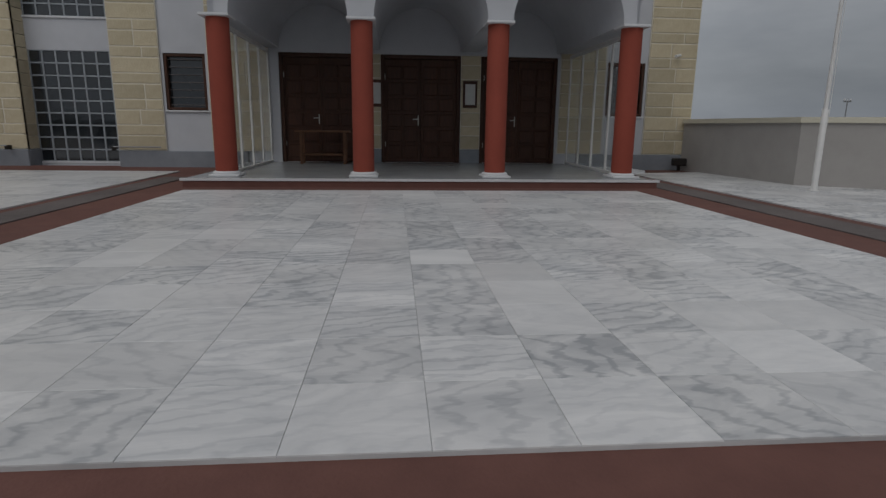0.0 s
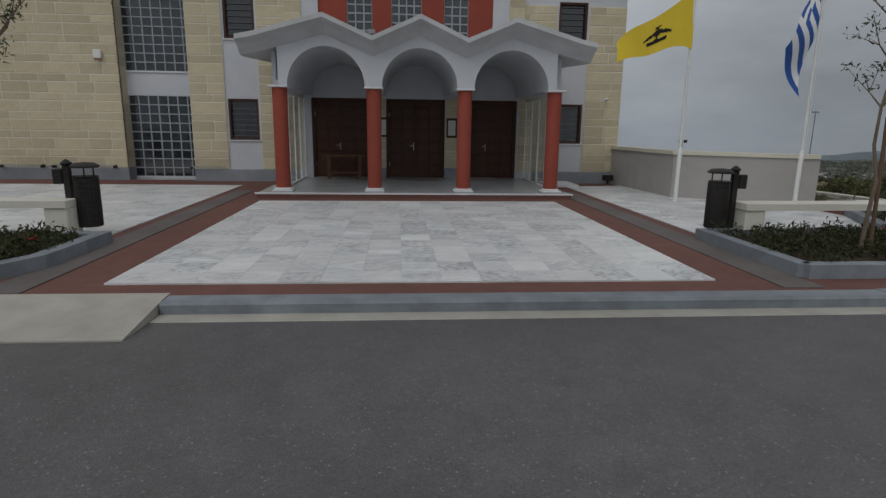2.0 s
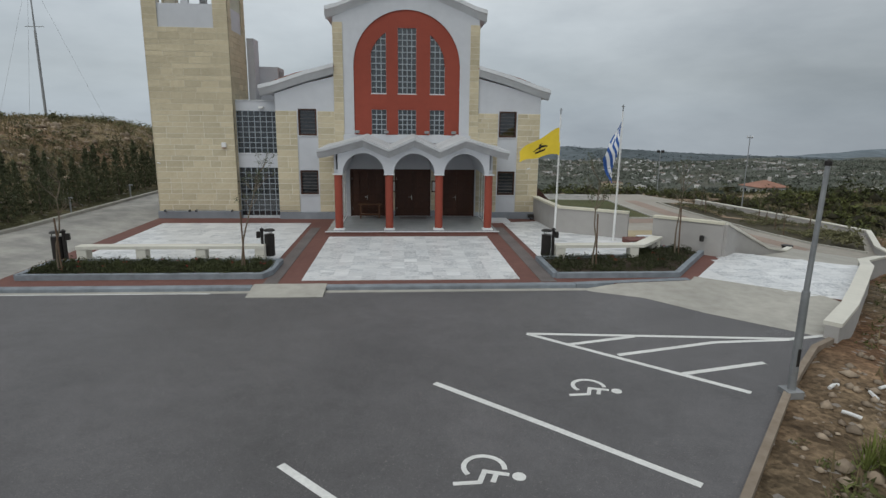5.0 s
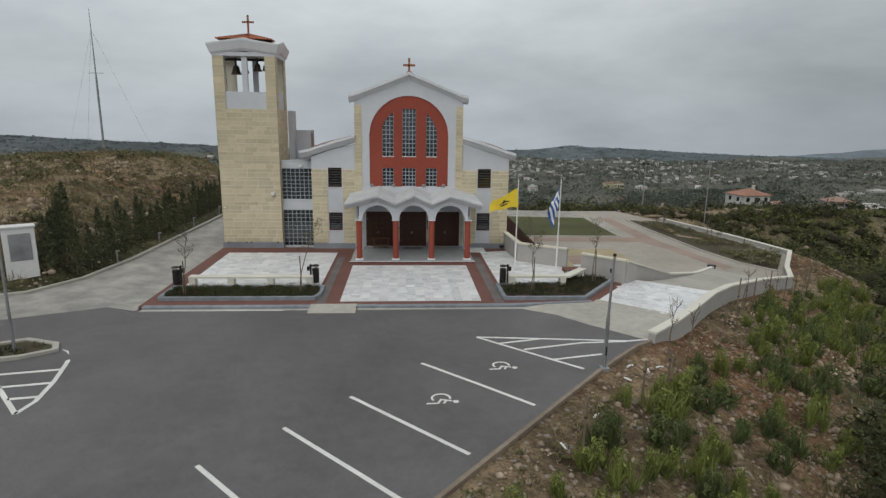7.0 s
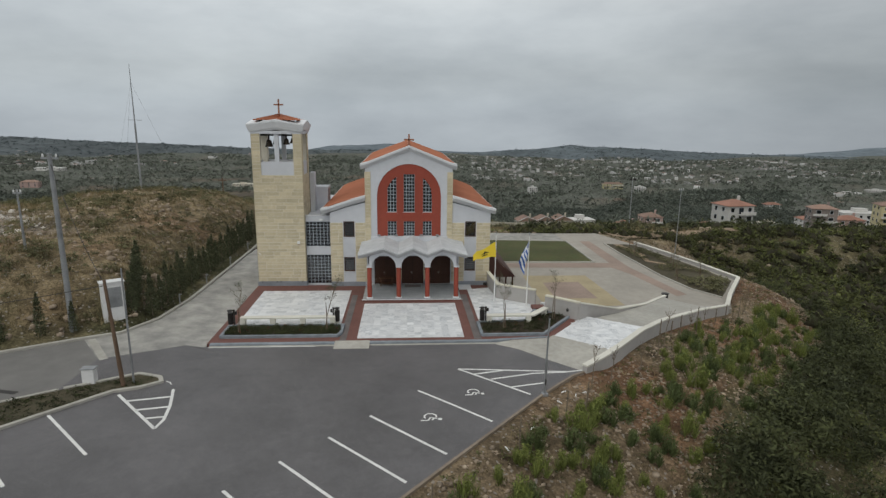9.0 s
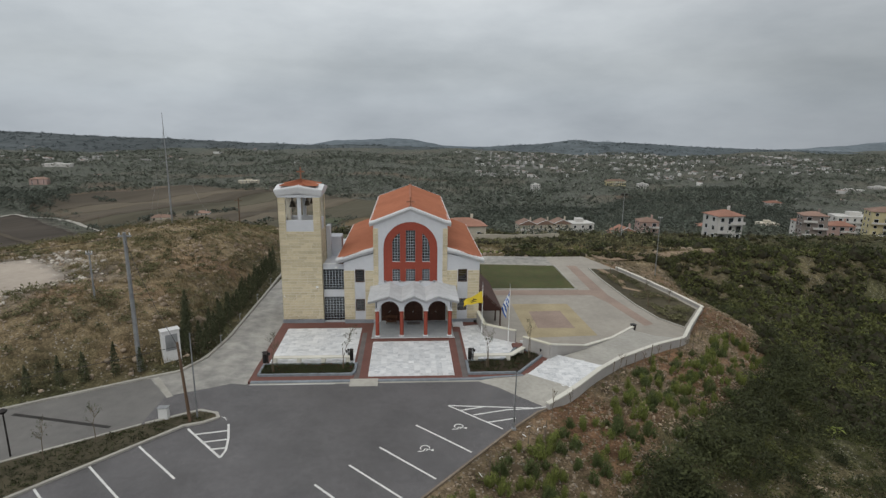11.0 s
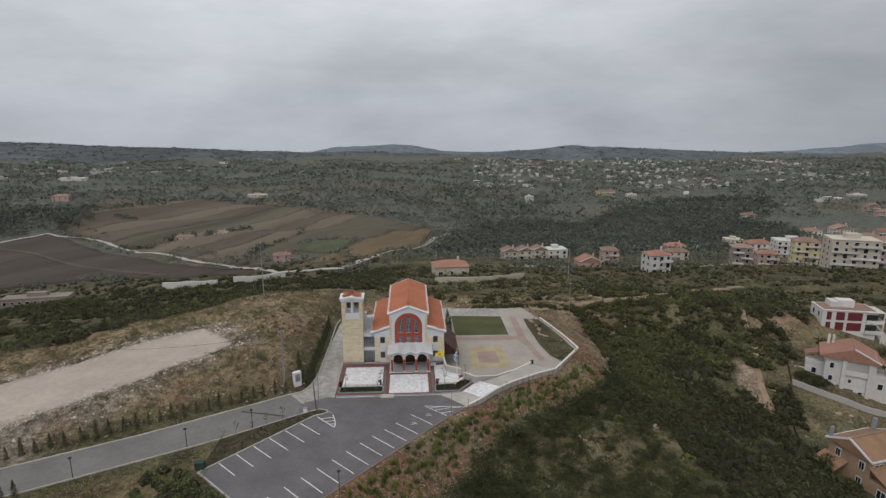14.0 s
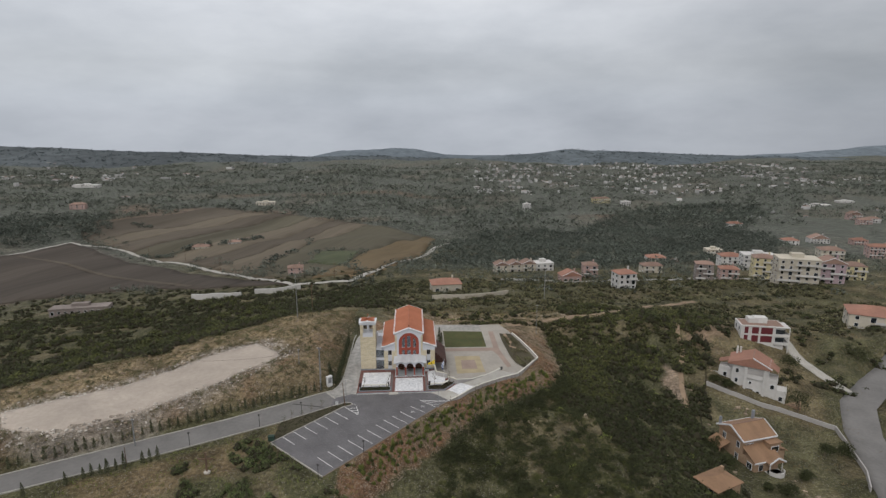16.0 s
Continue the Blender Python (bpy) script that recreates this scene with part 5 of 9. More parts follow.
s.f += [(5 * i + j, 5 * ((i + 1) % 8) + j, 5 * ((i + 1) % 8) + j + 1, 5 * i + j + 1) for i in range(8) for j in range(4)]
part("cap_cornice", C(s), M["trim_white"], tower, "white flared cornice with a low gable on each side")
for a, b in (((TX0 + 0.22, TY0 + 0.16), (TX1 - 0.22, TY0 + 0.16)), ((TX1 - 0.22, TY0 + 0.16), (TX1 - 0.22, TY1 - 0.16)), ((TX1 - 0.22, TY1 - 0.16), (TX0 + 0.22, TY1 - 0.16)), ((TX0 + 0.22, TY1 - 0.16), (TX0 + 0.22, TY0 + 0.16))):
    tiled((*a, 14.16), (*b, 14.16), (cxm, cym, 14.66), (cxm, cym, 14.66), 0.24, M["tile"], "tower_roof", tower, 0, 7)
part("cross", C(Shape().box(cxm - 0.06, cxm + 0.06, cym - 0.06, cym + 0.06, 14.5, 15.9, 0.01).box(cxm - 0.40, cxm + 0.40, cym - 0.06, cym + 0.06, 15.38, 15.50, 0.01)), M["cross_red"], tower, "pale red-brown cross")
part("plinth", C(Shape().box(TX0 - 0.06, TX1 + 0.04, TY0 - 0.09, TY1, -0.5, 0.36, 0.015)), M["plinth"], tower, "grey painted plinth")
for bx, by, bz, r in ((-11.9, 15.4, 12.3, 0.36), (-10.4, 15.2, 12.45, 0.30), (-10.0, 15.9, 12.5, 0.26), (-11.5, 16.2, 12.4, 0.3)):
    b = part("bell", C(Shape().lathe([(r, bz - r), (r * 0.93, bz - r * 0.85), (r * 0.7, bz - r * 0.3), (r * 0.58, bz + r * 0.4), (r * 0.35, bz + r * 0.65), (0.04, bz + r * 0.7)], bx, by, 18)), M["bronze"], tower, "dark bronze bell", smooth=True)
    part("yoke", C(Shape().box(bx - 0.06, bx + 0.06, by - 0.06, by + 0.06, bz + r * 0.6, 13.05, 0.01)), M["metal_dark"], b)
part("bell_beam", C(Shape().box(TX0 + 0.3, TX1 - 0.3, 15.4, 15.55, 12.85, 13.0)), M["metal_dark"], tower)


# ---- lower yard: paving bands, lawn, garden ----
def lay(name, pts, off, mat, label, category):
    return sheet(name, pts, off, mat, label, category, deep=0.0)


lay("pavement_frame", [(13.6, 18.4), (21.8, 18.9), (21.3, 30.4), (13.7, 30.5)], 0.010, M["yellow_paving"], "yellow paver frame in the lower yard", "paving")
lay("pavement_square", [(15.3, 21.4), (19.8, 21.3), (19.6, 27.6), (15.4, 27.4)], 0.016, M["brown_paving"], "brown paver square inside the yellow frame", "paving")
lay("pavement_path", [(11.2, 34.4), (25.9, 34.1), (27.1, 30.9), (28.6, 21.8), (30.0, 22.4), (28.3, 34.2), (28.3, 50.5), (26.7, 50.5), (26.5, 36.6), (11.2, 36.6)], 0.012, M["brown_paving"], "reddish paver path along the lawn", "path")
sheet("ground_lawn", [(11.3, 37.4), (24.4, 37.2), (24.4, 50.4), (11.3, 51.6)], 0.06, M["grass"], "mown green lawn with a low kerb", "lawn", deep=0.3)
s = Shape().strip([(11.1, 37.2), (24.6, 37.0), (24.6, 50.6)], 0.22, YARD - 0.3, YARD + 0.12)
setting("kerb_lawn", s, M["concrete"], "pale concrete kerb round the lawn", "kerb")
sheet("ground_garden", [(30.2, 48.4), (30.1, 42.1), (30.7, 29.9), (31.6, 24.3), (33.4, 21.4), (38.0, 27.6), (37.0, 34.4), (35.6, 41.3), (34.0, 47.8)], 0.05, M["verge_earth"], "sloping planted garden of brown earth", "garden", deep=0.3)
setting("kerb_garden", Shape().strip([(30.0, 48.7), (29.9, 42.1), (30.5, 29.9), (31.4, 24.3), (33.2, 21.0)], 0.18, YARD - 0.3, YARD + 0.14), M["concrete"], "concrete kerb of the garden", "kerb")
lay("pavement_garden_path", [(31.2, 48.0), (32.2, 48.0), (33.2, 41.0), (32.3, 37.6), (36.6, 33.2), (36.2, 32.6), (31.6, 37.2), (32.3, 41.0)], 0.07, M["dirt"], "narrow pale garden path", "path")


# parapets with cream coping
def parapet(name, line, tops, low, width, label, coping=True, cop=None):
    w = thing(name, (0, 0, 0), label, "wall", kind="structure")
    part("wall_body", Shape().strip(line, width, low, [t - 0.10 for t in tops] if coping else tops), M["wall_grey"], w)
    if coping:
        part("coping", Shape().strip(line, width + 0.1, [t - 0.10 for t in tops], tops), cop or M["coping"], w, "cream coping")


parapet("wall_terrace", [(7.0, 13.9), (7.25, 10.05), (10.0, 8.25)], [1.25, 1.25, 1.25], -4.0, 0.22, "warm grey rendered parapet with cream coping beside the flagpoles")
parapet("wall_ramp_head", [(10.35, 6.4), (12.4, 4.55)], [1.38, 1.38], -4.0, 0.22, "warm grey rendered parapet at the head of the ramp")
parapet("wall_ramp_inner", [(12.4, 4.55), (12.7, 4.8), (16.9, 8.5), (21.5, 13.6), (26.2, 19.6)], [1.38, 1.25, -0.45, -1.75, -2.85], -4.2, 0.24, "low inner ramp wall stepping down with its slope", cop=M["bench"])
def brow(x, y):
    """The even fall that the outer wall follows."""
    if y > 24:
        return YARD
    return YARD * min(1, max(0, ((x - 13.5) * 0.78 + (y - 4.0) * 0.63) / 25.0)) if x + y > 14.5 else lie(x, y)


outer = [(10.1, -4.35), (11.8, -2.8), (13.4, -1.15), (15.9, 1.45), (19.2, 5.4), (25.6, 11.6), (30.5, 15.6), (34.1, 21.2), (38.8, 27.6), (37.7, 34.4), (36.2, 41.3), (34.5, 48.0)]
parapet("wall_ramp_outer", outer, [brow(x, y) + (0.42 if x < 31 or y < 20 else 0.5) for x, y in outer], [brow(x, y) - 2.6 for x, y in outer], 0.3, "long outer retaining wall of the ramp with pale coping", cop=M["bench"])
tagged(new("white_step", Shape().box(10.5, 12.0, 8.2, 8.5, -1.2, 0.12, 0.02).mesh("white_step", M["trim_white"])), "low white rendered stair wall behind the gap", "low wall", kind="structure")
tagged(new("red_step", Shape().box(9.5, 10.5, 6.7, 7.6, -0.02, 0.22, 0.02).mesh("red_step", M["red_paving"])), "dark red rendered step in the gap", "step", kind="structure")

# lean-to roof on the church's east side
lean = thing("lean_to", (0, 0, 0), "dark brown lean-to roof on timber posts against the church", "lean-to")
part("roof_sheet", Shape().side([(7.08, 2.5), (7.08, 2.38), (10.75, -1.12), (10.75, -1.0)], 20.4, 32.0), M["brown_roof"], lean)
for y in (20.6, 24.3, 28.1, 31.8):
    part("post", Shape().box(10.45, 10.6, y - 0.07, y + 0.07, -3.7, -0.95, 0.01), M["wood"], lean)
part("front_panel", Shape().side([(7.08, -1.05), (10.62, -1.05), (7.08, 2.36)], 20.36, 20.44), M["brown_roof"], lean, "brown boarded end")
part("beam", Shape().box(10.42, 10.62, 20.4, 32.0, -1.12, -0.98, 0.01), M["wood"], lean)


# ---- markings on the asphalt ----
def stripe(name, line, width, label):
    s = Shape()
    L = []
    for (ax, ay), (bx, by) in zip(line, line[1:]):
        n = max(1, int(math.hypot(bx - ax, by - ay) / 1.2))
        L += [(ax + (bx - ax) * i / n, ay + (by - ay) * i / n) for i in range(n)]
    L.append(line[-1])
    s.strip(L, width, [lie(x, y) - 0.003 for x, y in L], [lie(x, y) + 0.007 for x, y in L])
    return tagged(new(name, s.mesh(name, M["paint"])), label, "road marking", "parking lines", kind="structure")


bays = [(0.28, -6.5), (-2.12, -9.22), (-3.87, -11.15), (-5.68, -13.0), (-7.42, -14.87), (-9.32, -16.95), (-11.15, -18.95), (-13.0, -20.95), (-14.85, -22.95), (-16.7, -24.95), (-18.5, -26.9)]
for x, y in bays:
    stripe("bay_line", [(x, y), (x + 3.5, y - 3.55)], 0.13, "white painted parking bay line")
for x, y in ((-17.5, -8.63), (-19.5, -10.7), (-21.56, -12.65), (-23.6, -14.57), (-25.65, -16.5), (-27.6, -18.5)):
    stripe("bay_line", [(x, y), (x + 3.58, y - 3.5)], 0.13, "white painted parking bay line")
for line in ([(2.72, -3.68), (6.25, -7.25)], [(2.72, -3.68), (7.25, -4.15), (9.1, -4.35), (10.1, -4.15)], [(3.55, -4.48), (5.3, -4.0)], [(4.45, -5.2), (7.05, -4.5), (9.0, -4.4)], [(5.4, -6.3), (7.45, -5.8)]):
    stripe("hatch_line", line, 0.13, "white painted hatching line")
for line in ([(-15.2, -6.6), (-11.95, -10.1)], [(-13.9, -4.9), (-13.2, -5.2), (-12.6, -6.2), (-12.1, -7.9), (-11.85, -9.3), (-11.95, -10.1)], [(-14.5, -7.35), (-12.4, -6.9)], [(-13.6, -8.3), (-12.1, -8.0)], [(-12.8, -9.15), (-11.9, -9.0)]):
    stripe("hatch_line", line, 0.15, "white painted hatching line")


def access_mark(x, y, turn):
    """The wheeled-chair sign as plain strokes: an open ring, a seat line and a dot."""
    c, sn = math.cos(turn), math.sin(turn)
    put = lambda u, v: (x + 0.62 * (u * c - v * sn), y + 0.62 * (u * sn + v * c))
    s = Shape()
    ring = [put(-0.1 + 0.48 * math.cos(a), 0.48 * math.sin(a)) for a in [math.pi * (0.55 + 1.25 * i / 14) for i in range(15)]]
    for L in (ring, [put(0.0, 0.62), put(0.05, 0.05), put(0.5, 0.05), put(0.75, -0.5)], [put(0.02, 0.33), put(0.4, 0.33)]):
        s.strip(L, 0.075, [lie(*p) - 0.003 for p in L], [lie(*p) + 0.007 for p in L])
    hx, hy = put(0.0, 0.85)
    s.lathe([(0.10, lie(hx, hy) - 0.003), (0.10, lie(hx, hy) + 0.007)], hx, hy, 12)
    tagged(new("access_sign", s.mesh("access_sign", M["paint"])), "white painted accessible-parking sign on asphalt", "road marking", "access signs", kind="structure")


access_mark(3.22, -6.85, radians(-112))
access_mark(0.8, -9.5, radians(-112))


# kerbs of the parking and roads
def kerb(name, line, label, up=0.12, width=0.22, mat=None):
    L = []
    for (ax, ay), (bx, by) in zip(line, line[1:]):
        n = max(1, int(math.hypot(bx - ax, by - ay) / 2))
        L += [(ax + (bx - ax) * i / n, ay + (by - ay) * i / n) for i in range(n)]
    L.append(line[-1])
    s = Shape().strip(L, width, [lie(x, y) - 0.5 for x, y in L], [lie(x, y) + up for x, y in L])
    setting(name, s, mat or M["concrete"], label, "kerb")


kerb("kerb_east", [(6.9, -7.35), (-7.0, -23.0), (-16.5, -33.5)], "pale concrete kerb along the parking edge", 0.07, 0.13, M["kerb_earth"])
kerb("kerb_east_return", [(6.9, -7.35), (7.9, -6.3), (9.2, -5.0), (10.0, -4.5)], "pale concrete kerb bending to the ramp wall", 0.07, 0.13, M["kerb_earth"])
kerb("kerb_south", [(-16.5, -33.5), (-29.4, -21.0)], "pale concrete kerb at the parking end")
kerb("kerb_verge", [(-29.3, -21.0), (-15.6, -6.3), (-14.4, -5.9), (-13.6, -5.2), (-13.9, -4.6), (-15.2, -4.2), (-18.3, -5.9)], "pale concrete kerb round the verge")
kerb("kerb_lane", [(-17.2, 44.0), (-17.15, 24.6), (-17.35, 9.6), (-17.9, 5.0), (-19.2, 2.3), (-21.5, 1.1), (-41.4, -10.7), (-79.0, -29.8), (-118.0, -49.0)], "pale concrete kerb below the cypress bank", 0.14, 0.25)
kerb("kerb_road_south", [(-18.5, -6.0), (-29.0, -12.6), (-50.0, -23.6), (-75.0, -35.4), (-118.0, -56.0)], "pale concrete kerb on the road's lower side", 0.1, 0.18)
L = [(-20.6, 1.3), (-18.2, -2.0)]
setting("road_joint", Shape().strip(L, 0.45, [lie(*q) - 0.05 for q in L], [lie(*q) + 0.008 for q in L]), M["concrete"], "pale concrete joint across the lane", "joint") 
stripe("road_edge", [(-13.0, 0.42), (-6.2, 0.40)], 0.07, "faded white line along the kerb")
setting("drain_grate", Shape().strip([(-28.1, -4.2), (-24.3, -5.2), (-20.5, -6.2)], 0.3, 0.1, 0.212), M["metal_dark"], "long dark drain grate across the road", "drain grate")


# ---- benches, bins, flagpoles ----
def bench(name, line, at, label):
    b = thing(name, at, label, "bench")
    part("seat", Shape().strip(line, 0.46, 0.49, 0.60), M["bench"], b)
    return b


b = bench("bench", [(0, 0), (6.6, 0)], (-11.95, 4.2, 0), "long cream concrete bench on four block legs")
for x in (0.0, 2.05, 4.15, 6.25):
    part("leg", Shape().box(x, x + 0.35, -0.2, 0.2, 0, 0.49, 0.02), M["bench"], b)
b = bench("bench", [(0, 0), (3.35, 0.05), (4.75, 1.6)], (5.5, 4.15, 0), "angled cream concrete bench on block legs behind the bed")
for x, y in ((0.02, -0.2), (2.9, -0.17), (4.35, 1.15)):
    part("leg", Shape().box(x, x + 0.35, y, y + 0.4, 0, 0.49, 0.02), M["bench"], b)


def litter_bin(x, y, turn):
    b = thing("litter_bin", (x, y, 0), "dark brown perforated steel litter bin with hood on a post", "litter bin", "litter bins")
    part("post", Shape().box(-0.05, 0.05, -0.05, 0.05, 0, 1.12, 0.01).lathe([(0.075, 1.12), (0.085, 1.15), (0.04, 1.19), (0.01, 1.21)], 0, 0, 12), M["metal_dark"], b)
    sh = Shape()
    n = 22
    for i in range(n):
        a0, a1 = 6.28319 * i / n, 6.28319 * (i + 0.86) / n
        for k in range(10):
            z0 = 0.16 + k * 0.076
            r = 0.185
            sh.poly([(0.26 + r * math.cos(a0), r * math.sin(a0), z0), (0.26 + r * math.cos(a1), r * math.sin(a1), z0), (0.26 + r * math.cos(a1), r * math.sin(a1), z0 + 0.066), (0.26 + r * math.cos(a0), r * math.sin(a0), z0 + 0.066)])
    part("basket", sh, M["metal_dark"], b, kind="stuff")
    part("liner", Shape().lathe([(0.17, 0.14), (0.18, 0.16), (0.178, 0.93), (0.19, 0.95)], 0.26, 0, 22), M["metal_dark"], b, smooth=True)
    part("hood", Shape().lathe([(0.21, 1.08), (0.21, 1.11), (0.15, 1.15), (0.02, 1.165)], 0.26, 0, 22), M["metal_dark"], b, smooth=True)
    part("ashtray", Shape().box(-0.2, -0.06, -0.06, 0.06, 0.82, 1.06, 0.015), M["metal_dark"], b)
    for a in (1.2, 5.0):
        part("hood_stay", Shape().tube([(0.26 + 0.17 * math.cos(a), 0.17 * math.sin(a), 0.93), (0.26 + 0.17 * math.cos(a), 0.17 * math.sin(a), 1.09)], 0.012, 6), M["metal_dark"], b)
    b.rotation_euler = (0, 0, turn)


litter_bin(-5.5, 4.4, 0.1)
litter_bin(5.45, 4.28, math.pi)
litter_bin(-12.35, 4.1, math.pi)


def flagpole(x, y, top, label):
    p = thing("flagpole", (x, y, 0), label, "flagpole", "flagpoles")
    part("base_tube", Shape().lathe([(0.09, 0), (0.09, 0.015), (0.052, 0.02), (0.05, 1.35), (0.036, 1.37)], 0, 0, 14), M["metal_white"], p, smooth=True)
    part("pole", Shape().tube([(0, 0, 1.36), (0, 0, top - 0.2)], [0.036, 0.024], 12), M["metal_white"], p, smooth=True)
    part("finial", Shape().box(-0.02, 0.02, -0.02, 0.02, top - 0.2, top + 0.08).box(-0.07, 0.07, -0.015, 0.015, top - 0.02, top + 0.01), M["metal_grey"], p)
    part("halyard", Shape().tube([(0.05, -0.03, 1.1), (0.045, -0.03, top - 0.3)], 0.005, 5), M["metal_white"], p)
    return p


def flag_mesh(name, point, cells, nu, nv, mat, parent):
    s = Shape()
    for i, j in cells:
        q = [point((i + a) / nu, (j + b) / nv) for a, b in ((0, 0), (1, 0), (1, 1), (0, 1))]
        s.poly(q)
    me = s.mesh(name, mat)
    bm = bmesh.new()
    bm.from_mesh(me)
    bmesh.ops.remove_doubles(bm, verts=bm.verts[:], dist=1e-4)
    bm.to_mesh(me)
    bm.free()
    me.shade_smooth()
    ob = new(name, me)
    ob.parent = parent
    return ob


P1, P2 = (6.8, 9.0), (9.2, 7.85)
flagpole(*P1, 5.72, "white steel flagpole by the grey parapet")
flagpole(*P2, 5.86, "white steel flagpole by the parapet gap")
fy = thing("flag", (*P1, 5.0), "yellow flag with a dark emblem, blowing from its pole", "flag", "flags")
yellow = lambda u, v: (-0.03 - 1.78 * u + 0.06 * math.sin(7 * u + 2 * v), -0.18 * math.sin(5.2 * u + 0.8 * v) * (0.3 + u), -1.22 * v * (1 - 0.62 * u) - 1.12 * u ** 1.25 + 0.05 * math.sin(9 * u) - 0.06)
flag_mesh("flag_cloth", yellow, [(i, j) for i in range(24) for j in range(16)], 24, 16, M["flag_yellow"], fy)
near_y = lambda u, v: tuple(np.array(yellow(u, v)) + np.array((0, -0.006, 0)))
emblem = [(i, j) for i in range(48) for j in range(32) if (lambda a, b: (abs(a) < 0.03 + 0.02 * math.cos(b * 30) and abs(b) < 0.2) or (abs(b + 0.05 - 0.9 * abs(a)) < 0.06 - 0.2 * abs(a) and abs(a) < 0.16) or (abs(b - 0.2) < 0.04 and abs(a) < 0.12))((i + 0.5) / 48 - 0.45, (j + 0.5) / 32 - 0.5)]
flag_mesh("emblem", near_y, emblem, 48, 32, M["black"], fy)
fb = thing("flag", (*P2, 5.25), "blue and white striped flag hanging limp from its pole", "flag", "flags")
def striped(u, v):
    """Hangs slack from the top of its hoist: bands fall steeply from the outer edge back to the pole."""
    top = Vector((-0.02 - 0.78 * v, 0, -1.62 * v))
    low = Vector((-0.03 - 0.24 * v, 0, -0.45 - 2.25 * v))
    p = top.lerp(low, u)
    return (p.x + 0.03 * math.sin(8 * v + 5 * u), 0.13 * math.sin(6 * v + 3.5 * u) * (0.15 + v), p.z + 0.03 * math.sin(13 * v) * u)


stripes = {0: [], 1: []}
for i in range(24):
    for j in range(27):
        k = j // 3
        white = k % 2 == 1
        if i < 9 and j < 15:
            white = abs(i - 4) < 1.5 or abs(j - 7) < 1.6
        stripes[1 if white else 0].append((i, j))
flag_mesh("blue_cloth", striped, stripes[0], 24, 27, M["flag_blue"], fb)
flag_mesh("white_cloth", striped, stripes[1], 24, 27, M["flag_white"], fb)

# ---- small things on and before the facade ----
tb = thing("side_table", (-2.0, 13.45, 0.12), "low brown wooden table with a shelf by the door", "table")
part("tabletop", Shape().box(-0.62, 0.62, -0.25, 0.25, 0.72, 0.76, 0.01), M["table_wood"], tb)
part("shelf", Shape().box(-0.5, 0.5, -0.2, 0.2, 0.2, 0.23, 0.005), M["table_wood"], tb)
for x in (-0.52, 0.46):
    for y in (-0.2, 0.14):
        part("leg", Shape().box(x, x + 0.06, y, y + 0.06, 0, 0.72, 0.005), M["table_wood"], tb)
for x in (-0.78, 1.48):
    nb = thing("notice_case", (x - 0.02, 13.88, 1.45), "dark framed notice case with a white sheet", "notice case", "notice cases")
    part("case", Shape().box(-0.17, 0.17, 0, 0.06, 0, 0.62, 0.01), M["wood"], nb)
    part("sheet", Shape().box(-0.12, 0.12, -0.006, 0.0, 0.07, 0.55), M["paper"], nb)


def wall_camera(x, y, z, side):
    c = thing("security_camera", (x, y, z), "small white security camera on the stone wall", "camera", "cameras")
    part("bracket", Shape().box(-0.02, 0.02, -0.12, 0, -0.02, 0.02, 0.005), M["metal_white"], c)
    part("body", Shape().tube([(0.06 * side, -0.05, 0.02), (-0.12 * side, -0.2, -0.02)], 0.035, 10), M["metal_white"], c, smooth=True)


wall_camera(6.55, 13.93, 2.75, 1)
wall_camera(-12.9, 14.15, 2.9, -1)
al = thing("alarm_box", (-9.55, 14.18, 3.72), "small white alarm siren box with red lens", "alarm box")
part("case", Shape().box(-0.12, 0.12, -0.09, 0, 0, 0.26, 0.02), M["metal_white"], al)
part("lens", Shape().box(-0.08, 0.08, -0.1, -0.02, -0.04, 0.0, 0.01), M["cross_red"], al)
for x0, x1 in ((-12.8, -11.5), (-11.2, -9.3)):
    r = thing("light_rail", ((x0 + x1) / 2, 14.0, 0.40), "low dark rail along the plinth", "rail", "plinth rails")
    part("bar", Shape().tube([((x0 - x1) / 2, -0.05, 0.05), ((x1 - x0) / 2, -0.05, 0.05)], 0.016, 8), M["metal_grey"], r)
    part("bracket", Shape().box((x0 - x1) / 2, (x0 - x1) / 2 + 0.04, -0.06, 0.15, -0.04, 0.06), M["metal_dark"], r)
    part("bracket", Shape().box((x1 - x0) / 2 - 0.04, (x1 - x0) / 2, -0.06, 0.15, -0.04, 0.06), M["metal_dark"], r)
r = thing("light_rail", (-6.35, 13.84, 0.40), "low dark rail along the plinth", "rail", "plinth rails")
part("bar", Shape().tube([(-0.55, -0.03, 0.05), (0.55, -0.03, 0.05)], 0.016, 8), M["metal_grey"], r)
part("bracket", Shape().box(-0.55, -0.51, -0.06, 0.1, -0.04, 0.06), M["metal_dark"], r)
for x in (-2.6, -1.1, 1.0, 2.4):
    fl = thing("floodlight", (x, 13.5, 4.48), "small grey floodlight on the porch roof", "floodlight", "porch floodlights")
    part("lamp", Shape().box(-0.12, 0.12, -0.1, 0.1, 0.06, 0.2, 0.02), M["metal_grey"], fl)
    part("foot", Shape().box(-0.03, 0.03, -0.03, 0.03, 0.0, 0.06), M["metal_dark"], fl)
tp = thing("standpipe", (11.75, 4.75, 0.0), "black wall tap with a bent pipe", "tap")
part("pipe", Shape().tube([(0.15, 0.15, 0.0), (0.15, 0.15, 0.62), (0.1, 0.1, 0.72), (-0.1, 0.0, 0.72)], 0.016, 6), M["metal_grey"], tp)
part("tap", Shape().box(-0.24, -0.08, -0.12, 0.02, 0.58, 0.82, 0.03), M["metal_dark"], tp)
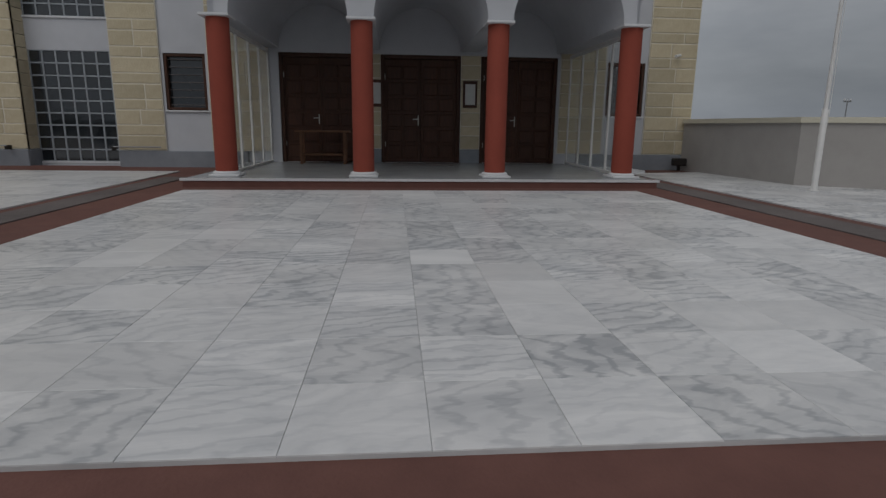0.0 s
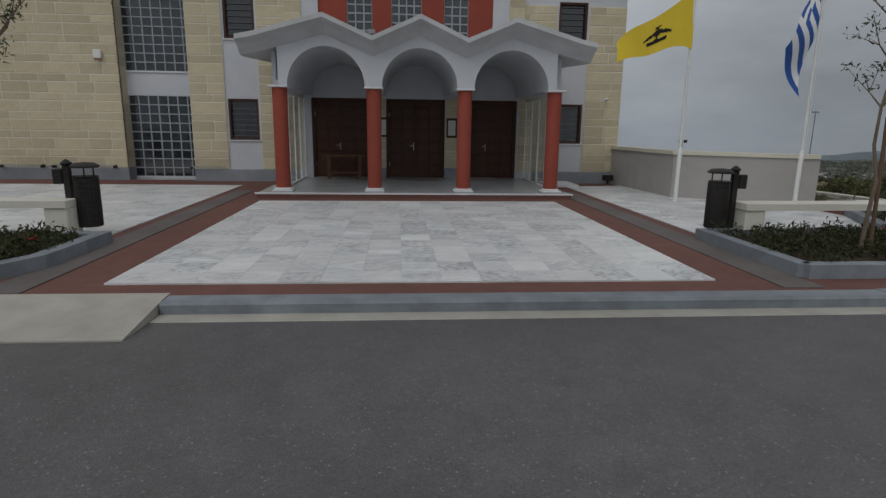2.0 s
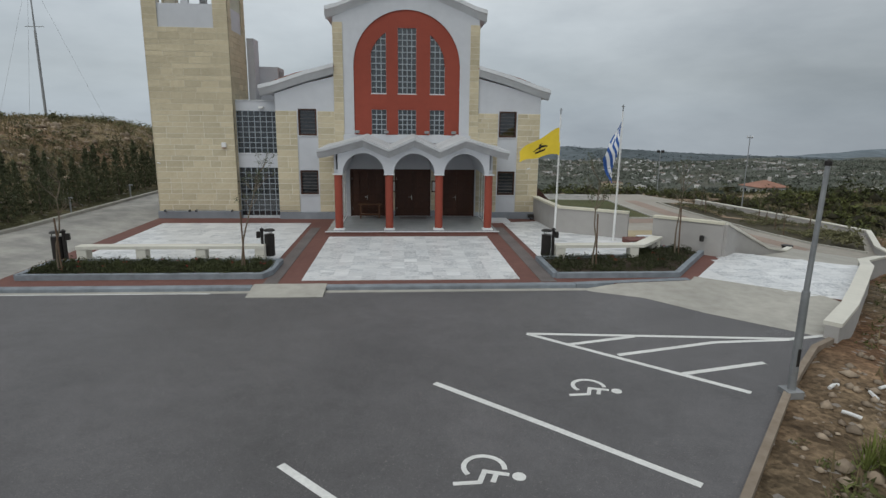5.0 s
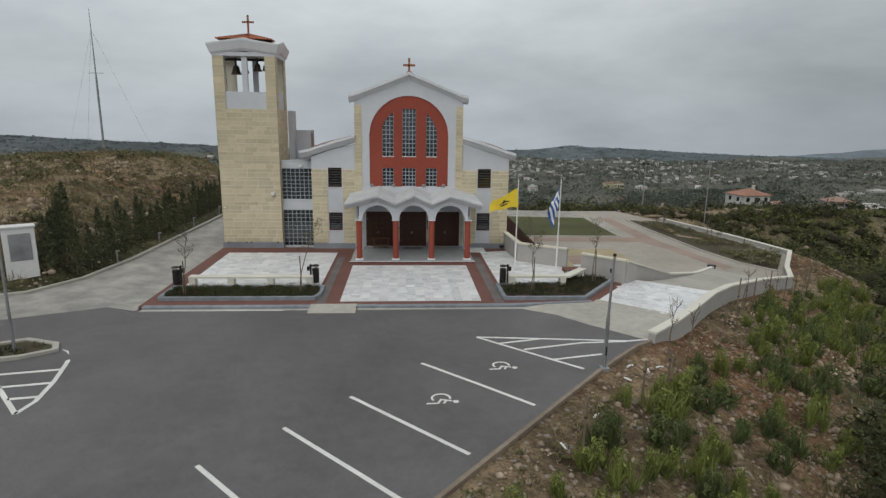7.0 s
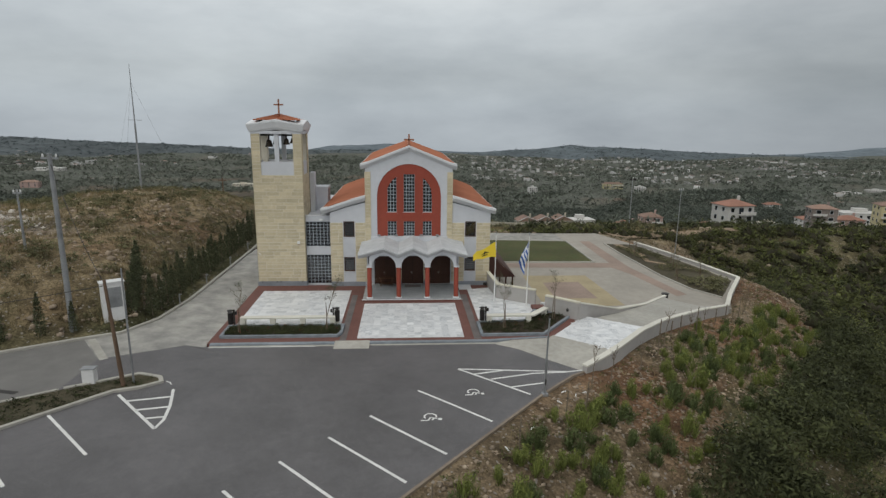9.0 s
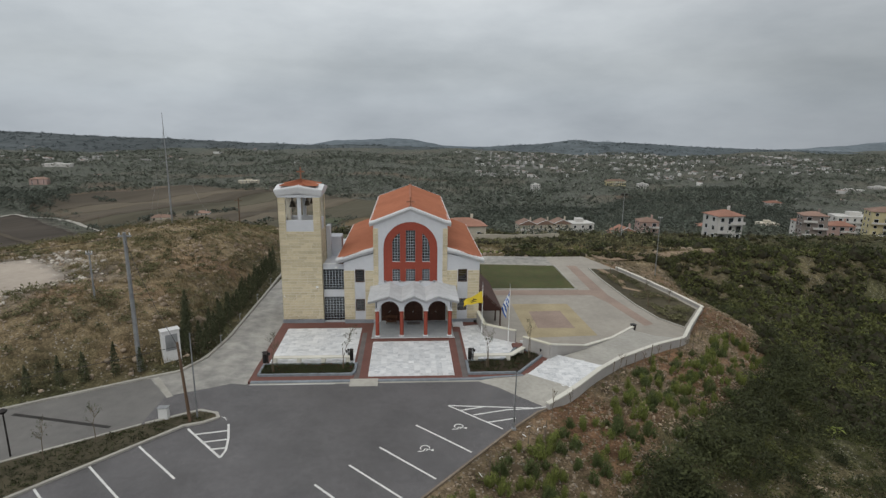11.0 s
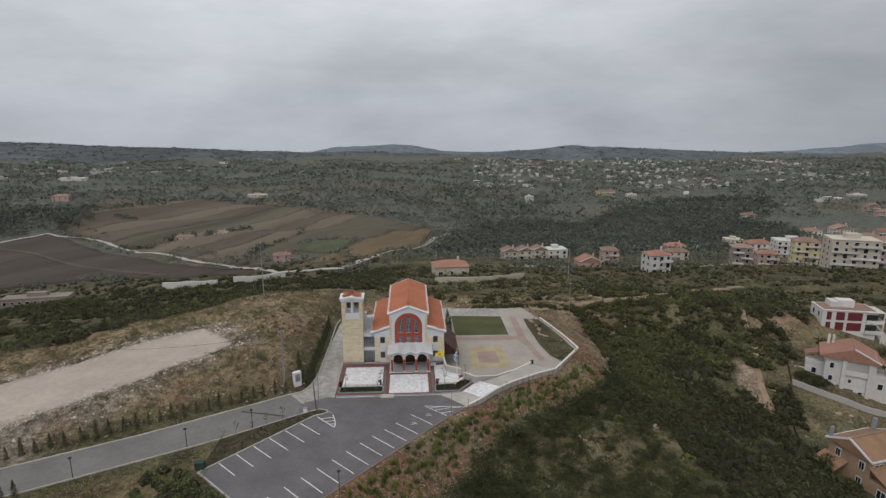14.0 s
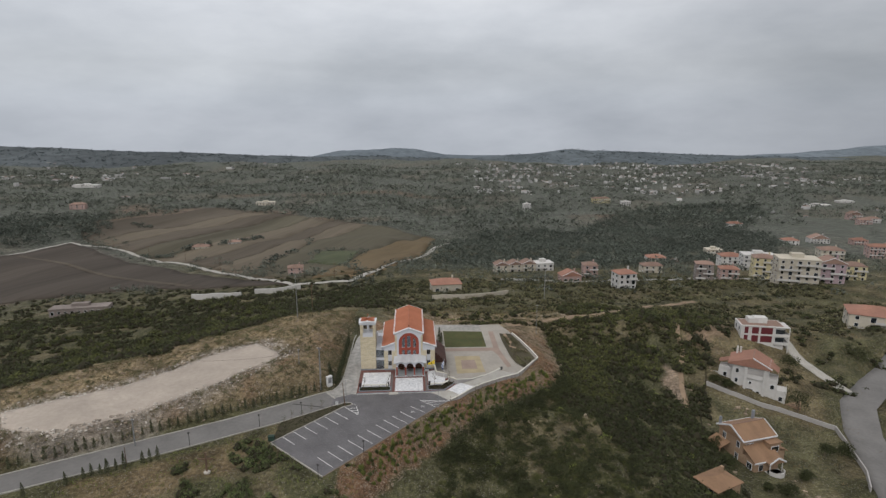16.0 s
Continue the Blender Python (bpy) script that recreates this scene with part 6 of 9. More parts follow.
gl = thing("garden_spot", (6.7, 13.6, 0.0), "small black ground floodlight by the wall", "floodlight")
part("lamp", Shape().box(-0.16, 0.16, -0.1, 0.1, 0.12, 0.3, 0.02), M["metal_dark"], gl)
part("foot", Shape().box(-0.03, 0.03, -0.03, 0.03, 0.0, 0.12), M["metal_dark"], gl)

# ---- poles, cabinets, lamps ----
def zl(x, y):
    return float(land(np.array([float(x)]), np.array([float(y)]))[0])


def ground_at(x, y):
    return lie(x, y) if outside(np.array([float(x)]), np.array([float(y)]), PAVED)[0] < 0 else zl(x, y)


def utility_pole(x, y, top, label, mat, r=0.16, arm=0.0, lean=0.0):
    z = ground_at(x, y) - 0.1
    p = thing("utility_pole", (x, y, z), label, "utility pole", "utility poles")
    part("shaft", Shape().tube([(0, 0, 0), (lean, 0, top - z)], [r, r * 0.62], 10), mat, p, smooth=True)
    if arm:
        part("crossarm", Shape().box(lean - arm, lean + arm, -0.06, 0.06, top - z - 0.35, top - z - 0.22), M["metal_grey"], p)
        for k in (-0.8, 0.0, 0.8):
            part("insulator", Shape().lathe([(0.05, top - z - 0.22), (0.07, top - z - 0.12), (0.03, top - z - 0.02)], lean + arm * k, 0, 8), M["box_white"], p)
    return p


utility_pole(-22.2, 2.2, 12.0, "tall weathered concrete utility pole on the bank", M["metal_grey"], 0.2, 0.5)
utility_pole(-15.35, -5.7, 6.1, "leaning reddish timber pole on the verge tip", M["stake"], 0.12, 0, -0.35)
utility_pole(-15.0, -5.3, 6.6, "thin galvanised lamp pole on the verge tip", M["metal_grey"], 0.06)
utility_pole(-28.7, 8.8, 9.0, "thin timber utility pole in dry grass", M["metal_grey"], 0.1, 0.3)
utility_pole(-57.5, -20.6, 6.5, "concrete utility pole by the road", M["metal_grey"], 0.15, 0.4)
utility_pole(-56.4, -26.8, 3.8, "short timber pole beside the road", M["stake"], 0.1)
utility_pole(44.2, 54.4, 4.2, "tall slim street lamp beyond the garden", M["metal_grey"], 0.08, 0.4)
for x, y, h in ((-36, 45, 21.0),):
    mz = zl(x, y)
    mast = thing("radio_mast", (x, y, mz), "slim grey guyed radio mast on the hill", "mast")
    part("lower_tube", Shape().tube([(0, 0, -0.2), (0, 0, 9)], [0.13, 0.11], 8), M["metal_grey"], mast)
    part("upper_tube", Shape().tube([(0, 0, 9), (0, 0, h - mz)], [0.08, 0.03], 8), M["metal_grey"], mast)
    part("aerial", Shape().tube([(-0.9, 0, 9.4), (0.9, 0, 9.4)], 0.03, 6), M["metal_grey"], mast)
    for a in range(3):
        gx0, gy0 = 5.5 * math.cos(a * 2.1 + 0.3), 5.5 * math.sin(a * 2.1 + 0.3)
        part("guy_wire", Shape().tube([(gx0, gy0, zl(x + gx0, y + gy0) - mz), (0, 0, 14.2)], 0.012, 4), M["metal_grey"], mast)


def cable(a, b, sag, label):
    pts = [(a[0] + (b[0] - a[0]) * i / 14, a[1] + (b[1] - a[1]) * i / 14, a[2] + (b[2] - a[2]) * i / 14 - sag * 4 * (i / 14) * (1 - i / 14)) for i in range(15)]
    tagged(new("overhead_cable", Shape().tube(pts, 0.018, 5).mesh("overhead_cable", M["metal_dark"])), label, "cable", "overhead cables")


cable((-22.2, 2.2, 11.7), (-60, -2.0, 11.5), 1.5, "black overhead cable from the concrete pole")
cable((-22.2, 2.2, 11.4), (-15.7, -5.7, 5.9), 0.6, "black overhead cable to the timber pole")
cable((-15.7, -5.7, 5.8), (-57.5, -20.6, 6.2), 1.3, "black overhead cable along the road")
cable((-57.5, -20.6, 6.2), (-110, -44, 7.0), 1.3, "black overhead cable along the road")

cab = thing("meter_cabinet", (-20.3, 3.9, 0.7), "large white rendered meter cabinet with a grey door", "cabinet")
part("body", Shape().box(-0.7, 0.7, -0.35, 0.35, -0.8, 2.6, 0.03), M["box_white"], cab)
part("roof_slab", Shape().box(-0.76, 0.76, -0.41, 0.41, 2.6, 2.7, 0.02), M["box_white"], cab)
part("cabinet_door", Shape().box(-0.45, 0.5, -0.38, -0.35, 0.9, 2.3, 0.01), M["metal_grey"], cab, "grey louvred metal door")
cab.rotation_euler = (0, 0, 0.6)
ub = thing("feeder_pillar", (-17.3, -5.2, 0.12), "small pale grey electrical feeder pillar on the verge", "cabinet")
part("body", Shape().box(-0.32, 0.32, -0.2, 0.2, 0.08, 0.95, 0.02), M["box_white"], ub)
part("plinth", Shape().box(-0.38, 0.38, -0.25, 0.25, -0.1, 0.08, 0.01), M["concrete"], ub)
part("lid", Shape().box(-0.36, 0.36, -0.24, 0.24, 0.95, 1.0, 0.01), M["metal_grey"], ub)


def post_lamp(x, y, h=2.9):
    z = ground_at(x, y)
    l = thing("post_lamp", (x, y, z), "dark mushroom-topped post lamp beside the road", "street lamp", "post lamps")
    part("post", Shape().tube([(0, 0, -0.1), (0, 0, h)], [0.055, 0.045], 8), M["metal_dark"], l)
    part("lantern", Shape().lathe([(0.10, h), (0.24, h + 0.12), (0.26, h + 0.2), (0.14, h + 0.3), (0.02, h + 0.34)], 0, 0, 14), M["metal_dark"], l, smooth=True)


for x, y in ((-24.9, -9.4), (-33.2, -14.6), (-9.2, -26.2), (-17.2, -34.0), (-46.0, -21.3)):
    post_lamp(x, y)
tall = thing("street_lamp", (7.0, -7.3, 0.15), "slim galvanised street lamp post without its head at the kerb", "street lamp")
part("post", Shape().tube([(0, 0, -0.3), (0, 0, 1.95)], [0.075, 0.07], 12), M["metal_grey"], tall, smooth=True)
part("upper_post", Shape().tube([(0, 0, 1.95), (0.05, 0, 4.3)], [0.05, 0.042], 12), M["metal_grey"], tall, smooth=True)
part("cap", Shape().lathe([(0.062, 4.22), (0.062, 4.3), (0.01, 4.33)], 0.05, 0, 10), M["metal_dark"], tall)
part("base_plate", Shape().box(-0.16, 0.16, -0.16, 0.16, -0.3, 0.03, 0.01), M["metal_grey"], tall)
part("door", Shape().box(-0.03, 0.03, -0.078, -0.07, 0.5, 0.85, 0.004), M["metal_dark"], tall, "small dark service door")
pl = thing("flood_mast", (62, 118, zl(62, 118)), "tall slim mast with twin floodlights", "lamp mast")
for x, y in ((-17.0, 8.2), (-16.9, 14.0), (-16.8, 20.5), (-16.8, 27.0)):
    bl = thing("bollard_light", (x - 0.6, y, 0.25), "small pale bollard light at the foot of the bank", "bollard light", "bollard lights")
    part("post", Shape().box(-0.035, 0.035, -0.035, 0.035, -0.2, 0.78, 0.01), M["metal_grey"], bl)
    part("head", Shape().box(-0.05, 0.16, -0.05, 0.05, 0.78, 0.86, 0.01), M["metal_grey"], bl)
part("post", Shape().tube([(0, 0, -0.5), (0, 0, 14)], [0.16, 0.09], 8), M["metal_grey"], pl)
part("lamp", Shape().box(-0.9, -0.2, -0.2, 0.2, 13.8, 14.4, 0.05), M["metal_dark"], pl)
part("lamp", Shape().box(0.2, 0.9, -0.2, 0.2, 13.8, 14.4, 0.05), M["metal_dark"], pl)
du = thing("dumpster", (-29.3, -20.2, 0.15), "dark green wheeled waste container on the parking corner", "waste container")
part("tub", Shape().prism([(-0.6, -0.45), (0.6, -0.45), (0.6, 0.45), (-0.6, 0.45)], 0.2, 1.15), M["dumpster"], du)
part("lid", Shape().across([(-0.5, 1.15), (0.5, 1.15), (0.5, 1.25), (0.0, 1.42), (-0.5, 1.25)], -0.65, 0.65), M["dumpster"], du)
for x in (-0.45, 0.45):
    part("wheel", Shape().across([(0.35 + 0.1 * math.cos(a * 0.785), 0.1 + 0.1 * math.sin(a * 0.785)) for a in range(8)], x - 0.04, x + 0.04), M["metal_dark"], du)
wb = thing("yard_bin", (26.6, 20.4, YARD + 0.2), "small black bin at the end of the ramp wall", "bin")
part("tub", Shape().lathe([(0.28, -0.1), (0.34, 0.5), (0.36, 0.52)], 0, 0, 14), M["metal_dark"], wb)
part("rim", Shape().lathe([(0.38, 0.52), (0.38, 0.58), (0.2, 0.6)], 0, 0, 14), M["metal_dark"], wb)
xz = zl(-39.4, -30.3)
wc = thing("timber_cross", (-39.4, -30.3, xz), "tall brown timber cross on a pale stone base", "cross")
part("upright", Shape().box(-0.14, 0.14, -0.14, 0.14, 0, 4.4, 0.02), M["stake"], wc)
part("arm", Shape().box(-1.5, 1.5, -0.12, 0.12, 2.9, 3.15, 0.02), M["stake"], wc)
part("stone_base", Shape().lathe([(0.7, -0.2), (0.6, 0.2), (0.3, 0.35)], 0, 0, 9), M["gravel"], wc)


# ---- plants ----
rs = np.random.RandomState(11)


def leaf_cloud(c, r, per, size, low=-0.15, flat=0.35, shell=0.55, slim=0.6):
    """Leaves as small triangles in clumps: centres c, half sizes r, per leaves to a clump."""
    n = len(c)
    d = rs.normal(size=(n, per, 3))
    d /= np.linalg.norm(d, axis=2, keepdims=True)
    d[..., 2] = np.where(d[..., 2] < low, -d[..., 2] * 0.6, d[..., 2])
    k = shell + (1 - shell) * rs.rand(n, per, 1) ** 0.6
    lump = 1 + 0.3 * np.sin(d[..., :1] * 4 + rs.rand(n, 1, 1) * 6) * np.cos(d[..., 1:2] * 5 + rs.rand(n, 1, 1) * 6)
    p = (c[:, None] + d * k * lump * r[:, None]).reshape(-1, 3)
    sz = np.broadcast_to(np.asarray(size, float).reshape(-1, 1), (n, per)).reshape(-1, 1) * rs.uniform(0.6, 1.4, (n * per, 1))
    a, b = rs.normal(size=(2, n * per, 3))
    a[:, 2] *= flat + 0.4
    b[:, 2] *= flat + 0.4
    a /= np.linalg.norm(a, axis=1, keepdims=True)
    b /= np.linalg.norm(b, axis=1, keepdims=True)
    b *= slim
    v = np.stack([p - a * sz * 0.6 - b * sz * 0.3, p + a * sz * 0.8 - b * sz * 0.2, p + b * sz * 0.6], 1).reshape(-1, 3)
    return v, np.arange(len(v)).reshape(-1, 3)


ICO = np.array([(0, 0, 1), (0.89, 0, 0.45), (0.28, 0.85, 0.45), (-0.72, 0.53, 0.45), (-0.72, -0.53, 0.45), (0.28, -0.85, 0.45), (0.72, 0.53, -0.45), (-0.28, 0.85, -0.45), (-0.89, 0, -0.45), (-0.28, -0.85, -0.45), (0.72, -0.53, -0.45), (0, 0, -1)])
ICF = np.array([(0, 1, 2), (0, 2, 3), (0, 3, 4), (0, 4, 5), (0, 5, 1), (1, 6, 2), (2, 7, 3), (3, 8, 4), (4, 9, 5), (5, 10, 1), (6, 7, 2), (7, 8, 3), (8, 9, 4), (9, 10, 5), (10, 6, 1), (11, 7, 6), (11, 8, 7), (11, 9, 8), (11, 10, 9), (11, 6, 10)])

OCT = np.array([(1, 0, 0), (0, 1, 0), (-1, 0, 0), (0, -1, 0), (0, 0, 1), (0, 0, -1)], float)
OCF = np.array([(0, 1, 4), (1, 2, 4), (2, 3, 4), (3, 0, 4), (1, 0, 5), (2, 1, 5), (3, 2, 5), (0, 3, 5)])


def stuff(name, v, t, mat, label, category):
    return tagged(new(name, array_mesh(name, v, t, mat)), label, category, kind="stuff")


def scatter(n, x0, x1, y0, y1, keep):
    x, y = rs.uniform(x0, x1, n), rs.uniform(y0, y1, n)
    m = keep(x, y)
    return x[m], y[m]


def clumps(name, x, y, size, per, mat, label, category, tall=0.75, leaf=0.34, sink=0.1, heart=True):
    s = size * rs.uniform(0.55, 1.45, len(x))
    c = np.stack([x, y, land(x, y) + s * tall * 0.25 - sink], -1)
    r = np.stack([s, s * rs.uniform(0.8, 1.2, len(x)), s * tall * rs.uniform(0.75, 1.25, len(x))], -1)
    # each bush is several lobes of unlike size
    lobes = 4 if per >= 24 else 1
    if lobes > 1:
        off = rs.uniform(-0.62, 0.62, (len(x), lobes, 3)) * (1, 1, 0.55) + (0, 0, 0.1)
        c4 = (c[:, None] + off * r[:, None]).reshape(-1, 3)
        r4 = (r[:, None] * rs.uniform(0.35, 0.78, (len(x), lobes, 1))).reshape(-1, 3)
        v, t = leaf_cloud(c4, r4, per // lobes, np.repeat(s * leaf, lobes), shell=0.5 if heart else 0.15)
    else:
        v, t = leaf_cloud(c, r, per, s * leaf)
    # filler body inside the leaves: twig brown, darkened to give the shade within
    if size < 0.5 or not heart:
        return stuff(name, v, t, mat, label, category)
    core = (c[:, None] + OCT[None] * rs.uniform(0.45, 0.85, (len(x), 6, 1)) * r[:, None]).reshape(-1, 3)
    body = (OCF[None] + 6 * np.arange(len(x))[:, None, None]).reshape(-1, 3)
    stuff("twigs", core, body, M["twigs"], "filler hearts of the bushes, twig brown darkened as inner shade", "twigs")
    return stuff(name, v, t, mat, label, category)


dist = lambda x, y: outside(x, y, PAVED)
patch = lambda x, y, size, seed: waves(x, y, size, seed)
bankd = lambda x, y: np.minimum(-17.3 - x, 0.88 * (y - (2.3 + (x + 18.8) * 0.535)))
nwd = lambda x, y: -(x + 43.8) * 0.61 + (y - 25) * 0.79
PATHWAY = [(34, 58), (50, 62.5), (71, 70.5), (107, 104.3), (139.7, 129.5)]
off_path = lambda x, y: abs(y - np.interp(x, [p[0] for p in PATHWAY], [p[1] for p in PATHWAY])) > 4.0
gard = [(74, -24), (92, 24), (104, 58), (150, 95), (215, 95), (215, -60), (74, -60)]

# evergreen scrub east of the slope
SCARS = ([(83.6, 41.5), (88.4, 38), (86, 27), (84, 22), (81, 31)],)
bare = lambda x, y: outside(x, y, SCARS[0])
edge = lambda x, y: np.minimum(outside(x, y, FOOT) - 1.0 - 0.8 * patch(x, y, 7, 80), bare(x, y) - 0.5)
x, y = scatter(5200, 6, 62, -48, 62, lambda x, y: (edge(x, y) > 0) & (patch(x, y, 13, 81) > -0.95) & (y < 58 + 0.1 * x))
near = np.hypot(x - 5, y + 22) < 48
big = rs.rand(len(x)) < 0.3
clumps("scrub", x[near & big], y[near & big], 1.5, 420, M["scrub"], "large dark evergreen bushes on the slope", "scrub", leaf=0.115, tall=0.85, heart=False)
clumps("scrub", x[near & ~big], y[near & ~big], 0.95, 150, M["maquis"], "dense dark evergreen scrub on the slope", "scrub", leaf=0.15, heart=False)
fx, fy = scatter(2600, 8, 50, -30, 50, lambda x, y: (outside(x, y, FOOT) > 1.0) & (outside(x, y, FOOT) < 5.5) & (rs.rand(len(x)) < 0.45) & (patch(x, y, 9, 182) > -0.6))
clumps("scrub", fx, fy, 1.75, 460, M["scrub"], "tall dark lentisk bushes along the foot of the slope", "scrub", leaf=0.105, tall=1.15, heart=False)
high = y > 16 + 8 * patch(x, y, 22, 180)
clumps("scrub", x[~near & ~high], y[~near & ~high], 1.35, 90, M["scrub"], "dense dark evergreen scrub on the slope", "scrub", leaf=0.24)
clumps("scrub", x[~near & high], y[~near & high], 1.3, 90, M["maquis"], "dense olive-green scrub on the slope", "scrub", leaf=0.22)
x, y = scatter(5200, 60, 122, -48, 92, lambda x, y: (outside(x, y, gard) > 0) & (patch(x, y, 15, 82) > -0.7) & (bare(x, y) > 0.6) & off_path(x, y))
high = y > 34 + 10 * patch(x, y, 22, 180)
clumps("scrub", x[~high], y[~high], 1.45, 50, M["scrub"], "dark evergreen scrub down to the ravine", "scrub", leaf=0.34)
clumps("scrub", x[high], y[high], 1.4, 50, M["maquis"], "olive-green scrub above the ravine", "scrub", leaf=0.3)
x, y = scatter(700, 8, 110, -46, 90, lambda x, y: (edge(x, y) > 1) & (outside(x, y, gard) > 0) & (patch(x, y, 11, 83) > 0.35))
clumps("broom", x, y, 0.95, 80, M["scrub_bright"], "bright green broom among the scrub", "broom", leaf=0.3)
x, y = scatter(420, 60, 120, -46, 90, lambda x, y: (outside(x, y, gard) > -3) & (patch(x, y, 21, 84) > 0.1))
clumps("thicket", x, y, 2.2, 150, M["scrub"], "dark thicket of wild olive in the ravine", "thicket", tall=0.9, leaf=0.2)
# scrub north of the yard and beyond
x, y = scatter(5200, -10, 230, 62, 235, lambda x, y: (patch(x, y, 24, 85) > -0.35) & (y > 66 + 0.1 * patch(x, y, 9, 3)) & off_path(x, y))
clumps("scrub", x, y, 1.4, 34, M["heath"], "olive-brown heath behind the church", "heath", leaf=0.45)
x, y = scatter(1500, -10, 230, 62, 235, lambda x, y: (patch(x, y, 30, 185) > 0.15) & (y > 66) & off_path(x, y))
clumps("scrub", x, y, 1.8, 60, M["scrub"], "dark scrub patches behind the church", "scrub", leaf=0.34)
# scrub and wild olives on the north-west slope
x, y = scatter(7600, -260, -8, -10, 230, lambda x, y: (nwd(x, y) > 16 + 5 * patch(x, y, 30, 86)) & (patch(x, y, 26, 87) > -0.5))
clumps("scrub", x, y, 1.9, 42, M["scrub"], "green scrub on the far side of the hill", "scrub", leaf=0.3)
x, y = scatter(900, -260, -60, 0, 230, lambda x, y: (nwd(x, y) > 45) & (patch(x, y, 40, 88) > 0.0))
clumps("wild_olive", x, y, 3.0, 150, M["maquis"], "rounded wild olive bushes on the hillside", "thicket", tall=0.85, leaf=0.2)

x, y = scatter(1500, -340, -20, 175, 305, lambda x, y: (outside(x, y, DARK_FIELD) > 3) & (patch(x, y, 34, 188) > -0.45))
clumps("scrub", x, y, 2.1, 40, M["scrub"], "dark scrub between the hill and the ploughed field", "scrub", leaf=0.3)
x, y = scatter(700, -150, -45, -5, 120, lambda x, y: (nwd(x, y) > 19) & (nwd(x, y) < 70) & (patch(x, y, 28, 189) > -0.1))
clumps("wild_olive", x, y, 2.5, 200, M["maquis"], "rounded wild olive bushes behind the gravel lot", "thicket", tall=0.85, leaf=0.13)
x, y = scatter(900, -46, -10, -48, -20, lambda x, y: (outside(x, y, PAVED) > 0.8) & (bankd(x, y) < -6) & (patch(x, y, 9, 190) + 0.9 * smooth(9, 2, abs(x + 31) + abs(y + 26) * 0.6) > 0.45))
clumps("scrub", x, y, 1.0, 110, M["broom_dark"], "green broom and brambles beside the parking corner", "scrub", tall=1.1, leaf=0.2)

# dry grass and low shrubs on the hill and banks
def tufts(name, x, y, h, per, mat, label):
    n = len(x)
    hh = h * rs.uniform(0.5, 1.4, (n, per))
    px = x[:, None] + rs.normal(size=(n, per)) * h * 0.55
    py = y[:, None] + rs.normal(size=(n, per)) * h * 0.55
    pz = np.broadcast_to(land(x, y)[:, None], (n, per)) - 0.06
    a = rs.uniform(0, 6.283, (n, per))
    w = h * 0.08
    lx, ly = rs.normal(size=(2, n, per)) * h * 0.28
    v = np.stack([np.stack([px - w * np.cos(a), py - w * np.sin(a), pz], -1), np.stack([px + w * np.cos(a), py + w * np.sin(a), pz], -1), np.stack([px + lx, py + ly, pz + hh], -1)], 2).reshape(-1, 3)
    stuff(name, v, np.arange(len(v)).reshape(-1, 3), mat, label, "grass")


clear = lambda x, y: outside(x, y, GRAVEL) > 0.5
x, y = scatter(11000, -100, -17, -34, 72, lambda x, y: (bankd(x, y) > 1.6) & (nwd(x, y) < 20) & clear(x, y) & (patch(x, y, 7, 90) > -0.6))
tufts("dry_grass", x, y, 0.42, 14, M["dry"], "tall dry grass on the stony hill")
x, y = scatter(5200, -100, -17, -34, 72, lambda x, y: (bankd(x, y) > 1.8) & (nwd(x, y) < 22) & clear(x, y) & (patch(x, y, 9, 91) > -0.4))
clumps("heath", x, y, 0.75, 84, M["heath"], "low grey-green heath shrubs on the bank", "shrubs", leaf=0.19, heart=False)
x, y = scatter(3400, -10, 70, 56, 92, lambda x, y: (dist(x, y) > 0.6) & (patch(x, y, 8, 92) > -0.3))
tufts("dry_grass", x, y, 0.55, 9, M["dry"], "dry grass strip behind the yard")
x, y = scatter(2600, -76, -10, -48, -8, lambda x, y: (dist(x, y) > 0.5) & (bankd(x, y) < -3) & (patch(x, y, 6, 93) > -0.1))
tufts("rough_grass", x, y, 0.4, 10, M["scrub_bright"], "rough green weeds on open ground")
x, y = scatter(2200, 96, 210, -46, 100, lambda x, y: (patch(x, y, 12, 94) > -0.2))
tufts("dry_grass", x, y, 0.7, 8, M["dry"], "dry grass between the houses")
x, y = scatter(700, 110, 230, 20, 110, lambda x, y: (patch(x, y, 18, 95) > 0.3))
clumps("scrub", x, y, 1.6, 45, M["scrub"], "green scrub between the houses", "scrub", leaf=0.4)

x, y = scatter(9000, -16, 56, -46, 52, lambda x, y: (dist(x, y) > 0.8) & (outside(x, y, FOOT) < 0.5) & (x > -14) & (patch(x, y, 6, 103) > 0.0))
tufts("slope_grass", x, y, 0.34, 10, M["dry"], "dry grass between stones on the slope")
x, y = scatter(15000, -16, 56, -46, 57, lambda x, y: (dist(x, y) > 0.35) & (outside(x, y, FOOT) < 0.5) & (x > -14) & (patch(x, y, 5, 104) > -0.25))
clumps("slope_weeds", x, y, 0.24, 24, M["maquis"], "low green weeds between stones on the slope", "weeds", leaf=0.36, sink=0.02)

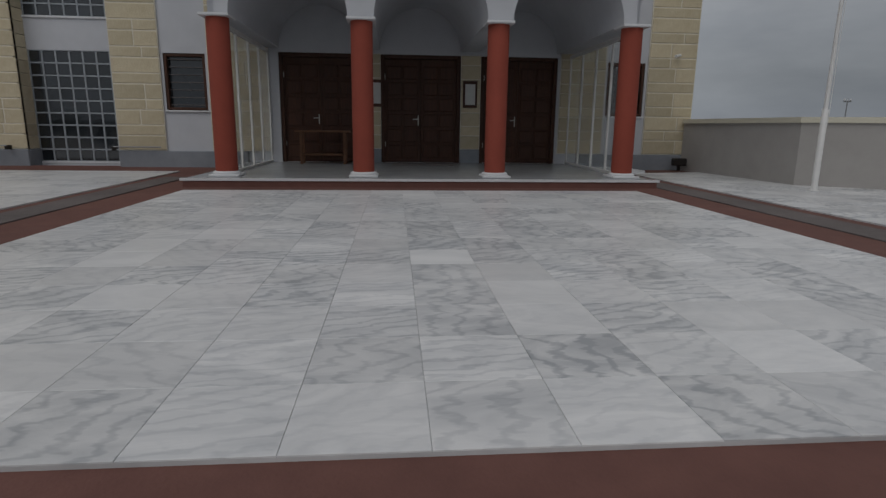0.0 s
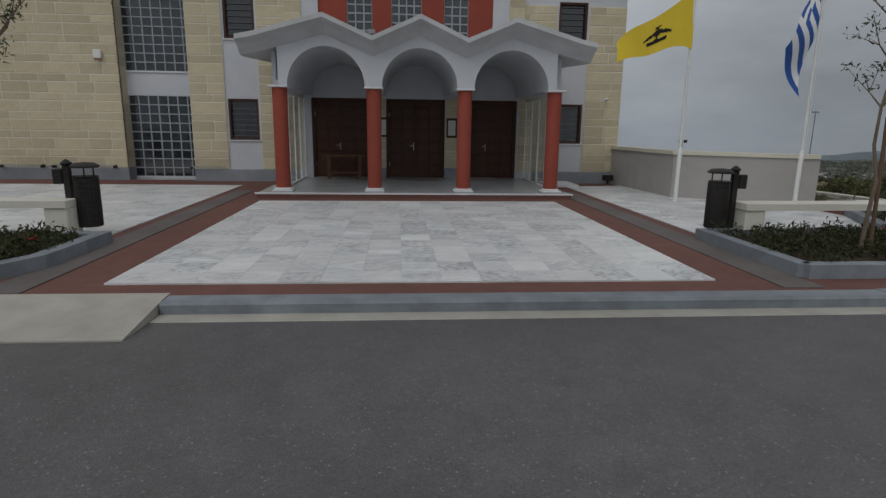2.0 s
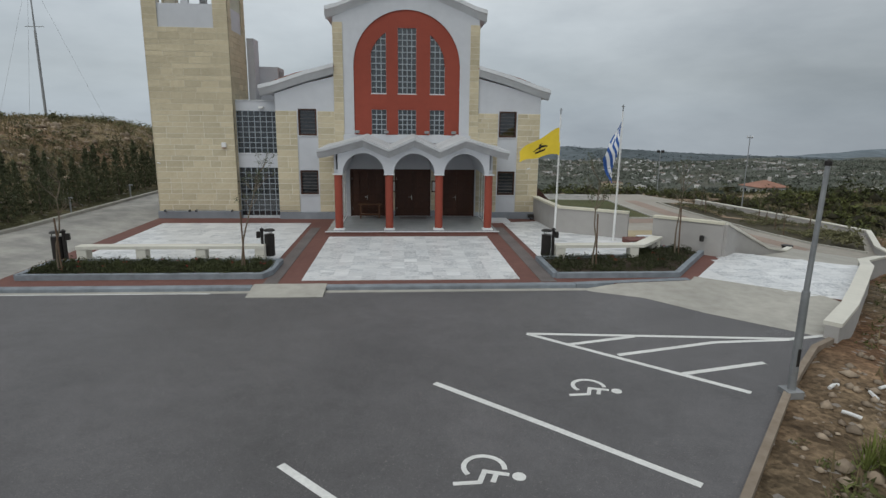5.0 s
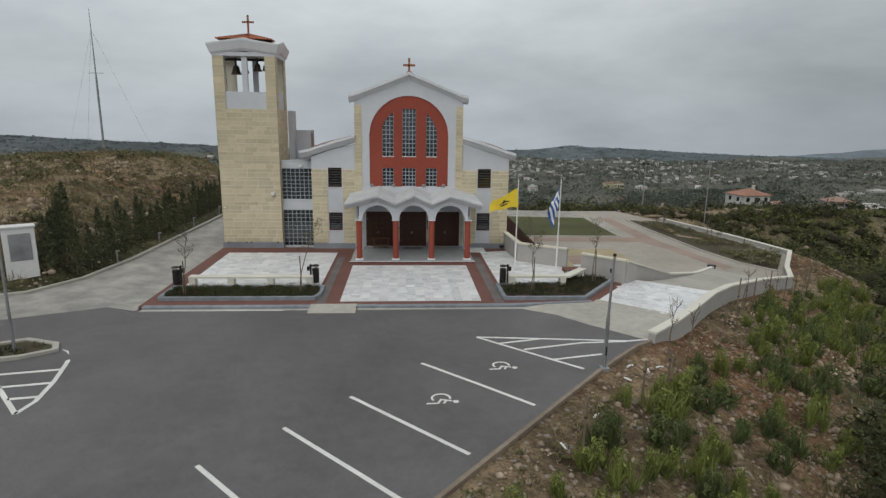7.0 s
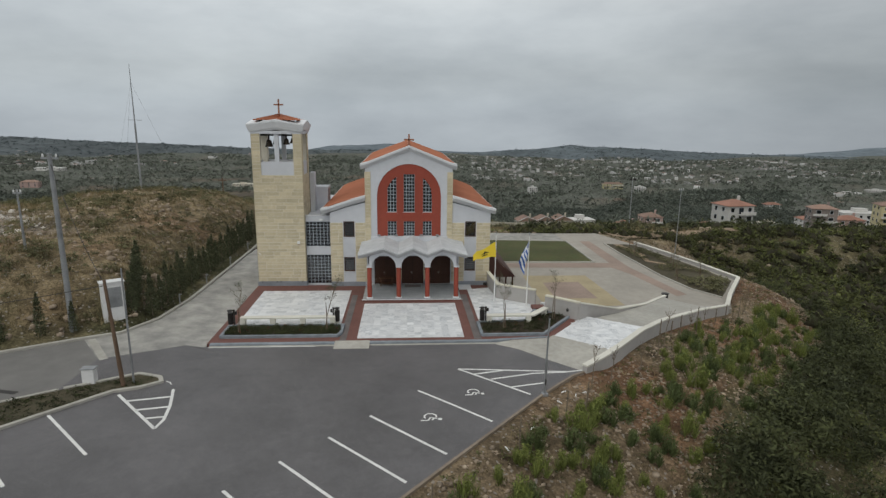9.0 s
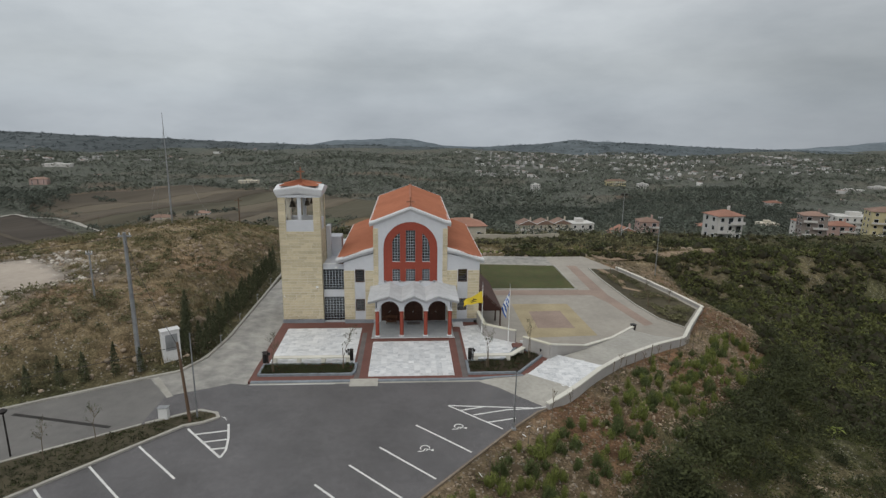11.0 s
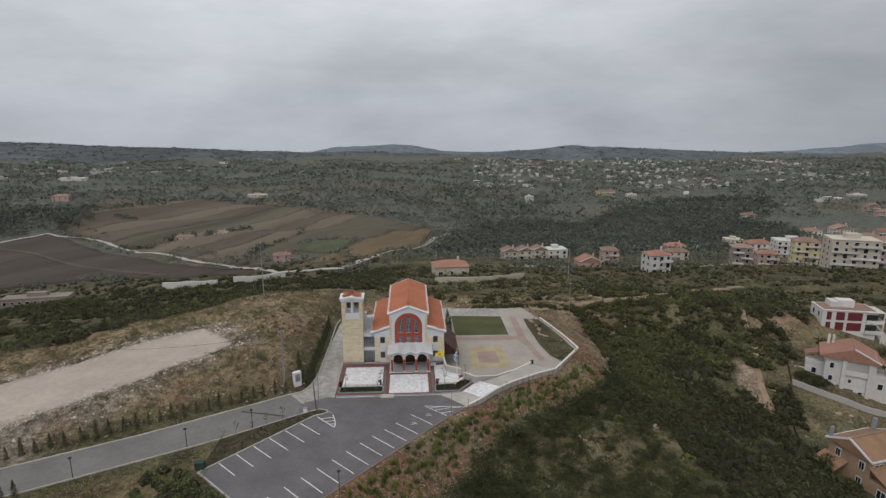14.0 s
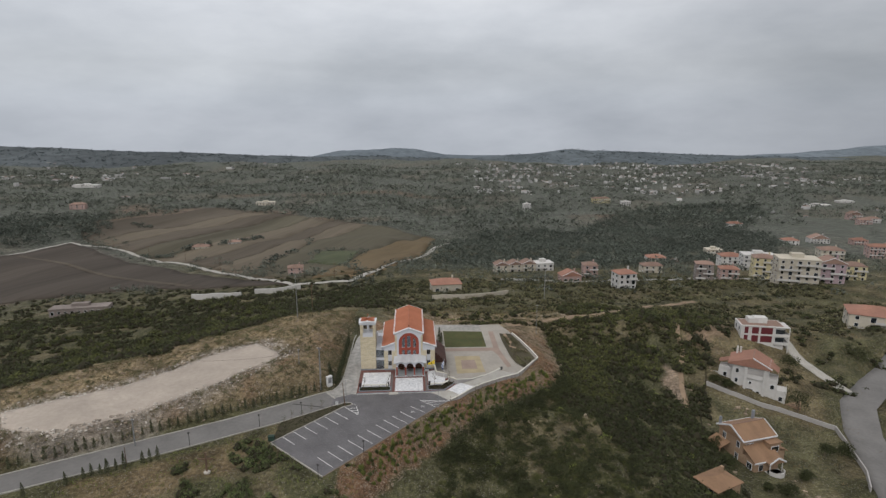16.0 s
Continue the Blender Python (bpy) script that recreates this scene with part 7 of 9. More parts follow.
# loose rock on the cut slope, the bank and the gravel lot's rim
def stones(name, x, y, size, mat, label, angular=False):
    n = len(x)
    s = size * np.minimum(rs.lognormal(0, 0.55, n), 2.4)
    r = s[:, None] * rs.uniform(0.6, 1.3, (n, 3)) * (1, 1, 0.7)
    form, sides = (OCT, OCF) if angular else (ICO, ICF)
    v = form[None] * rs.uniform(0.72, 1.15, (n, len(form), 1)) * r[:, None]
    a = rs.uniform(0, 6.283, n)
    vx, vy = v[..., 0] * np.cos(a)[:, None] - v[..., 1] * np.sin(a)[:, None], v[..., 0] * np.sin(a)[:, None] + v[..., 1] * np.cos(a)[:, None]
    v = np.stack([vx + x[:, None], vy + y[:, None], v[..., 2] + (land(x, y) + s * 0.15)[:, None]], -1).reshape(-1, 3)
    t = (sides[None] + len(form) * np.arange(n)[:, None, None]).reshape(-1, 3)
    stuff(name, v, t, mat, label, "rocks")


x, y = scatter(130000, -14, 48, -40, 57, lambda x, y: (dist(x, y) > 0.5) & (outside(x, y, FOOT) < 0.8) & (rs.rand(len(x)) < 0.5 + 0.5 * smooth(1.5, 8, dist(x, y))) & (patch(x, y, 5, 96) > -0.6))
stones("rubble", x, y, 0.075, M["rock"], "small limestone rubble on the cut slope", True)
x, y = scatter(3600, -14, 48, -40, 57, lambda x, y: (dist(x, y) > 1.5) & (outside(x, y, FOOT) < 0.6) & (patch(x, y, 6, 97) > -0.1))
stones("boulder_scree", x, y, 0.10, M["rock"], "larger limestone rocks on the cut slope")
x, y = scatter(14000, -100, -17, -34, 60, lambda x, y: (bankd(x, y) > 1.2) & (nwd(x, y) < 14) & (patch(x, y, 8, 98) > -0.1) & clear(x, y))
stones("bank_rubble", x, y, 0.15, M["rock"], "limestone rocks in the bank")
x, y = scatter(15000, -95, -28, -34, 32, lambda x, y: (outside(x, y, GRAVEL) > -1.0) & (outside(x, y, GRAVEL) < 5.0 * rs.rand(len(x)) ** 2 + 0.3) & (nwd(x, y) < 2) & (bankd(x, y) > 3))
stones("lot_rim", x, y, 0.16, M["gravel"], "white quarry rocks along the gravel lot")
x, y = scatter(900, -2, 60, 58, 76, lambda x, y: patch(x, y, 6, 99) > 0.1)
stones("field_rubble", x, y, 0.28, M["rock"], "limestone rocks behind the yard")
x, y = scatter(900, 20, 110, -46, 60, lambda x, y: (edge(x, y) > 0) & (patch(x, y, 19, 100) > 0.35))
stones("outcrop", x, y, 0.35, M["rock"], "pale rock outcrops among the scrub")


# ---- single shrubs, cypresses and trees ----
def cloud_mesh(name, c, r, per, size, mat, **kw):
    v, t = leaf_cloud(np.array(c, float), np.array(r, float), per, size, **kw)
    return array_mesh(name, v, t, mat)


def broom_mesh(name, mat, n=620, tall=1.0, wide=0.55):
    """A feathery broom: thin upright stems fanning out of several crowns."""
    heads = rs.normal(size=(5, 2)) * 0.2
    pick = rs.randint(0, 5, n)
    a, lean = rs.uniform(0, 6.283, n), wide * rs.rand(n) ** 0.7
    h = tall * rs.uniform(0.35, 1.0, n) * (1 - 0.35 * (lean / wide) ** 2)
    dx, dy = np.cos(a) * lean, np.sin(a) * lean
    f0 = rs.uniform(0.0, 0.55, n)
    base = np.stack([heads[pick, 0] + dx * f0, heads[pick, 1] + dy * f0, h * f0], -1)
    tip = np.stack([heads[pick, 0] + dx, heads[pick, 1] + dy, h], -1) + rs.normal(size=(n, 3)) * 0.04
    side = np.stack([-np.sin(a + 1.2 * rs.normal(size=n)), np.cos(a), np.zeros(n)], -1) * rs.uniform(0.012, 0.034, (n, 1))
    v = np.stack([base - side, base + side, tip], 1).reshape(-1, 3)
    # short side shoots that fill the fan out
    h3 = rs.uniform(0.35, 0.95, (9, 1)) * tall
    c = np.concatenate([rs.normal(size=(9, 2)) * 0.2 * (1.3 - h3 / tall), h3], 1)
    w, t = leaf_cloud(c, np.full((9, 3), 0.2) * (1, 1, 1.1), 26, 0.105, low=-1, flat=1.2, shell=0.15)
    return array_mesh(name, np.concatenate([v, w]), np.concatenate([np.arange(3 * n).reshape(-1, 3), t + 3 * n]), mat)


shrub_meshes = [broom_mesh("shrub", M["scrub_bright" if k < 3 else "broom_dark"], tall=(1.2, 1.45, 1.1, 1.25, 1.0)[k] * 0.9, n=240, wide=0.42) for k in range(5)]
k = 0
for row, (off, step) in enumerate(((1.2, 1.4), (2.5, 0.75), (3.9, 0.75), (5.1, 1.2), (6.4, 2.0))):
    line = [(-12.0, -29.5), (6.9, -8.2), (13.0, -3.0), (19.4, 4.2), (25.8, 10.3), (31.5, 14.5), (38.0, 22.5)]
    for (ax, ay), (bx, by) in zip(line, line[1:]):
        L = math.hypot(bx - ax, by - ay)
        ux, uy = (bx - ax) / L, (by - ay) / L
        t = 0.4
        while t < L:
            px, py = ax + ux * t + uy * (off + rs.normal() * 0.5), ay + uy * t - ux * (off + rs.normal() * 0.5)
            t += step * rs.uniform(0.7, 1.5)
            if rs.rand() < 0.2:
                continue
            ob = new("shrub", shrub_meshes[k % 5])
            sc = rs.uniform(0.45, 1.1) + 0.4 * rs.rand() ** 3
            ob.location, ob.rotation_euler, ob.scale = (px, py, zl(px, py) - 0.05), (0, 0, rs.uniform(0, 6.28)), (sc, sc, sc * rs.uniform(0.8, 1.2))
            tagged(ob, ("fresh green planted broom shrub on the stony slope", "dark green planted shrub on the stony slope")[k % 5 > 2], "shrub", "slope shrubs")
            k += 1


def cypress(h):
    c = thing("cypress", (0, 0, 0), "narrow dark green young cypress at the roadside", "cypress", "cypress row")
    part("trunk", Shape().tube([(0, 0, -0.2), (0, 0, h * 0.5)], [0.05, 0.02], 6), M["bark"], c)
    cs, rr = [], []
    for i in range(9):
        f = i / 8
        w = h * 0.125 * (0.55 + 1.0 * math.sin(math.pi * min(1, 0.18 + 0.82 * f)) ** 0.8) * (1 - 0.55 * f)
        cs.append((rs.normal() * 0.04, rs.normal() * 0.04, h * (0.10 + 0.86 * f)))
        rr.append((w, w, h * 0.10))
    ob = new("crown", cloud_mesh("crown", cs, rr, 120, h * 0.045, M["cypress"], low=-0.9, flat=1.2, shell=0.45))
    ob.parent = c
    return c


kinds = [cypress(3.0), cypress(3.0), cypress(3.0)]
spots = []
y0 = 4.6
while y0 < 34:
    spots.append((-18.35 - 0.25 * rs.rand() - (1.0 if y0 < 5.5 else 0), y0, rs.uniform(0.78, 1.15)))
    y0 += rs.uniform(1.0, 1.45)
for i in range(6):
    spots.append((-19.6 - 0.7 * i * 0.4, 5.4 + 0.8 * i, rs.uniform(0.8, 1.02)))
xx = -22.0
while xx > -80:
    spots.append((xx, 2.3 + (xx + 18.8) * 0.535 + 1.4 + 0.3 * rs.rand(), rs.uniform(0.68, 1.0)))
    xx -= rs.uniform(1.3, 1.9)
for x, y in ((-64.4, -32.9), (-62.2, -31.0), (-61.1, -30.2), (-59.6, -29.9), (-58.6, -29.4), (-57.3, -28.6), (-56.1, -27.8), (-53.1, -26.5), (-51.9, -26.0), (-50.6, -25.5), (-70.5, -35.6)):
    spots.append((x, y - 0.4, rs.uniform(0.75, 1.15)))
for x, y, f in ((10.2, 40.5, 1.3), (9.6, 41.6, 1.7)):
    spots.append((x, y, f))
for i, (x, y, f) in enumerate(spots):
    z = ground_at(x, y)
    if i < 3:
        c = kinds[i]
        c.location, c.rotation_euler = (x, y, z), (0, 0, i)
    else:
        c = copy_thing(kinds[i % 3], pose(x, y, z, 0, 0, rs.uniform(0, 360)))
    c.scale = (f * rs.uniform(0.85, 1.15), f * rs.uniform(0.85, 1.15), f)


def young_tree(x, y, z, h, leaves, label, stakes=True, bend=0.3, group="young trees"):
    t = thing("young_tree", (x, y, z), label, "tree", group)
    rr = random.Random(int(x * 31 + y * 7))
    pts = [(0, 0, -0.1)]
    n = 6
    for i in range(1, n + 1):
        pts.append((bend * (i / n) ** 1.5 + rr.uniform(-0.05, 0.05), rr.uniform(-0.06, 0.06), h * 0.72 * i / n))
    s = Shape().tube(pts, [0.034 - 0.02 * i / n for i in range(n + 1)], 8)
    part("trunk", s, M["bark"], t, smooth=True)
    tips = []
    limbs = Shape()
    for i in range(9):
        k = rr.randint(4, n)
        b = Vector(pts[k])
        a = rr.uniform(0, 6.28)
        ln = h * rr.uniform(0.10, 0.24)
        m = b + Vector((math.cos(a) * ln * 0.4, math.sin(a) * ln * 0.4, ln * 0.45))
        e = b + Vector((math.cos(a) * ln * 0.62, math.sin(a) * ln * 0.62, ln * 1.0))
        limbs.tube([b, m, e], [0.014, 0.009, 0.004], 5)
        for q in range(2):
            e2 = m + Vector((rr.uniform(-0.3, 0.3), rr.uniform(-0.3, 0.3), rr.uniform(0.1, 0.35))) * (h / 4)
            limbs.tube([m, e2], [0.007, 0.003], 4)
            tips.append(tuple(e2))
        tips += [tuple(e), tuple((m + e) / 2)]
    part("branchwork", limbs, M["bark"], t)
    if leaves:
        me = cloud_mesh("crown", tips, [(0.16, 0.16, 0.13)] * len(tips), leaves, 0.055, M["leaf"], low=-1, flat=0.8, shell=0.1)
        ob = new("crown", me)
        ob.parent = t
    if stakes:
        for sx, sy in ((0.12, -0.04),):
            part("stake", Shape().tube([(sx, sy, -0.1), (sx * 0.4 + 0.02, sy * 0.3, h * 0.45)], 0.028, 7), M["stake"], t, "weathered support stake")
    return t


young_tree(-5.83, 2.7, 0.07, 4.4, 17, "young olive tree tied to stakes in the bed", bend=0.7)
young_tree(6.47, 2.6, 0.07, 4.3, 14, "young olive tree tied to stakes in the bed", bend=0.05)
young_tree(10.5, 4.6, 0.07, 4.2, 7, "sparse young olive tree tied to stakes in the bed", bend=0.1)
young_tree(-11.55, 2.2, 0.07, 4.1, 12, "young olive tree tied to stakes in the bed", bend=0.35)
for x, y, h in ((9.9, -6.2, 3.0), (11.6, -4.6, 2.6), (17.6, 1.4, 3.0), (21.4, 5.4, 2.4), (24.0, 8.0, 2.2), (29.0, 12.2, 2.6), (32.5, 16.2, 3.2), (33.6, 17.6, 3.2), (8.6, -9.0, 2.2), (37.2, 24.4, 2.4), (14.2, -2.6, 2.0)):
    young_tree(x, y, zl(x, y), h, 0, "bare leafless sapling by the ramp wall", False, 0.15, "bare saplings")
for x, y in ((-20.5, -8.1), (-22.6, -9.9), (-26.6, -12.4), (-27.8, -15.0), (-24.3, -12.2), (-28.6, -17.0)):
    young_tree(x, y, 0.1, 3.2, 8, "young tree with thin crown on the verge", False, 0.2, "verge trees")
for x, y in ((31.5, 28), (32.8, 31), (34.5, 36), (33.6, 33.5), (32.0, 44), (33.5, 45), (31.2, 40), (35.3, 30)):
    young_tree(x, y, YARD + 0.05, 2.6, 5, "thin sapling tied to a dark stake in the garden", True, 0.1, "garden saplings")
for i, (x, y) in enumerate(((7.6, -9.3), (4.6, -12.4), (16.8, 0.6), (18.9, 3.2), (20.3, 4.6), (23.0, 7.2), (26.4, 10.4), (28.0, 11.6), (30.6, 13.8), (9.0, -8.2), (0.5, -17.0))):
    st = thing("fence_stake", (x, y, zl(x, y)), "dark weathered stake on the slope", "stake", "slope stakes")
    part("post", Shape().tube([(0, 0, -0.2), (0.05, 0.02, 1.5 + 0.3 * (i % 3))], [0.04, 0.035], 7), M["bark"], st)
    part("tie", Shape().lathe([(0.05, 1.1), (0.05, 1.14)], 0.03, 0.01, 8), M["metal_dark"], st)

for x, y, a in ((8.1, -7.0, 0.4), (8.7, -7.3, 1.3), (7.6, -8.1, 2.2), (9.3, -6.9, 0.1), (5.6, -10.6, 0.8), (4.1, -12.3, 1.9)):
    ob = new("plastic_offcut", Shape().tube([(-0.14, 0, 0.05), (0.02, 0.02, 0.07), (0.16, 0, 0.06)], 0.035, 7).mesh("plastic_offcut", M["metal_white"]))
    ob.location, ob.rotation_euler = (x, y, zl(x, y)), (0, 0, a)
    tagged(ob, "short white plastic pipe offcut lying on the earth", "pipe offcut", "pipe offcuts")

# herbs and flowers in the beds
for bed, per in ((BED_L, 420), (BED_R, 420)):
    bx0, bx1 = min(p[0] for p in bed), max(p[0] for p in bed)
    by0, by1 = min(p[1] for p in bed), max(p[1] for p in bed)
    x, y = scatter(per * 2, bx0, bx1, by0, by1, lambda x, y: outside(x, y, bed) < -0.12)
    s = rs.uniform(0.08, 0.19, len(x))
    v, t = leaf_cloud(np.stack([x, y, 0.08 + s * 0.3], -1), np.stack([s, s, s * 1.2], -1), 46, s * 0.34, flat=0.9)
    stuff("herbs", v, t, M["scrub" if bed is BED_L else "scrub"], "low rosemary-like herbs filling the planting bed", "herbs")
    x, y = x[::55], y[::55]
    v, t = leaf_cloud(np.stack([x, y, np.full(len(x), 0.26)], -1), np.full((len(x), 3), 0.06), 9, 0.04)
    stuff("flowers", v, t, M["flower"], "small red flowers among the herbs", "flowers")
x, y = scatter(520, 30.5, 37.5, 21.5, 47, lambda x, y: (outside(x, y, [(30.4, 47), (31.8, 24.5), (33.4, 21.8), (37.6, 27.6), (36.6, 34), (34, 47)]) < -0.3) & (patch(x, y, 5, 101) > -0.1))
s = np.where(y < 26, 0.85, 0.4) * rs.uniform(0.6, 1.2, len(x))
v, t = leaf_cloud(np.stack([x, y, YARD + 0.1 + s * 0.3], -1), np.stack([s, s, s * 0.8], -1), 70, s * 0.3)
stuff("garden_shrubs", v, t, M["heath"], "planted shrubs in the sloping garden", "shrubs")
x, y = scatter(6500, -29.5, -13.4, -21, -4.0, lambda x, y: outside(x, y, VERGE) < -0.2)
s = rs.uniform(0.08, 0.26, len(x))
v, t = leaf_cloud(np.stack([x, y, np.full(len(x), 0.14) + s * 0.2], -1), np.stack([s, s, s], -1), 16, s * 0.5)
stuff("verge_weeds", v, t, M["scrub"], "green weeds covering the verge", "weeds")

# ---- woods and orchards of the valley ----
FIELDS = (DARK_FIELD, EDGES[0] + EDGES[9][::-1])
def open_land(x, y):
    ok = np.ones(x.shape, bool)
    for f in FIELDS:
        ok &= outside(x, y, f) > 2
    return ok


WOOD = [(41, 525), (77, 433), (146, 433), (218, 409), (337, 507), (400, 564), (515, 686), (638, 857), (612, 957), (468, 922), (342, 788), (212, 608), (160, 687), (100, 640)]


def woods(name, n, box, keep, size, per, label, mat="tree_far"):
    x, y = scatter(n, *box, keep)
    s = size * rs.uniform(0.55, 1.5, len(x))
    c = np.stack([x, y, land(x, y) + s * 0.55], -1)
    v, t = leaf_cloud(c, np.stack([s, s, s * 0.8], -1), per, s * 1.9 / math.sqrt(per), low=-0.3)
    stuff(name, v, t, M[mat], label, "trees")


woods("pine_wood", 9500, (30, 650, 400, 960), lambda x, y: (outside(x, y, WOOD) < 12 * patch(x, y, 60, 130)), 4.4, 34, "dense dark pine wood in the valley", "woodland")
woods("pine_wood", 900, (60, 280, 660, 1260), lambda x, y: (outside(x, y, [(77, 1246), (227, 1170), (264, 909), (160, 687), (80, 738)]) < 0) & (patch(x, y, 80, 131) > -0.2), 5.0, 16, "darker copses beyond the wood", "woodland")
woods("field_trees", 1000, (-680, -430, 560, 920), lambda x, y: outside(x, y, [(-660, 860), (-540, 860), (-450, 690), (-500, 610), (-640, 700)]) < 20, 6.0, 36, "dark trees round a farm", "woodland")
for line, n in (([(-436, 776), (-391, 731)], 12), ([(-262, 545), (-223, 556), (-190, 600)], 26), ([(-310, 515), (-270, 510)], 12), ([(-136, 350), (-128, 430), (-112, 540)], 18), ([(-282, 500), (-242, 578)], 8), ([(-370, 965), (-278, 890), (-124, 752), (-23, 650)], 30), ([(-504, 890), (-400, 1000), (-250, 960)], 22)):
    lx, ly = [q[0] for q in line], [q[1] for q in line]
    f = rs.uniform(0, len(line) - 1, n)
    x, y = np.interp(f, range(len(line)), lx) + rs.normal(size=n) * 4, np.interp(f, range(len(line)), ly) + rs.normal(size=n) * 4
    s = rs.uniform(2.2, 5.0, n)
    v, t = leaf_cloud(np.stack([x, y, land(x, y) + s * 0.55], -1), np.stack([s, s, s * 0.8], -1), 34, s * 0.5, low=-0.3)
    stuff("hedge_trees", v, t, M["woodland"], "line of dark trees between the fields", "trees")
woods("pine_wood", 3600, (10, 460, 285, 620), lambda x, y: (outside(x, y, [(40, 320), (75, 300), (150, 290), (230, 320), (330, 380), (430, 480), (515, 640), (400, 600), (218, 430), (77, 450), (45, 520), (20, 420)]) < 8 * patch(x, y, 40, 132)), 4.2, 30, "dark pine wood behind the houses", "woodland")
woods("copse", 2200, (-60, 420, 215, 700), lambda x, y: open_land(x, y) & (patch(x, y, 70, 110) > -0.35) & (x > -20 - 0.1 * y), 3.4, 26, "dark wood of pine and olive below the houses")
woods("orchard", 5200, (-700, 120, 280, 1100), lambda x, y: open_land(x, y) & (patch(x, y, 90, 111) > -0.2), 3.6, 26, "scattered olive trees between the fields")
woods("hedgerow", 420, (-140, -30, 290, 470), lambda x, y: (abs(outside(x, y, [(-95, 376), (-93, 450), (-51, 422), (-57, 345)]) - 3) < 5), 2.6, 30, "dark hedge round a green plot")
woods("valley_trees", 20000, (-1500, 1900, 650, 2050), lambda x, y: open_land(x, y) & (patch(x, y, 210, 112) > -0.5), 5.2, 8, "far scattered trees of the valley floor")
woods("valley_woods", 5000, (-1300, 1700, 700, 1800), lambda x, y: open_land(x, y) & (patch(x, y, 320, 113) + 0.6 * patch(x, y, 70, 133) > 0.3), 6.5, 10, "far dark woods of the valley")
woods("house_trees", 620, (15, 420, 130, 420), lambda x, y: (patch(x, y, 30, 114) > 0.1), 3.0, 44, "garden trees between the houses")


# ---- houses ----
M["house_grey"] = material("weathered_grey_pink_render", (0.27, 0.235, 0.215), 0.9, (0.19, 0.16, 0.145), 0.5, 0.8, 0, coarse=0.2)
M["house_yellow"] = material("yellow_house_render", (0.55, 0.49, 0.30), 0.9, (0.47, 0.42, 0.26), 0.6, 0.6, 0, coarse=0.1)
M["house_mauve"] = material("mauve_house_render", (0.38, 0.29, 0.31), 0.9, (0.32, 0.25, 0.27), 0.6, 0.6, 0, coarse=0.1)
M["tile_ochre"] = material("ochre_roof_tile", (0.27, 0.165, 0.10), 0.85, (0.21, 0.13, 0.08), 1.4, 0.7, 0.3, 20, coarse=0.16, stretch=(3, 1, 1))


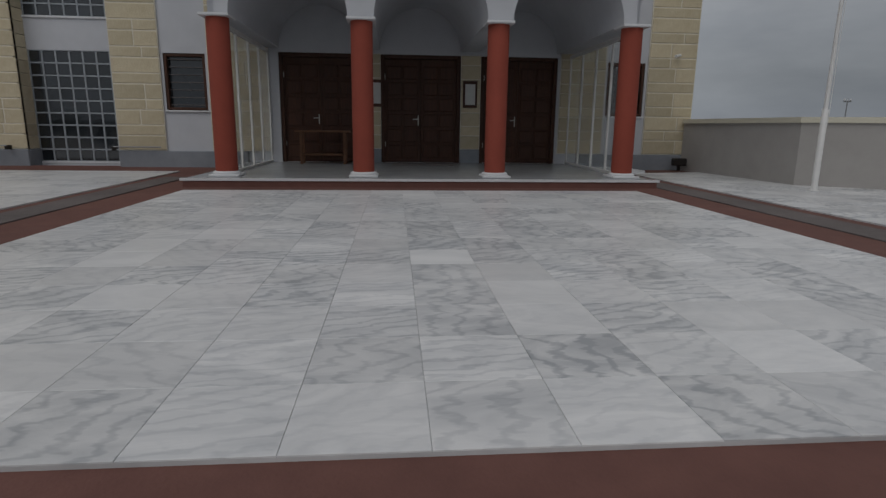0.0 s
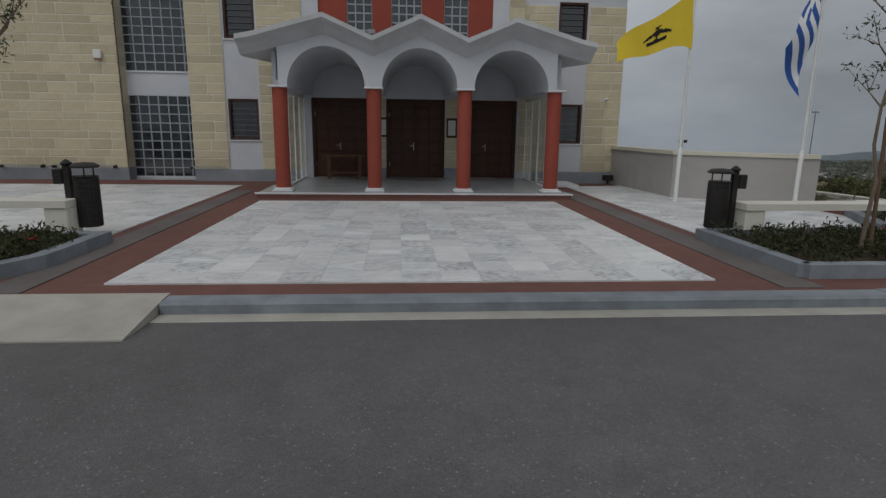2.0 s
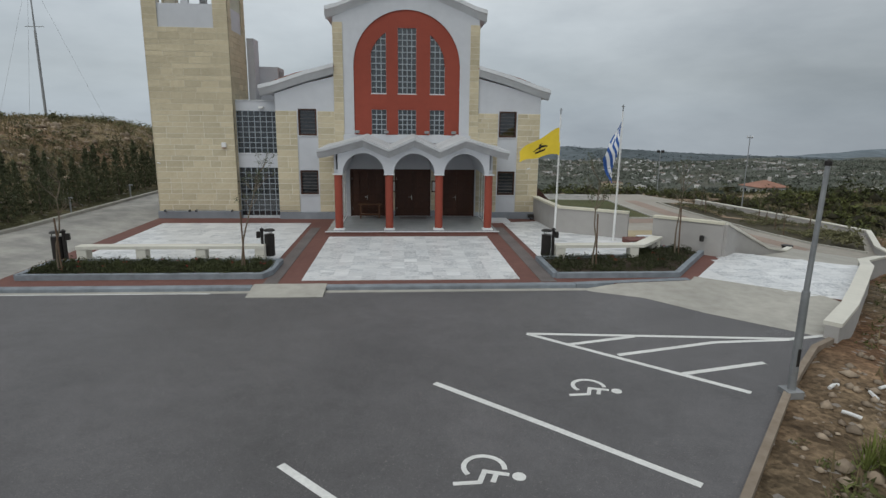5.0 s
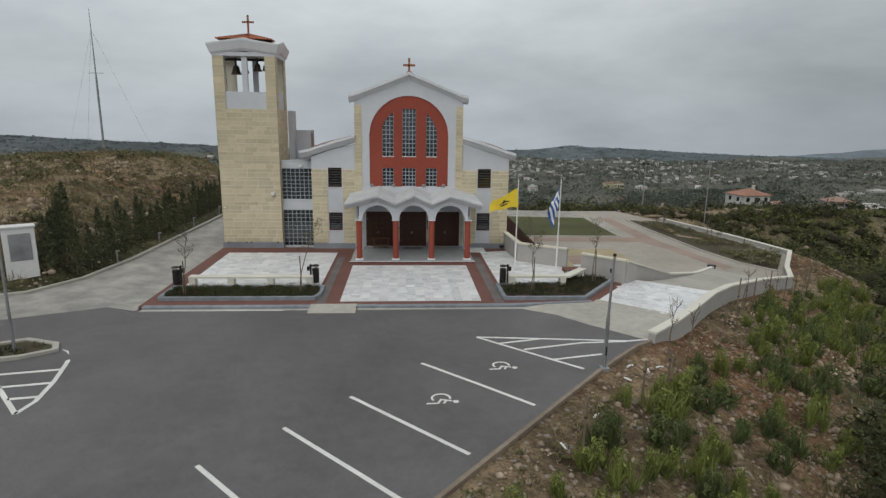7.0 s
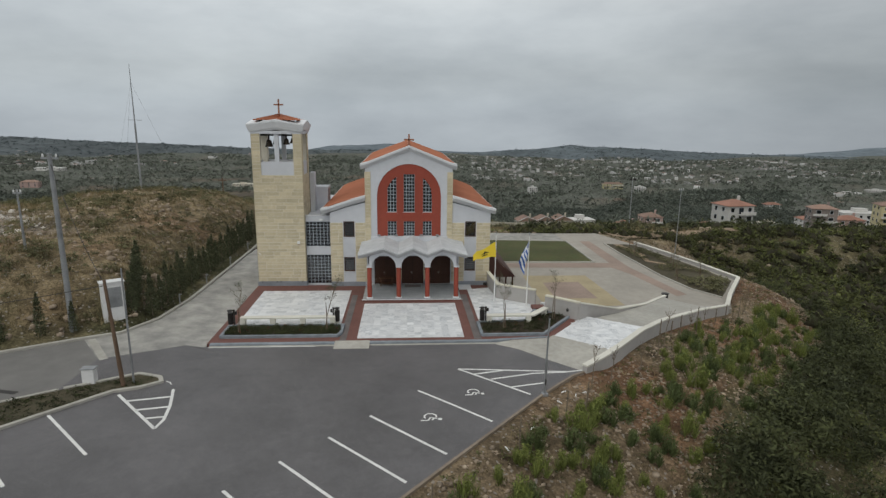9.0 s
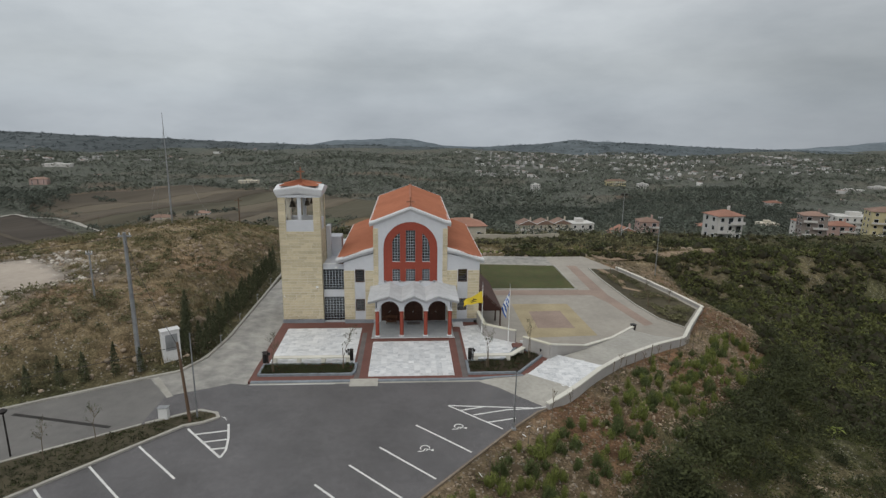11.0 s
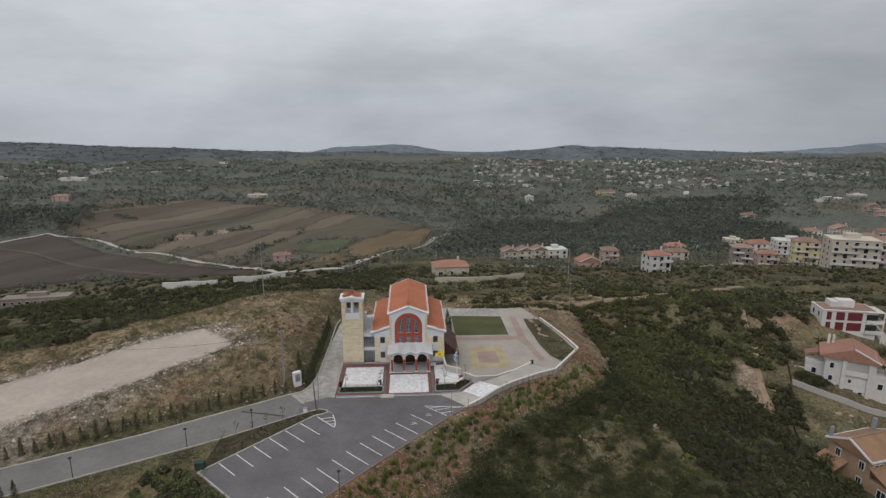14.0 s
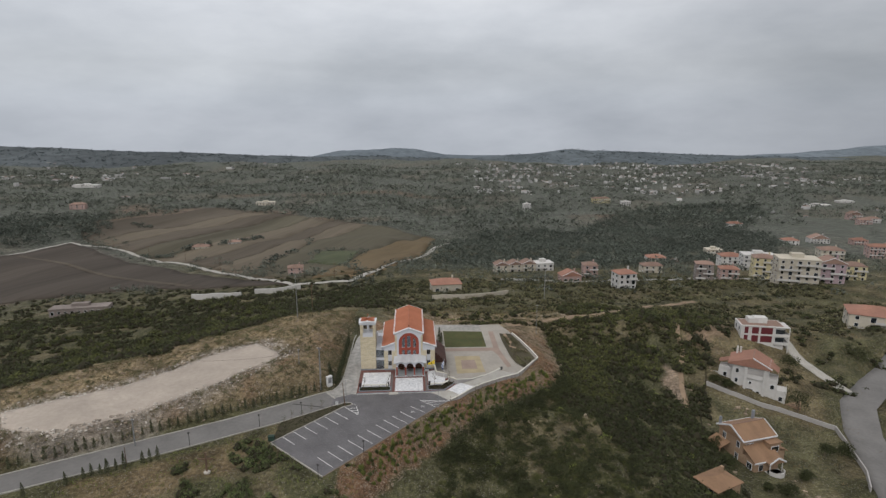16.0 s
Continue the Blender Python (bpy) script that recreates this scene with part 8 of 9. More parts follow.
def house(x, y, w, d, floors, turn, wall, roof, label, z=None, bays=3, balcony=True, fh=3.0, style="hip"):
    z = zl(x, y) if z is None else z
    h = thing("house", (x, y, z), label, "house", "hillside houses")
    H = floors * fh
    part("wall", Shape().box(-w / 2, w / 2, -d / 2, d / 2, -4.0, H, 0.05), M[wall], h)
    if style == "hip":
        r, e = min(w, d) * 0.5 * 0.42, 0.45
        rl = max(0.0, w - d) / 2 + 0.01
        s = Shape()
        s.v = [(-w / 2 - e, -d / 2 - e, H), (w / 2 + e, -d / 2 - e, H), (w / 2 + e, d / 2 + e, H), (-w / 2 - e, d / 2 + e, H), (-rl, 0, H + r), (rl, 0, H + r),
               (-w / 2 - e, -d / 2 - e, H - 0.15), (w / 2 + e, -d / 2 - e, H - 0.15), (w / 2 + e, d / 2 + e, H - 0.15), (-w / 2 - e, d / 2 + e, H - 0.15)]
        s.f = [(0, 1, 5, 4), (1, 2, 5), (2, 3, 4, 5), (3, 0, 4), (6, 7, 1, 0), (7, 8, 2, 1), (8, 9, 3, 2), (9, 6, 0, 3), (9, 8, 7, 6)]
        rf = part("roof", s, M[roof], h)
        part("chimney", Shape().box(w * 0.22, w * 0.22 + 0.8, 0.6, 1.4, H + 0.2, H + r + 1.0, 0.04), M[wall], rf)
    elif style == "gable":
        r, e = w * 0.5 * 0.45, 0.4
        s = Shape().side([(-w / 2 - e, H - 0.1), (w / 2 + e, H - 0.1), (w / 2 + e, H + 0.1), (0, H + r + 0.15), (-w / 2 - e, H + 0.1)], -d / 2 - e, d / 2 + e)
        rf = part("roof", s, M[roof], h)
        part("gable_trim", Shape().side([(-w / 2 - e, H + 0.1), (0, H + r + 0.12), (w / 2 + e, H + 0.1), (w / 2 + e, H + 0.34), (0, H + r + 0.38), (-w / 2 - e, H + 0.34)], -d / 2 - e - 0.1, -d / 2 - e + 0.15), M["trim_white"], rf)
        part("chimney", Shape().box(w * 0.2, w * 0.2 + 0.8, -0.4, 0.4, H + 0.2, H + r + 1.3, 0.04), M[wall], rf)
    else:
        rf = part("roof", Shape().box(-w / 2 - 0.1, w / 2 + 0.1, -d / 2 - 0.1, d / 2 + 0.1, H, H + 0.5, 0.04), M[wall], h)
        part("stair_head", Shape().box(-w * 0.15, w * 0.15, -d * 0.1, d * 0.3, H + 0.5, H + 2.6, 0.04), M[wall], rf)
        part("tile_edge", Shape().box(-w / 2 - 0.25, w / 2 + 0.25, -d / 2 - 0.25, -d / 2 - 0.1, H + 0.1, H + 0.5, 0.04), M[roof], rf)
    for f in range(floors):
        for i in range(bays):
            cx = -w / 2 + w * (i + 0.5) / bays
            ww = 0.62 if (i + f) % 3 else 0.9
            zb = f * fh + (0.9 if (i + f) % 3 else 0.2)
            wi = part("window", Shape().box(cx - ww - 0.1, cx + ww + 0.1, -d / 2 - 0.06, -d / 2 + 0.05, zb - 0.1, f * fh + 2.4, 0.02), M["trim_white"], h)
            part("pane", Shape().box(cx - ww, cx + ww, -d / 2 - 0.075, -d / 2 + 0.02, zb, f * fh + 2.3), M["dark_glass"], wi)
        for sx in (-1, 1):
            for cy in (-d * 0.22, d * 0.22):
                wi = part("window", Shape().box(sx * w / 2 - 0.06, sx * w / 2 + 0.06, cy - 0.7, cy + 0.7, f * fh + 0.8, f * fh + 2.4, 0.02), M["trim_white"], h)
                part("pane", Shape().box(sx * w / 2 - 0.075, sx * w / 2 + 0.075, cy - 0.6, cy + 0.6, f * fh + 0.9, f * fh + 2.3), M["dark_glass"], wi)
        if balcony and f:
            bx0, bx1 = (-w / 2, w * 0.05) if f % 2 else (-w * 0.1, w / 2)
            b = part("balcony", Shape().box(bx0, bx1, -d / 2 - 1.3, -d / 2, f * fh - 0.15, f * fh, 0.02), M[wall], h)
            part("railing", Shape().box(bx0, bx1, -d / 2 - 1.3, -d / 2 - 1.2, f * fh, f * fh + 0.95, 0.02), M["house_white"], b)
    h.rotation_euler = (0, 0, radians(turn))
    return h


house(18.0, 150, 15, 10, 1, 6, "house_cream", "tile_house", "low cream house with hipped terracotta roof", fh=4.4)
for i in range(3):
    house(66.0 + 10.2 * i, 271 + 1.5 * i, 10, 9, 2, 4, "house_cream", "tile_old", "cream terraced house with pinkish tile roof", style="gable", bays=2)
house(98, 276, 14, 10, 2, 8, "house_white", "house_white", "white flat-roofed house at the wood's edge", style="flat")
house(104, 224, 13, 9, 1, 4, "house_pink", "tile_house", "reddish house with terracotta roof", fh=4.0, style="gable")
house(121.5, 238, 9.5, 9, 3, -6, "house_pink", "tile_old", "tall pink house with tiled roof", bays=2)
house(113, 154, 10, 8.5, 3, 8, "house_white", "tile_house", "white three-storey house with terracotta roof and balconies")
house(173, 258, 14, 9, 2, 0, "house_cream", "tile_old", "low cream house half hidden by trees")
for x, y, w, floors, wall, roof, style, turn, label in (
        (181, 200, 10, 4, "house_grey", "tile_old", "hip", -16, "tall greyish beige apartment house with tiled roof"),
        (264, 314, 17, 3, "house_white", "tile_house", "hip", -8, "white house with red tiled roof behind the others"),
        (205, 214, 11, 3, "house_pink", "tile_house", "hip", -14, "pinkish white house with terracotta roof"),
        (264, 277, 23, 4, "house_white", "house_white", "flat", -14, "white flat-roofed apartment house with balconies"),
        (231, 219, 13, 5, "house_yellow", "tile_old", "hip", -20, "pale yellow apartment house with balconies"),
        (255, 240, 8, 3, "house_tan", "tile_old", "gable", -14, "narrow brownish house between the apartments"),
        (217, 168, 21, 5, "house_cream", "house_cream", "flat", -18, "broad cream apartment house with stacked balconies"),
        (237, 168, 13, 4, "house_mauve", "tile_old", "gable", -18, "mauve rendered apartment house with tiled roof"),
        (263, 183, 12, 3, "house_yellow", "tile_old", "hip", -16, "yellow rendered house at the end of the row"),
        (353, 318, 18, 3, "house_cream", "tile_old", "hip", -14, "cream apartment house with tile edge"),
        (443, 500, 18, 2, "house_white", "tile_house", "hip", -8, "white house with terracotta roof among trees"),
        (496, 524, 22, 2, "house_white", "tile_old", "gable", -10, "white houses with tiled roofs among trees"),
        (538, 512, 16, 2, "house_pink", "tile_house", "hip", -10, "pink house with terracotta roof further off"),
        (480, 414, 22, 4, "house_pink", "tile_house", "hip", -16, "large pinkish house with red tiled roof"),
        (469, 661, 20, 2, "house_white", "tile_house", "hip", -6, "white villa alone in the wood"),
        (690, 690, 18, 3, "house_pink", "tile_old", "hip", -10, "pink house beside the far road"),
        (712, 700, 18, 3, "house_white", "tile_old", "hip", -4, "white house beside the far road"),
        (716, 744, 20, 3, "house_pink", "tile_old", "gable", -10, "rose house beyond the far road"),
        (319, 440, 16, 2, "house_cream", "tile_old", "flat", -10, "cream house half hidden by trees"),
        (804, 952, 52, 1, "house_white", "house_white", "flat", -4, "long white greenhouse-like shed far off"),
        (889, 986, 34, 1, "house_white", "house_white", "flat", -4, "long white shed far off"),
        (221, 359, 16, 2, "house_white", "tile_house", "hip", -6, "white house with red roof at the wood's edge"),
        (234, 350, 8, 1, "house_white", "tile_old", "gable", -6, "small white outbuilding at the wood's edge"),
        (418, 955, 18, 3, "house_white", "house_white", "flat", -4, "white block house in the valley"),
        (217, 923, 14, 4, "house_white", "house_white", "flat", 10, "pale tower-like house in the valley"),
        (379, 986, 36, 3, "house_yellow", "tile_old", "hip", 0, "pale yellow house in the valley")):
    house(x, y, w, min(12, w * 0.75), floors, turn, wall, roof, label, style=style, bays=max(2, round(w / 4)))
# three nearest houses below the ravine
hw = house(128.6, 60.0, 17.5, 9.5, 3, -13, "house_white", "house_white", "white modern house with wine-red wall panels and flat roof", style="flat", bays=0, balcony=False, z=-15.6)
for cx, ww in ((-6.6, 0.75), (-3.0, 1.35), (1.6, 2.3)):
    for z0 in (3.4, 6.5):
        part("panel", Shape().box(cx - ww, cx + ww, -4.87, -4.70, z0, z0 + 2.4, 0.02), M["house_red"], hw, "wine-red wall panel")
for z0 in (3.0, 6.1):
    b = part("balcony", Shape().box(4.9, 10.6, -5.6, 2.4, z0 - 0.2, z0, 0.02), M["house_white"], hw)
    part("railing", Shape().box(4.9, 10.6, -5.6, -5.5, z0, z0 + 0.9, 0.02).box(10.5, 10.6, -5.5, 2.4, z0, z0 + 0.9, 0.02), M["house_white"], b)
    part("glazing", Shape().box(5.2, 8.7, -4.85, -4.72, z0 + 0.1, z0 + 2.4), M["dark_glass"], b)
part("balcony_roof", Shape().box(4.9, 10.6, -5.6, 2.4, 9.2, 9.45, 0.03), M["house_white"], hw)
for px, py in ((10.4, -5.4), (10.4, 2.2)):
    part("pillar", Shape().box(px - 0.18, px + 0.18, py - 0.18, py + 0.18, -2, 9.2, 0.02), M["house_white"], hw)
part("roof_room", Shape().box(-5.0, -1.0, -1.0, 3.5, 9.5, 11.2, 0.05), M["house_white"], hw)
hw.scale = (0.84, 0.78, 1.0)
part("roof_deck", Shape().box(-8.3, 8.3, -4.3, 4.3, 9.505, 9.53), M["tile_old"], hw)

# large villa: broad low-pitched roof, side terraces, recessed balcony
hr = thing("house", (110.2, 33.6, -20.4), "large cream villa with broad red tiled roof and terraces", "house", "hillside houses")
V1 = "house_white"
part("wall", Shape().box(-6.5, 6.5, -6, 6.5, -2, 10.6, 0.05), M[V1], hr)
rf = part("roof", Shape().side([(-8.2, 9.9), (7.4, 9.9), (7.4, 10.25), (0.4, 12.7), (-8.2, 10.3)], -7.2, 7.4), M["tile_house"], hr, "red tiled roof")
part("verge_trim", Shape().side([(0.4, 12.66), (7.4, 10.2), (7.4, 10.5), (0.4, 12.98)], -7.35, -7.1), M["trim_white"], rf)
part("ridge_tiles", Shape().box(0.25, 0.55, -7.1, 7.4, 12.62, 12.82, 0.03), M["tile_old"], rf)
for px in (-6.2, -5.0):
    part("chimney", Shape().box(px, px + 0.7, 4.5, 5.2, 9.5, 13.2, 0.04), M[V1], rf)
part("pier", Shape().box(-2.0, -1.0, -6.9, -6.0, -2, 11.0, 0.04), M[V1], hr)
part("pier", Shape().box(4.6, 5.6, -6.9, -6.0, -2, 10.6, 0.04), M[V1], hr)
# no recess is cut: a grey panel paints the upper balcony's shade
lo = part("loggia", Shape().box(-1.0, 4.6, -6.06, -5.9, 7.6, 9.1), M["wall_grey"], hr, "flat grey panel standing in for the shade of an upper balcony")
part("railing", Shape().box(-1.0, 4.6, -6.6, -6.45, 6.4, 7.6, 0.02), M[V1], lo)
for cx, z0, w, h in ((-4.6, 7.4, 0.5, 1.2), (-4.6, 4.4, 0.5, 1.2), (0.4, 4.6, 0.4, 0.8), (-0.2, 1.0, 0.55, 2.1), (1.0, 0.9, 0.6, 2.2), (3.4, 2.0, 0.5, 0.8), (-1.6, 2.2, 0.4, 0.8)):
    wi = part("window", Shape().box(cx - w - 0.1, cx + w + 0.1, -6.07, -5.95, z0 - 0.1, z0 + h + 0.1, 0.02), M["trim_white"], hr)
    part("pane", Shape().box(cx - w, cx + w, -6.09, -5.98, z0, z0 + h), M["dark_glass"], wi)
for x0, x1, y0, y1, top in ((-11.5, -6.5, -3.5, 5, 7.2), (-13.5, -11.5, -2.5, 4, 4.8), (6.5, 9.6, -5.5, 5, 6.6), (9.6, 13.0, -5, 4.5, 3.4)):
    wg = part("wing", Shape().box(x0, x1, y0, y1, -2, top, 0.05), M[V1], hr)
    part("terrace_wall", Shape().box(x0, x1, y0 - 0.12, y0, top - 0.4, top + 0.75, 0.02).box(x1, x1 + 0.12, y0, y1, top - 0.4, top + 0.75, 0.02), M["house_white"], wg)
    cx = (x0 + x1) / 2
    wi = part("window", Shape().box(cx - 0.7, cx + 0.7, y0 - 0.08, y0 + 0.05, top - 2.4, top - 1.0, 0.02), M["trim_white"], wg)
    part("pane", Shape().box(cx - 0.6, cx + 0.6, y0 - 0.10, y0 + 0.02, top - 2.3, top - 1.1), M["dark_glass"], wi)
part("side_roof", Shape().side([(-11.9, 8.1), (-6.5, 9.6), (-6.5, 9.8), (-11.9, 8.35)], 0.5, 5.6), M["tile_house"], hr)
part("side_roof", Shape().side([(7.2, 10.0), (9.8, 8.7), (9.8, 8.5), (7.2, 9.8)], -2, 5.6), M["tile_house"], hr)
part("garage_drive", Shape().box(13.0, 18.5, -5.2, 4.5, -2.0, 0.5, 0.03), M["house_tan"], hr, "tan paved drive")
hr.rotation_euler, hr.scale = (0, 0, radians(-35)), (0.8, 0.64, 1.1)

# tan villa: two-storey block, lower front roof, white-trimmed eaves, round porch
ht = thing("house", (91.8, 3.0, -22.0), "tan stone villa with ochre tiled roofs and white trim", "house", "hillside houses")
T1 = "house_tan"
part("wall", Shape().box(-6.5, 5.0, -5.5, 6.5, -2, 6.3, 0.05), M[T1], ht)
rf = part("roof", Shape().across([(-6.2, 6.2), (7.2, 6.2), (7.2, 6.45), (0.5, 8.5), (-6.2, 6.45)], -7.2, 5.7), M["tile_ochre"], ht, "ochre tiled roof")
for x0 in (-7.36, 5.66):
    part("gable_trim", Shape().across([(-6.3, 6.15), (0.5, 8.22), (7.3, 6.15), (7.3, 6.5), (0.5, 8.64), (-6.3, 6.5)], x0, x0 + 0.22), M["trim_white"], rf)
for y0 in (-6.42, 7.1):
    part("eave_trim", Shape().box(-7.2, 5.7, y0, y0 + 0.22, 6.15, 6.5, 0.02), M["trim_white"], rf)
part("ridge_tiles", Shape().box(-7.1, 5.6, 0.3, 0.7, 8.45, 8.65, 0.03), M["tile_old"], rf)
part("chimney", Shape().box(4.2, 5.0, 4.0, 4.8, 6.3, 9.6, 0.04), M["plinth"], rf)
part("chimney", Shape().box(-6.9, -6.2, 6.0, 6.7, 6.0, 8.6, 0.04), M["plinth"], rf)
lw = part("front_wing", Shape().box(-6.5, 2.5, -11.5, -5.5, -2, 2.9, 0.04), M[T1], ht)
part("wing_roof", Shape().across([(-12.1, 2.8), (-5.5, 4.9), (-5.5, 5.1), (-12.1, 3.05)], -7.0, 3.0), M["tile_ochre"], lw, "lower ochre tiled roof")
part("wing_trim", Shape().box(-7.1, 3.1, -12.22, -12.05, 2.75, 3.1, 0.02), M["trim_white"], lw)
po = part("porch", Shape().box(-2.6, 2.6, -14.0, -11.5, -2, 0.3, 0.03).lathe([(2.6, -2.0), (2.6, 0.3)], 0, -13.6, 20), M["house_white"], lw, "white round-fronted porch")
ring = [(2.5 * math.cos(a), -13.6 + 2.5 * math.sin(a)) for a in [math.pi * (1.02 + 0.96 * i / 14) for i in range(15)]]
part("balustrade", Shape().strip(ring, 0.16, 0.3, 1.2), M["house_white"], po)
for px in (-2.3, 2.3):
    part("column", Shape().lathe([(0.18, 0.3), (0.14, 2.9)], px, -13.4, 10), M["house_white"], po)
part("porch_roof", Shape().side([(-3.0, 2.9), (3.0, 2.9), (3.0, 3.1), (0, 4.3), (-3.0, 3.1)], -14.0, -11.5), M["tile_ochre"], po)
part("porch_trim", Shape().side([(-3.1, 2.85), (0, 4.05), (3.1, 2.85), (3.1, 3.2), (0, 4.45), (-3.1, 3.2)], -14.2, -13.95), M["trim_white"], po)
sw = part("upper_room", Shape().box(1.0, 5.2, -8.6, -5.5, 2.5, 5.6, 0.04), M[T1], ht)
part("room_roof", Shape().box(0.6, 5.6, -9.0, -5.5, 5.6, 5.85, 0.03), M["tile_ochre"], sw)
part("room_window", Shape().box(1.6, 4.6, -8.68, -8.55, 3.3, 4.9, 0.02), M["trim_white"], sw)
part("pane", Shape().box(1.8, 4.4, -8.70, -8.58, 3.45, 4.75), M["dark_glass"], sw)
sw = part("east_wing", Shape().box(5.0, 8.4, -7.5, 0.5, -2, 2.7, 0.04), M[T1], ht)
part("east_roof", Shape().side([(5.0, 3.9), (9.0, 2.6), (9.0, 2.8), (5.0, 4.1)], -8.0, 1.0), M["tile_ochre"], sw)
sw = part("veranda", Shape().box(-9.6, -6.5, 1.0, 7.0, -2, 0.2, 0.03), M[T1], ht)
part("veranda_roof", Shape().side([(-10.2, 2.4), (-6.5, 3.6), (-6.5, 3.8), (-10.2, 2.6)], 0.5, 7.5), M["tile_ochre"], sw)
for py in (1.3, 6.8):
    part("post", Shape().box(-9.8, -9.5, py - 0.15, py + 0.15, 0.2, 2.5, 0.02), M[T1], sw)
for y0, z0, w in ((-3.2, 3.9, 0.7), (3.6, 3.9, 0.7), (-9.2, 0.7, 1.1), (-3.0, 0.8, 0.7)):
    wi = part("window", Shape().box(-6.6, -6.42, y0 - w - 0.12, y0 + w + 0.12, z0 - 0.12, z0 + 1.5, 0.02), M["trim_white"], ht)
    for k in (-1, 1):
        part("pane", Shape().box(-6.63, -6.5, y0 + k * w * 0.5 - w * 0.42, y0 + k * w * 0.5 + w * 0.42, z0, z0 + 1.38), M["dark_glass"], wi)
for x0, z0, w in ((-3.4, 3.9, 0.6), (-4.2, 0.7, 0.7), (-5.0, 3.9, 0.5)):
    y = -5.6 if z0 > 3 else -11.6
    wi = part("window", Shape().box(x0 - w - 0.1, x0 + w + 0.1, y - 0.02, y + 0.12, z0 - 0.1, z0 + 1.5, 0.02), M["trim_white"], ht)
    part("pane", Shape().box(x0 - w, x0 + w, y - 0.04, y + 0.05, z0, z0 + 1.4), M["dark_glass"], wi)
ht.rotation_euler, ht.scale = (0, 0, radians(13)), (0.85, 0.72, 1.12)
house(71.5, -18.5, 8, 6, 1, 24, "house_tan", "tile_ochre", "small ochre-roofed outbuilding below the scrub", bays=1, balcony=False, fh=2.6)
house(192, 80, 22, 13, 3, -30, "house_cream", "tile_house", "pale villa with red tiled roof on the upper road", z=-19.5, bays=4)
# west: long pale building, boundary walls, farm houses
house(-222, 246, 36, 9, 1, 9, "house_grey", "house_grey", "long weathered grey-pink single-storey building", style="flat", bays=9, balcony=False, fh=3.8)
house(-93, 318, 12, 9, 2, 10, "house_pink", "tile_old", "reddish farmhouse beside a green plot", bays=2, balcony=False)
house(-250, 545, 20, 12, 1, 8, "house_cream", "tile_old", "cream farmhouse among trees", balcony=False)
house(-215, 560, 14, 10, 1, 8, "house_white", "tile_old", "white farm shed with tiled roof", balcony=False)
house(-289, 1010, 36, 14, 2, 4, "house_cream", "house_white", "pale flat-roofed building on the hillside", style="flat", bays=6, balcony=False)
house(-613, 945, 26, 14, 3, 10, "house_pink", "tile_old", "pink hillside house with a tiled roof", balcony=False)
house(-800, 1320, 60, 20, 2, 0, "house_white", "house_white", "long white industrial building", style="flat", bays=6, balcony=False)


def land_wall(name, line, tall, width, mat, label, step=4.0):
    L = []
    for (ax, ay), (bx, by) in zip(line, line[1:]):
        n = max(1, int(math.hypot(bx - ax, by - ay) / step))
        L += [(ax + (bx - ax) * i / n, ay + (by - ay) * i / n) for i in range(n)]
    L.append(line[-1])
    zs = [zl(*p) for p in L]
    setting(name, Shape().strip(L, width, [z - 1.5 for z in zs], [z + tall for z in zs]), M[mat], label, "wall")


land_wall("wall_white_west", [(-146, 240), (-138, 236), (-125, 232), (-110, 228)], 3.8, 1.0, "house_white", "long white boundary wall in the valley")
land_wall("wall_white_middle", [(-104, 238), (-90, 237), (-74, 240)], 3.2, 1.0, "house_white", "white boundary wall in the valley")
land_wall("wall_white_north", [(10, 118), (24, 121), (36, 127), (48, 135)], 2.2, 0.5, "house_cream", "pale boundary wall behind the church")
land_wall("wall_villa", [(94.9, 32.1), (103.3, 26.8), (113.1, 21.8), (118.4, 18.9), (124.9, 13.3), (121.5, 2.0), (118.5, -6.6), (113.5, -14.0)], 1.4, 0.3, "wall_grey", "grey rendered garden wall in front of the villas", 2.0)
land_wall("wall_ravine", [(105.6, 54.1), (99.1, 41.0), (94.9, 32.1), (87.1, 19.8), (83.0, 10.0)], 0.55, 0.14, "twigs", "low dark fence line beside the ravine", 2.0)
for x, y, r, tall in ((118.5, 21.1, 3.8, 9.0), (130.6, 44.1, 3.0, 6.0), (113.0, 1.6, 2.6, 3.6), (118.6, 1.5, 2.4, 4.0), (98.5, 33.0, 1.9, 2.6), (101.5, 31.2, 1.9, 2.6), (84.0, 4.0, 2.0, 3.4), (72.5, -23.0, 2.4, 3.0), (92.0, -15.0, 2.4, 3.0), (163.3, 53.7, 3.6, 4.6), (82.5, -4.0, 1.7, 2.6), (100.5, -9.5, 1.8, 2.4), (87.0, -14.0, 1.4, 2.0)):
    t = thing("garden_tree", (x, y, zl(x, y)), "dark rounded garden tree beside the villas", "tree", "garden trees")
    part("trunk", Shape().tube([(0, 0, -0.4), (0.1, 0, tall * 0.55)], [0.18, 0.09], 7), M["bark"], t)
    cs = [(rs.normal() * r * 0.35, rs.normal() * r * 0.35, tall * (0.3 + 0.45 * rs.rand())) for k in range(9)]
    ob = new("crown", cloud_mesh("crown", cs, [(r * 0.62, r * 0.62, tall * 0.26)] * 9, 170, 0.34, M["scrub"], low=-0.6, flat=0.8, shell=0.4))
    ob.parent = t


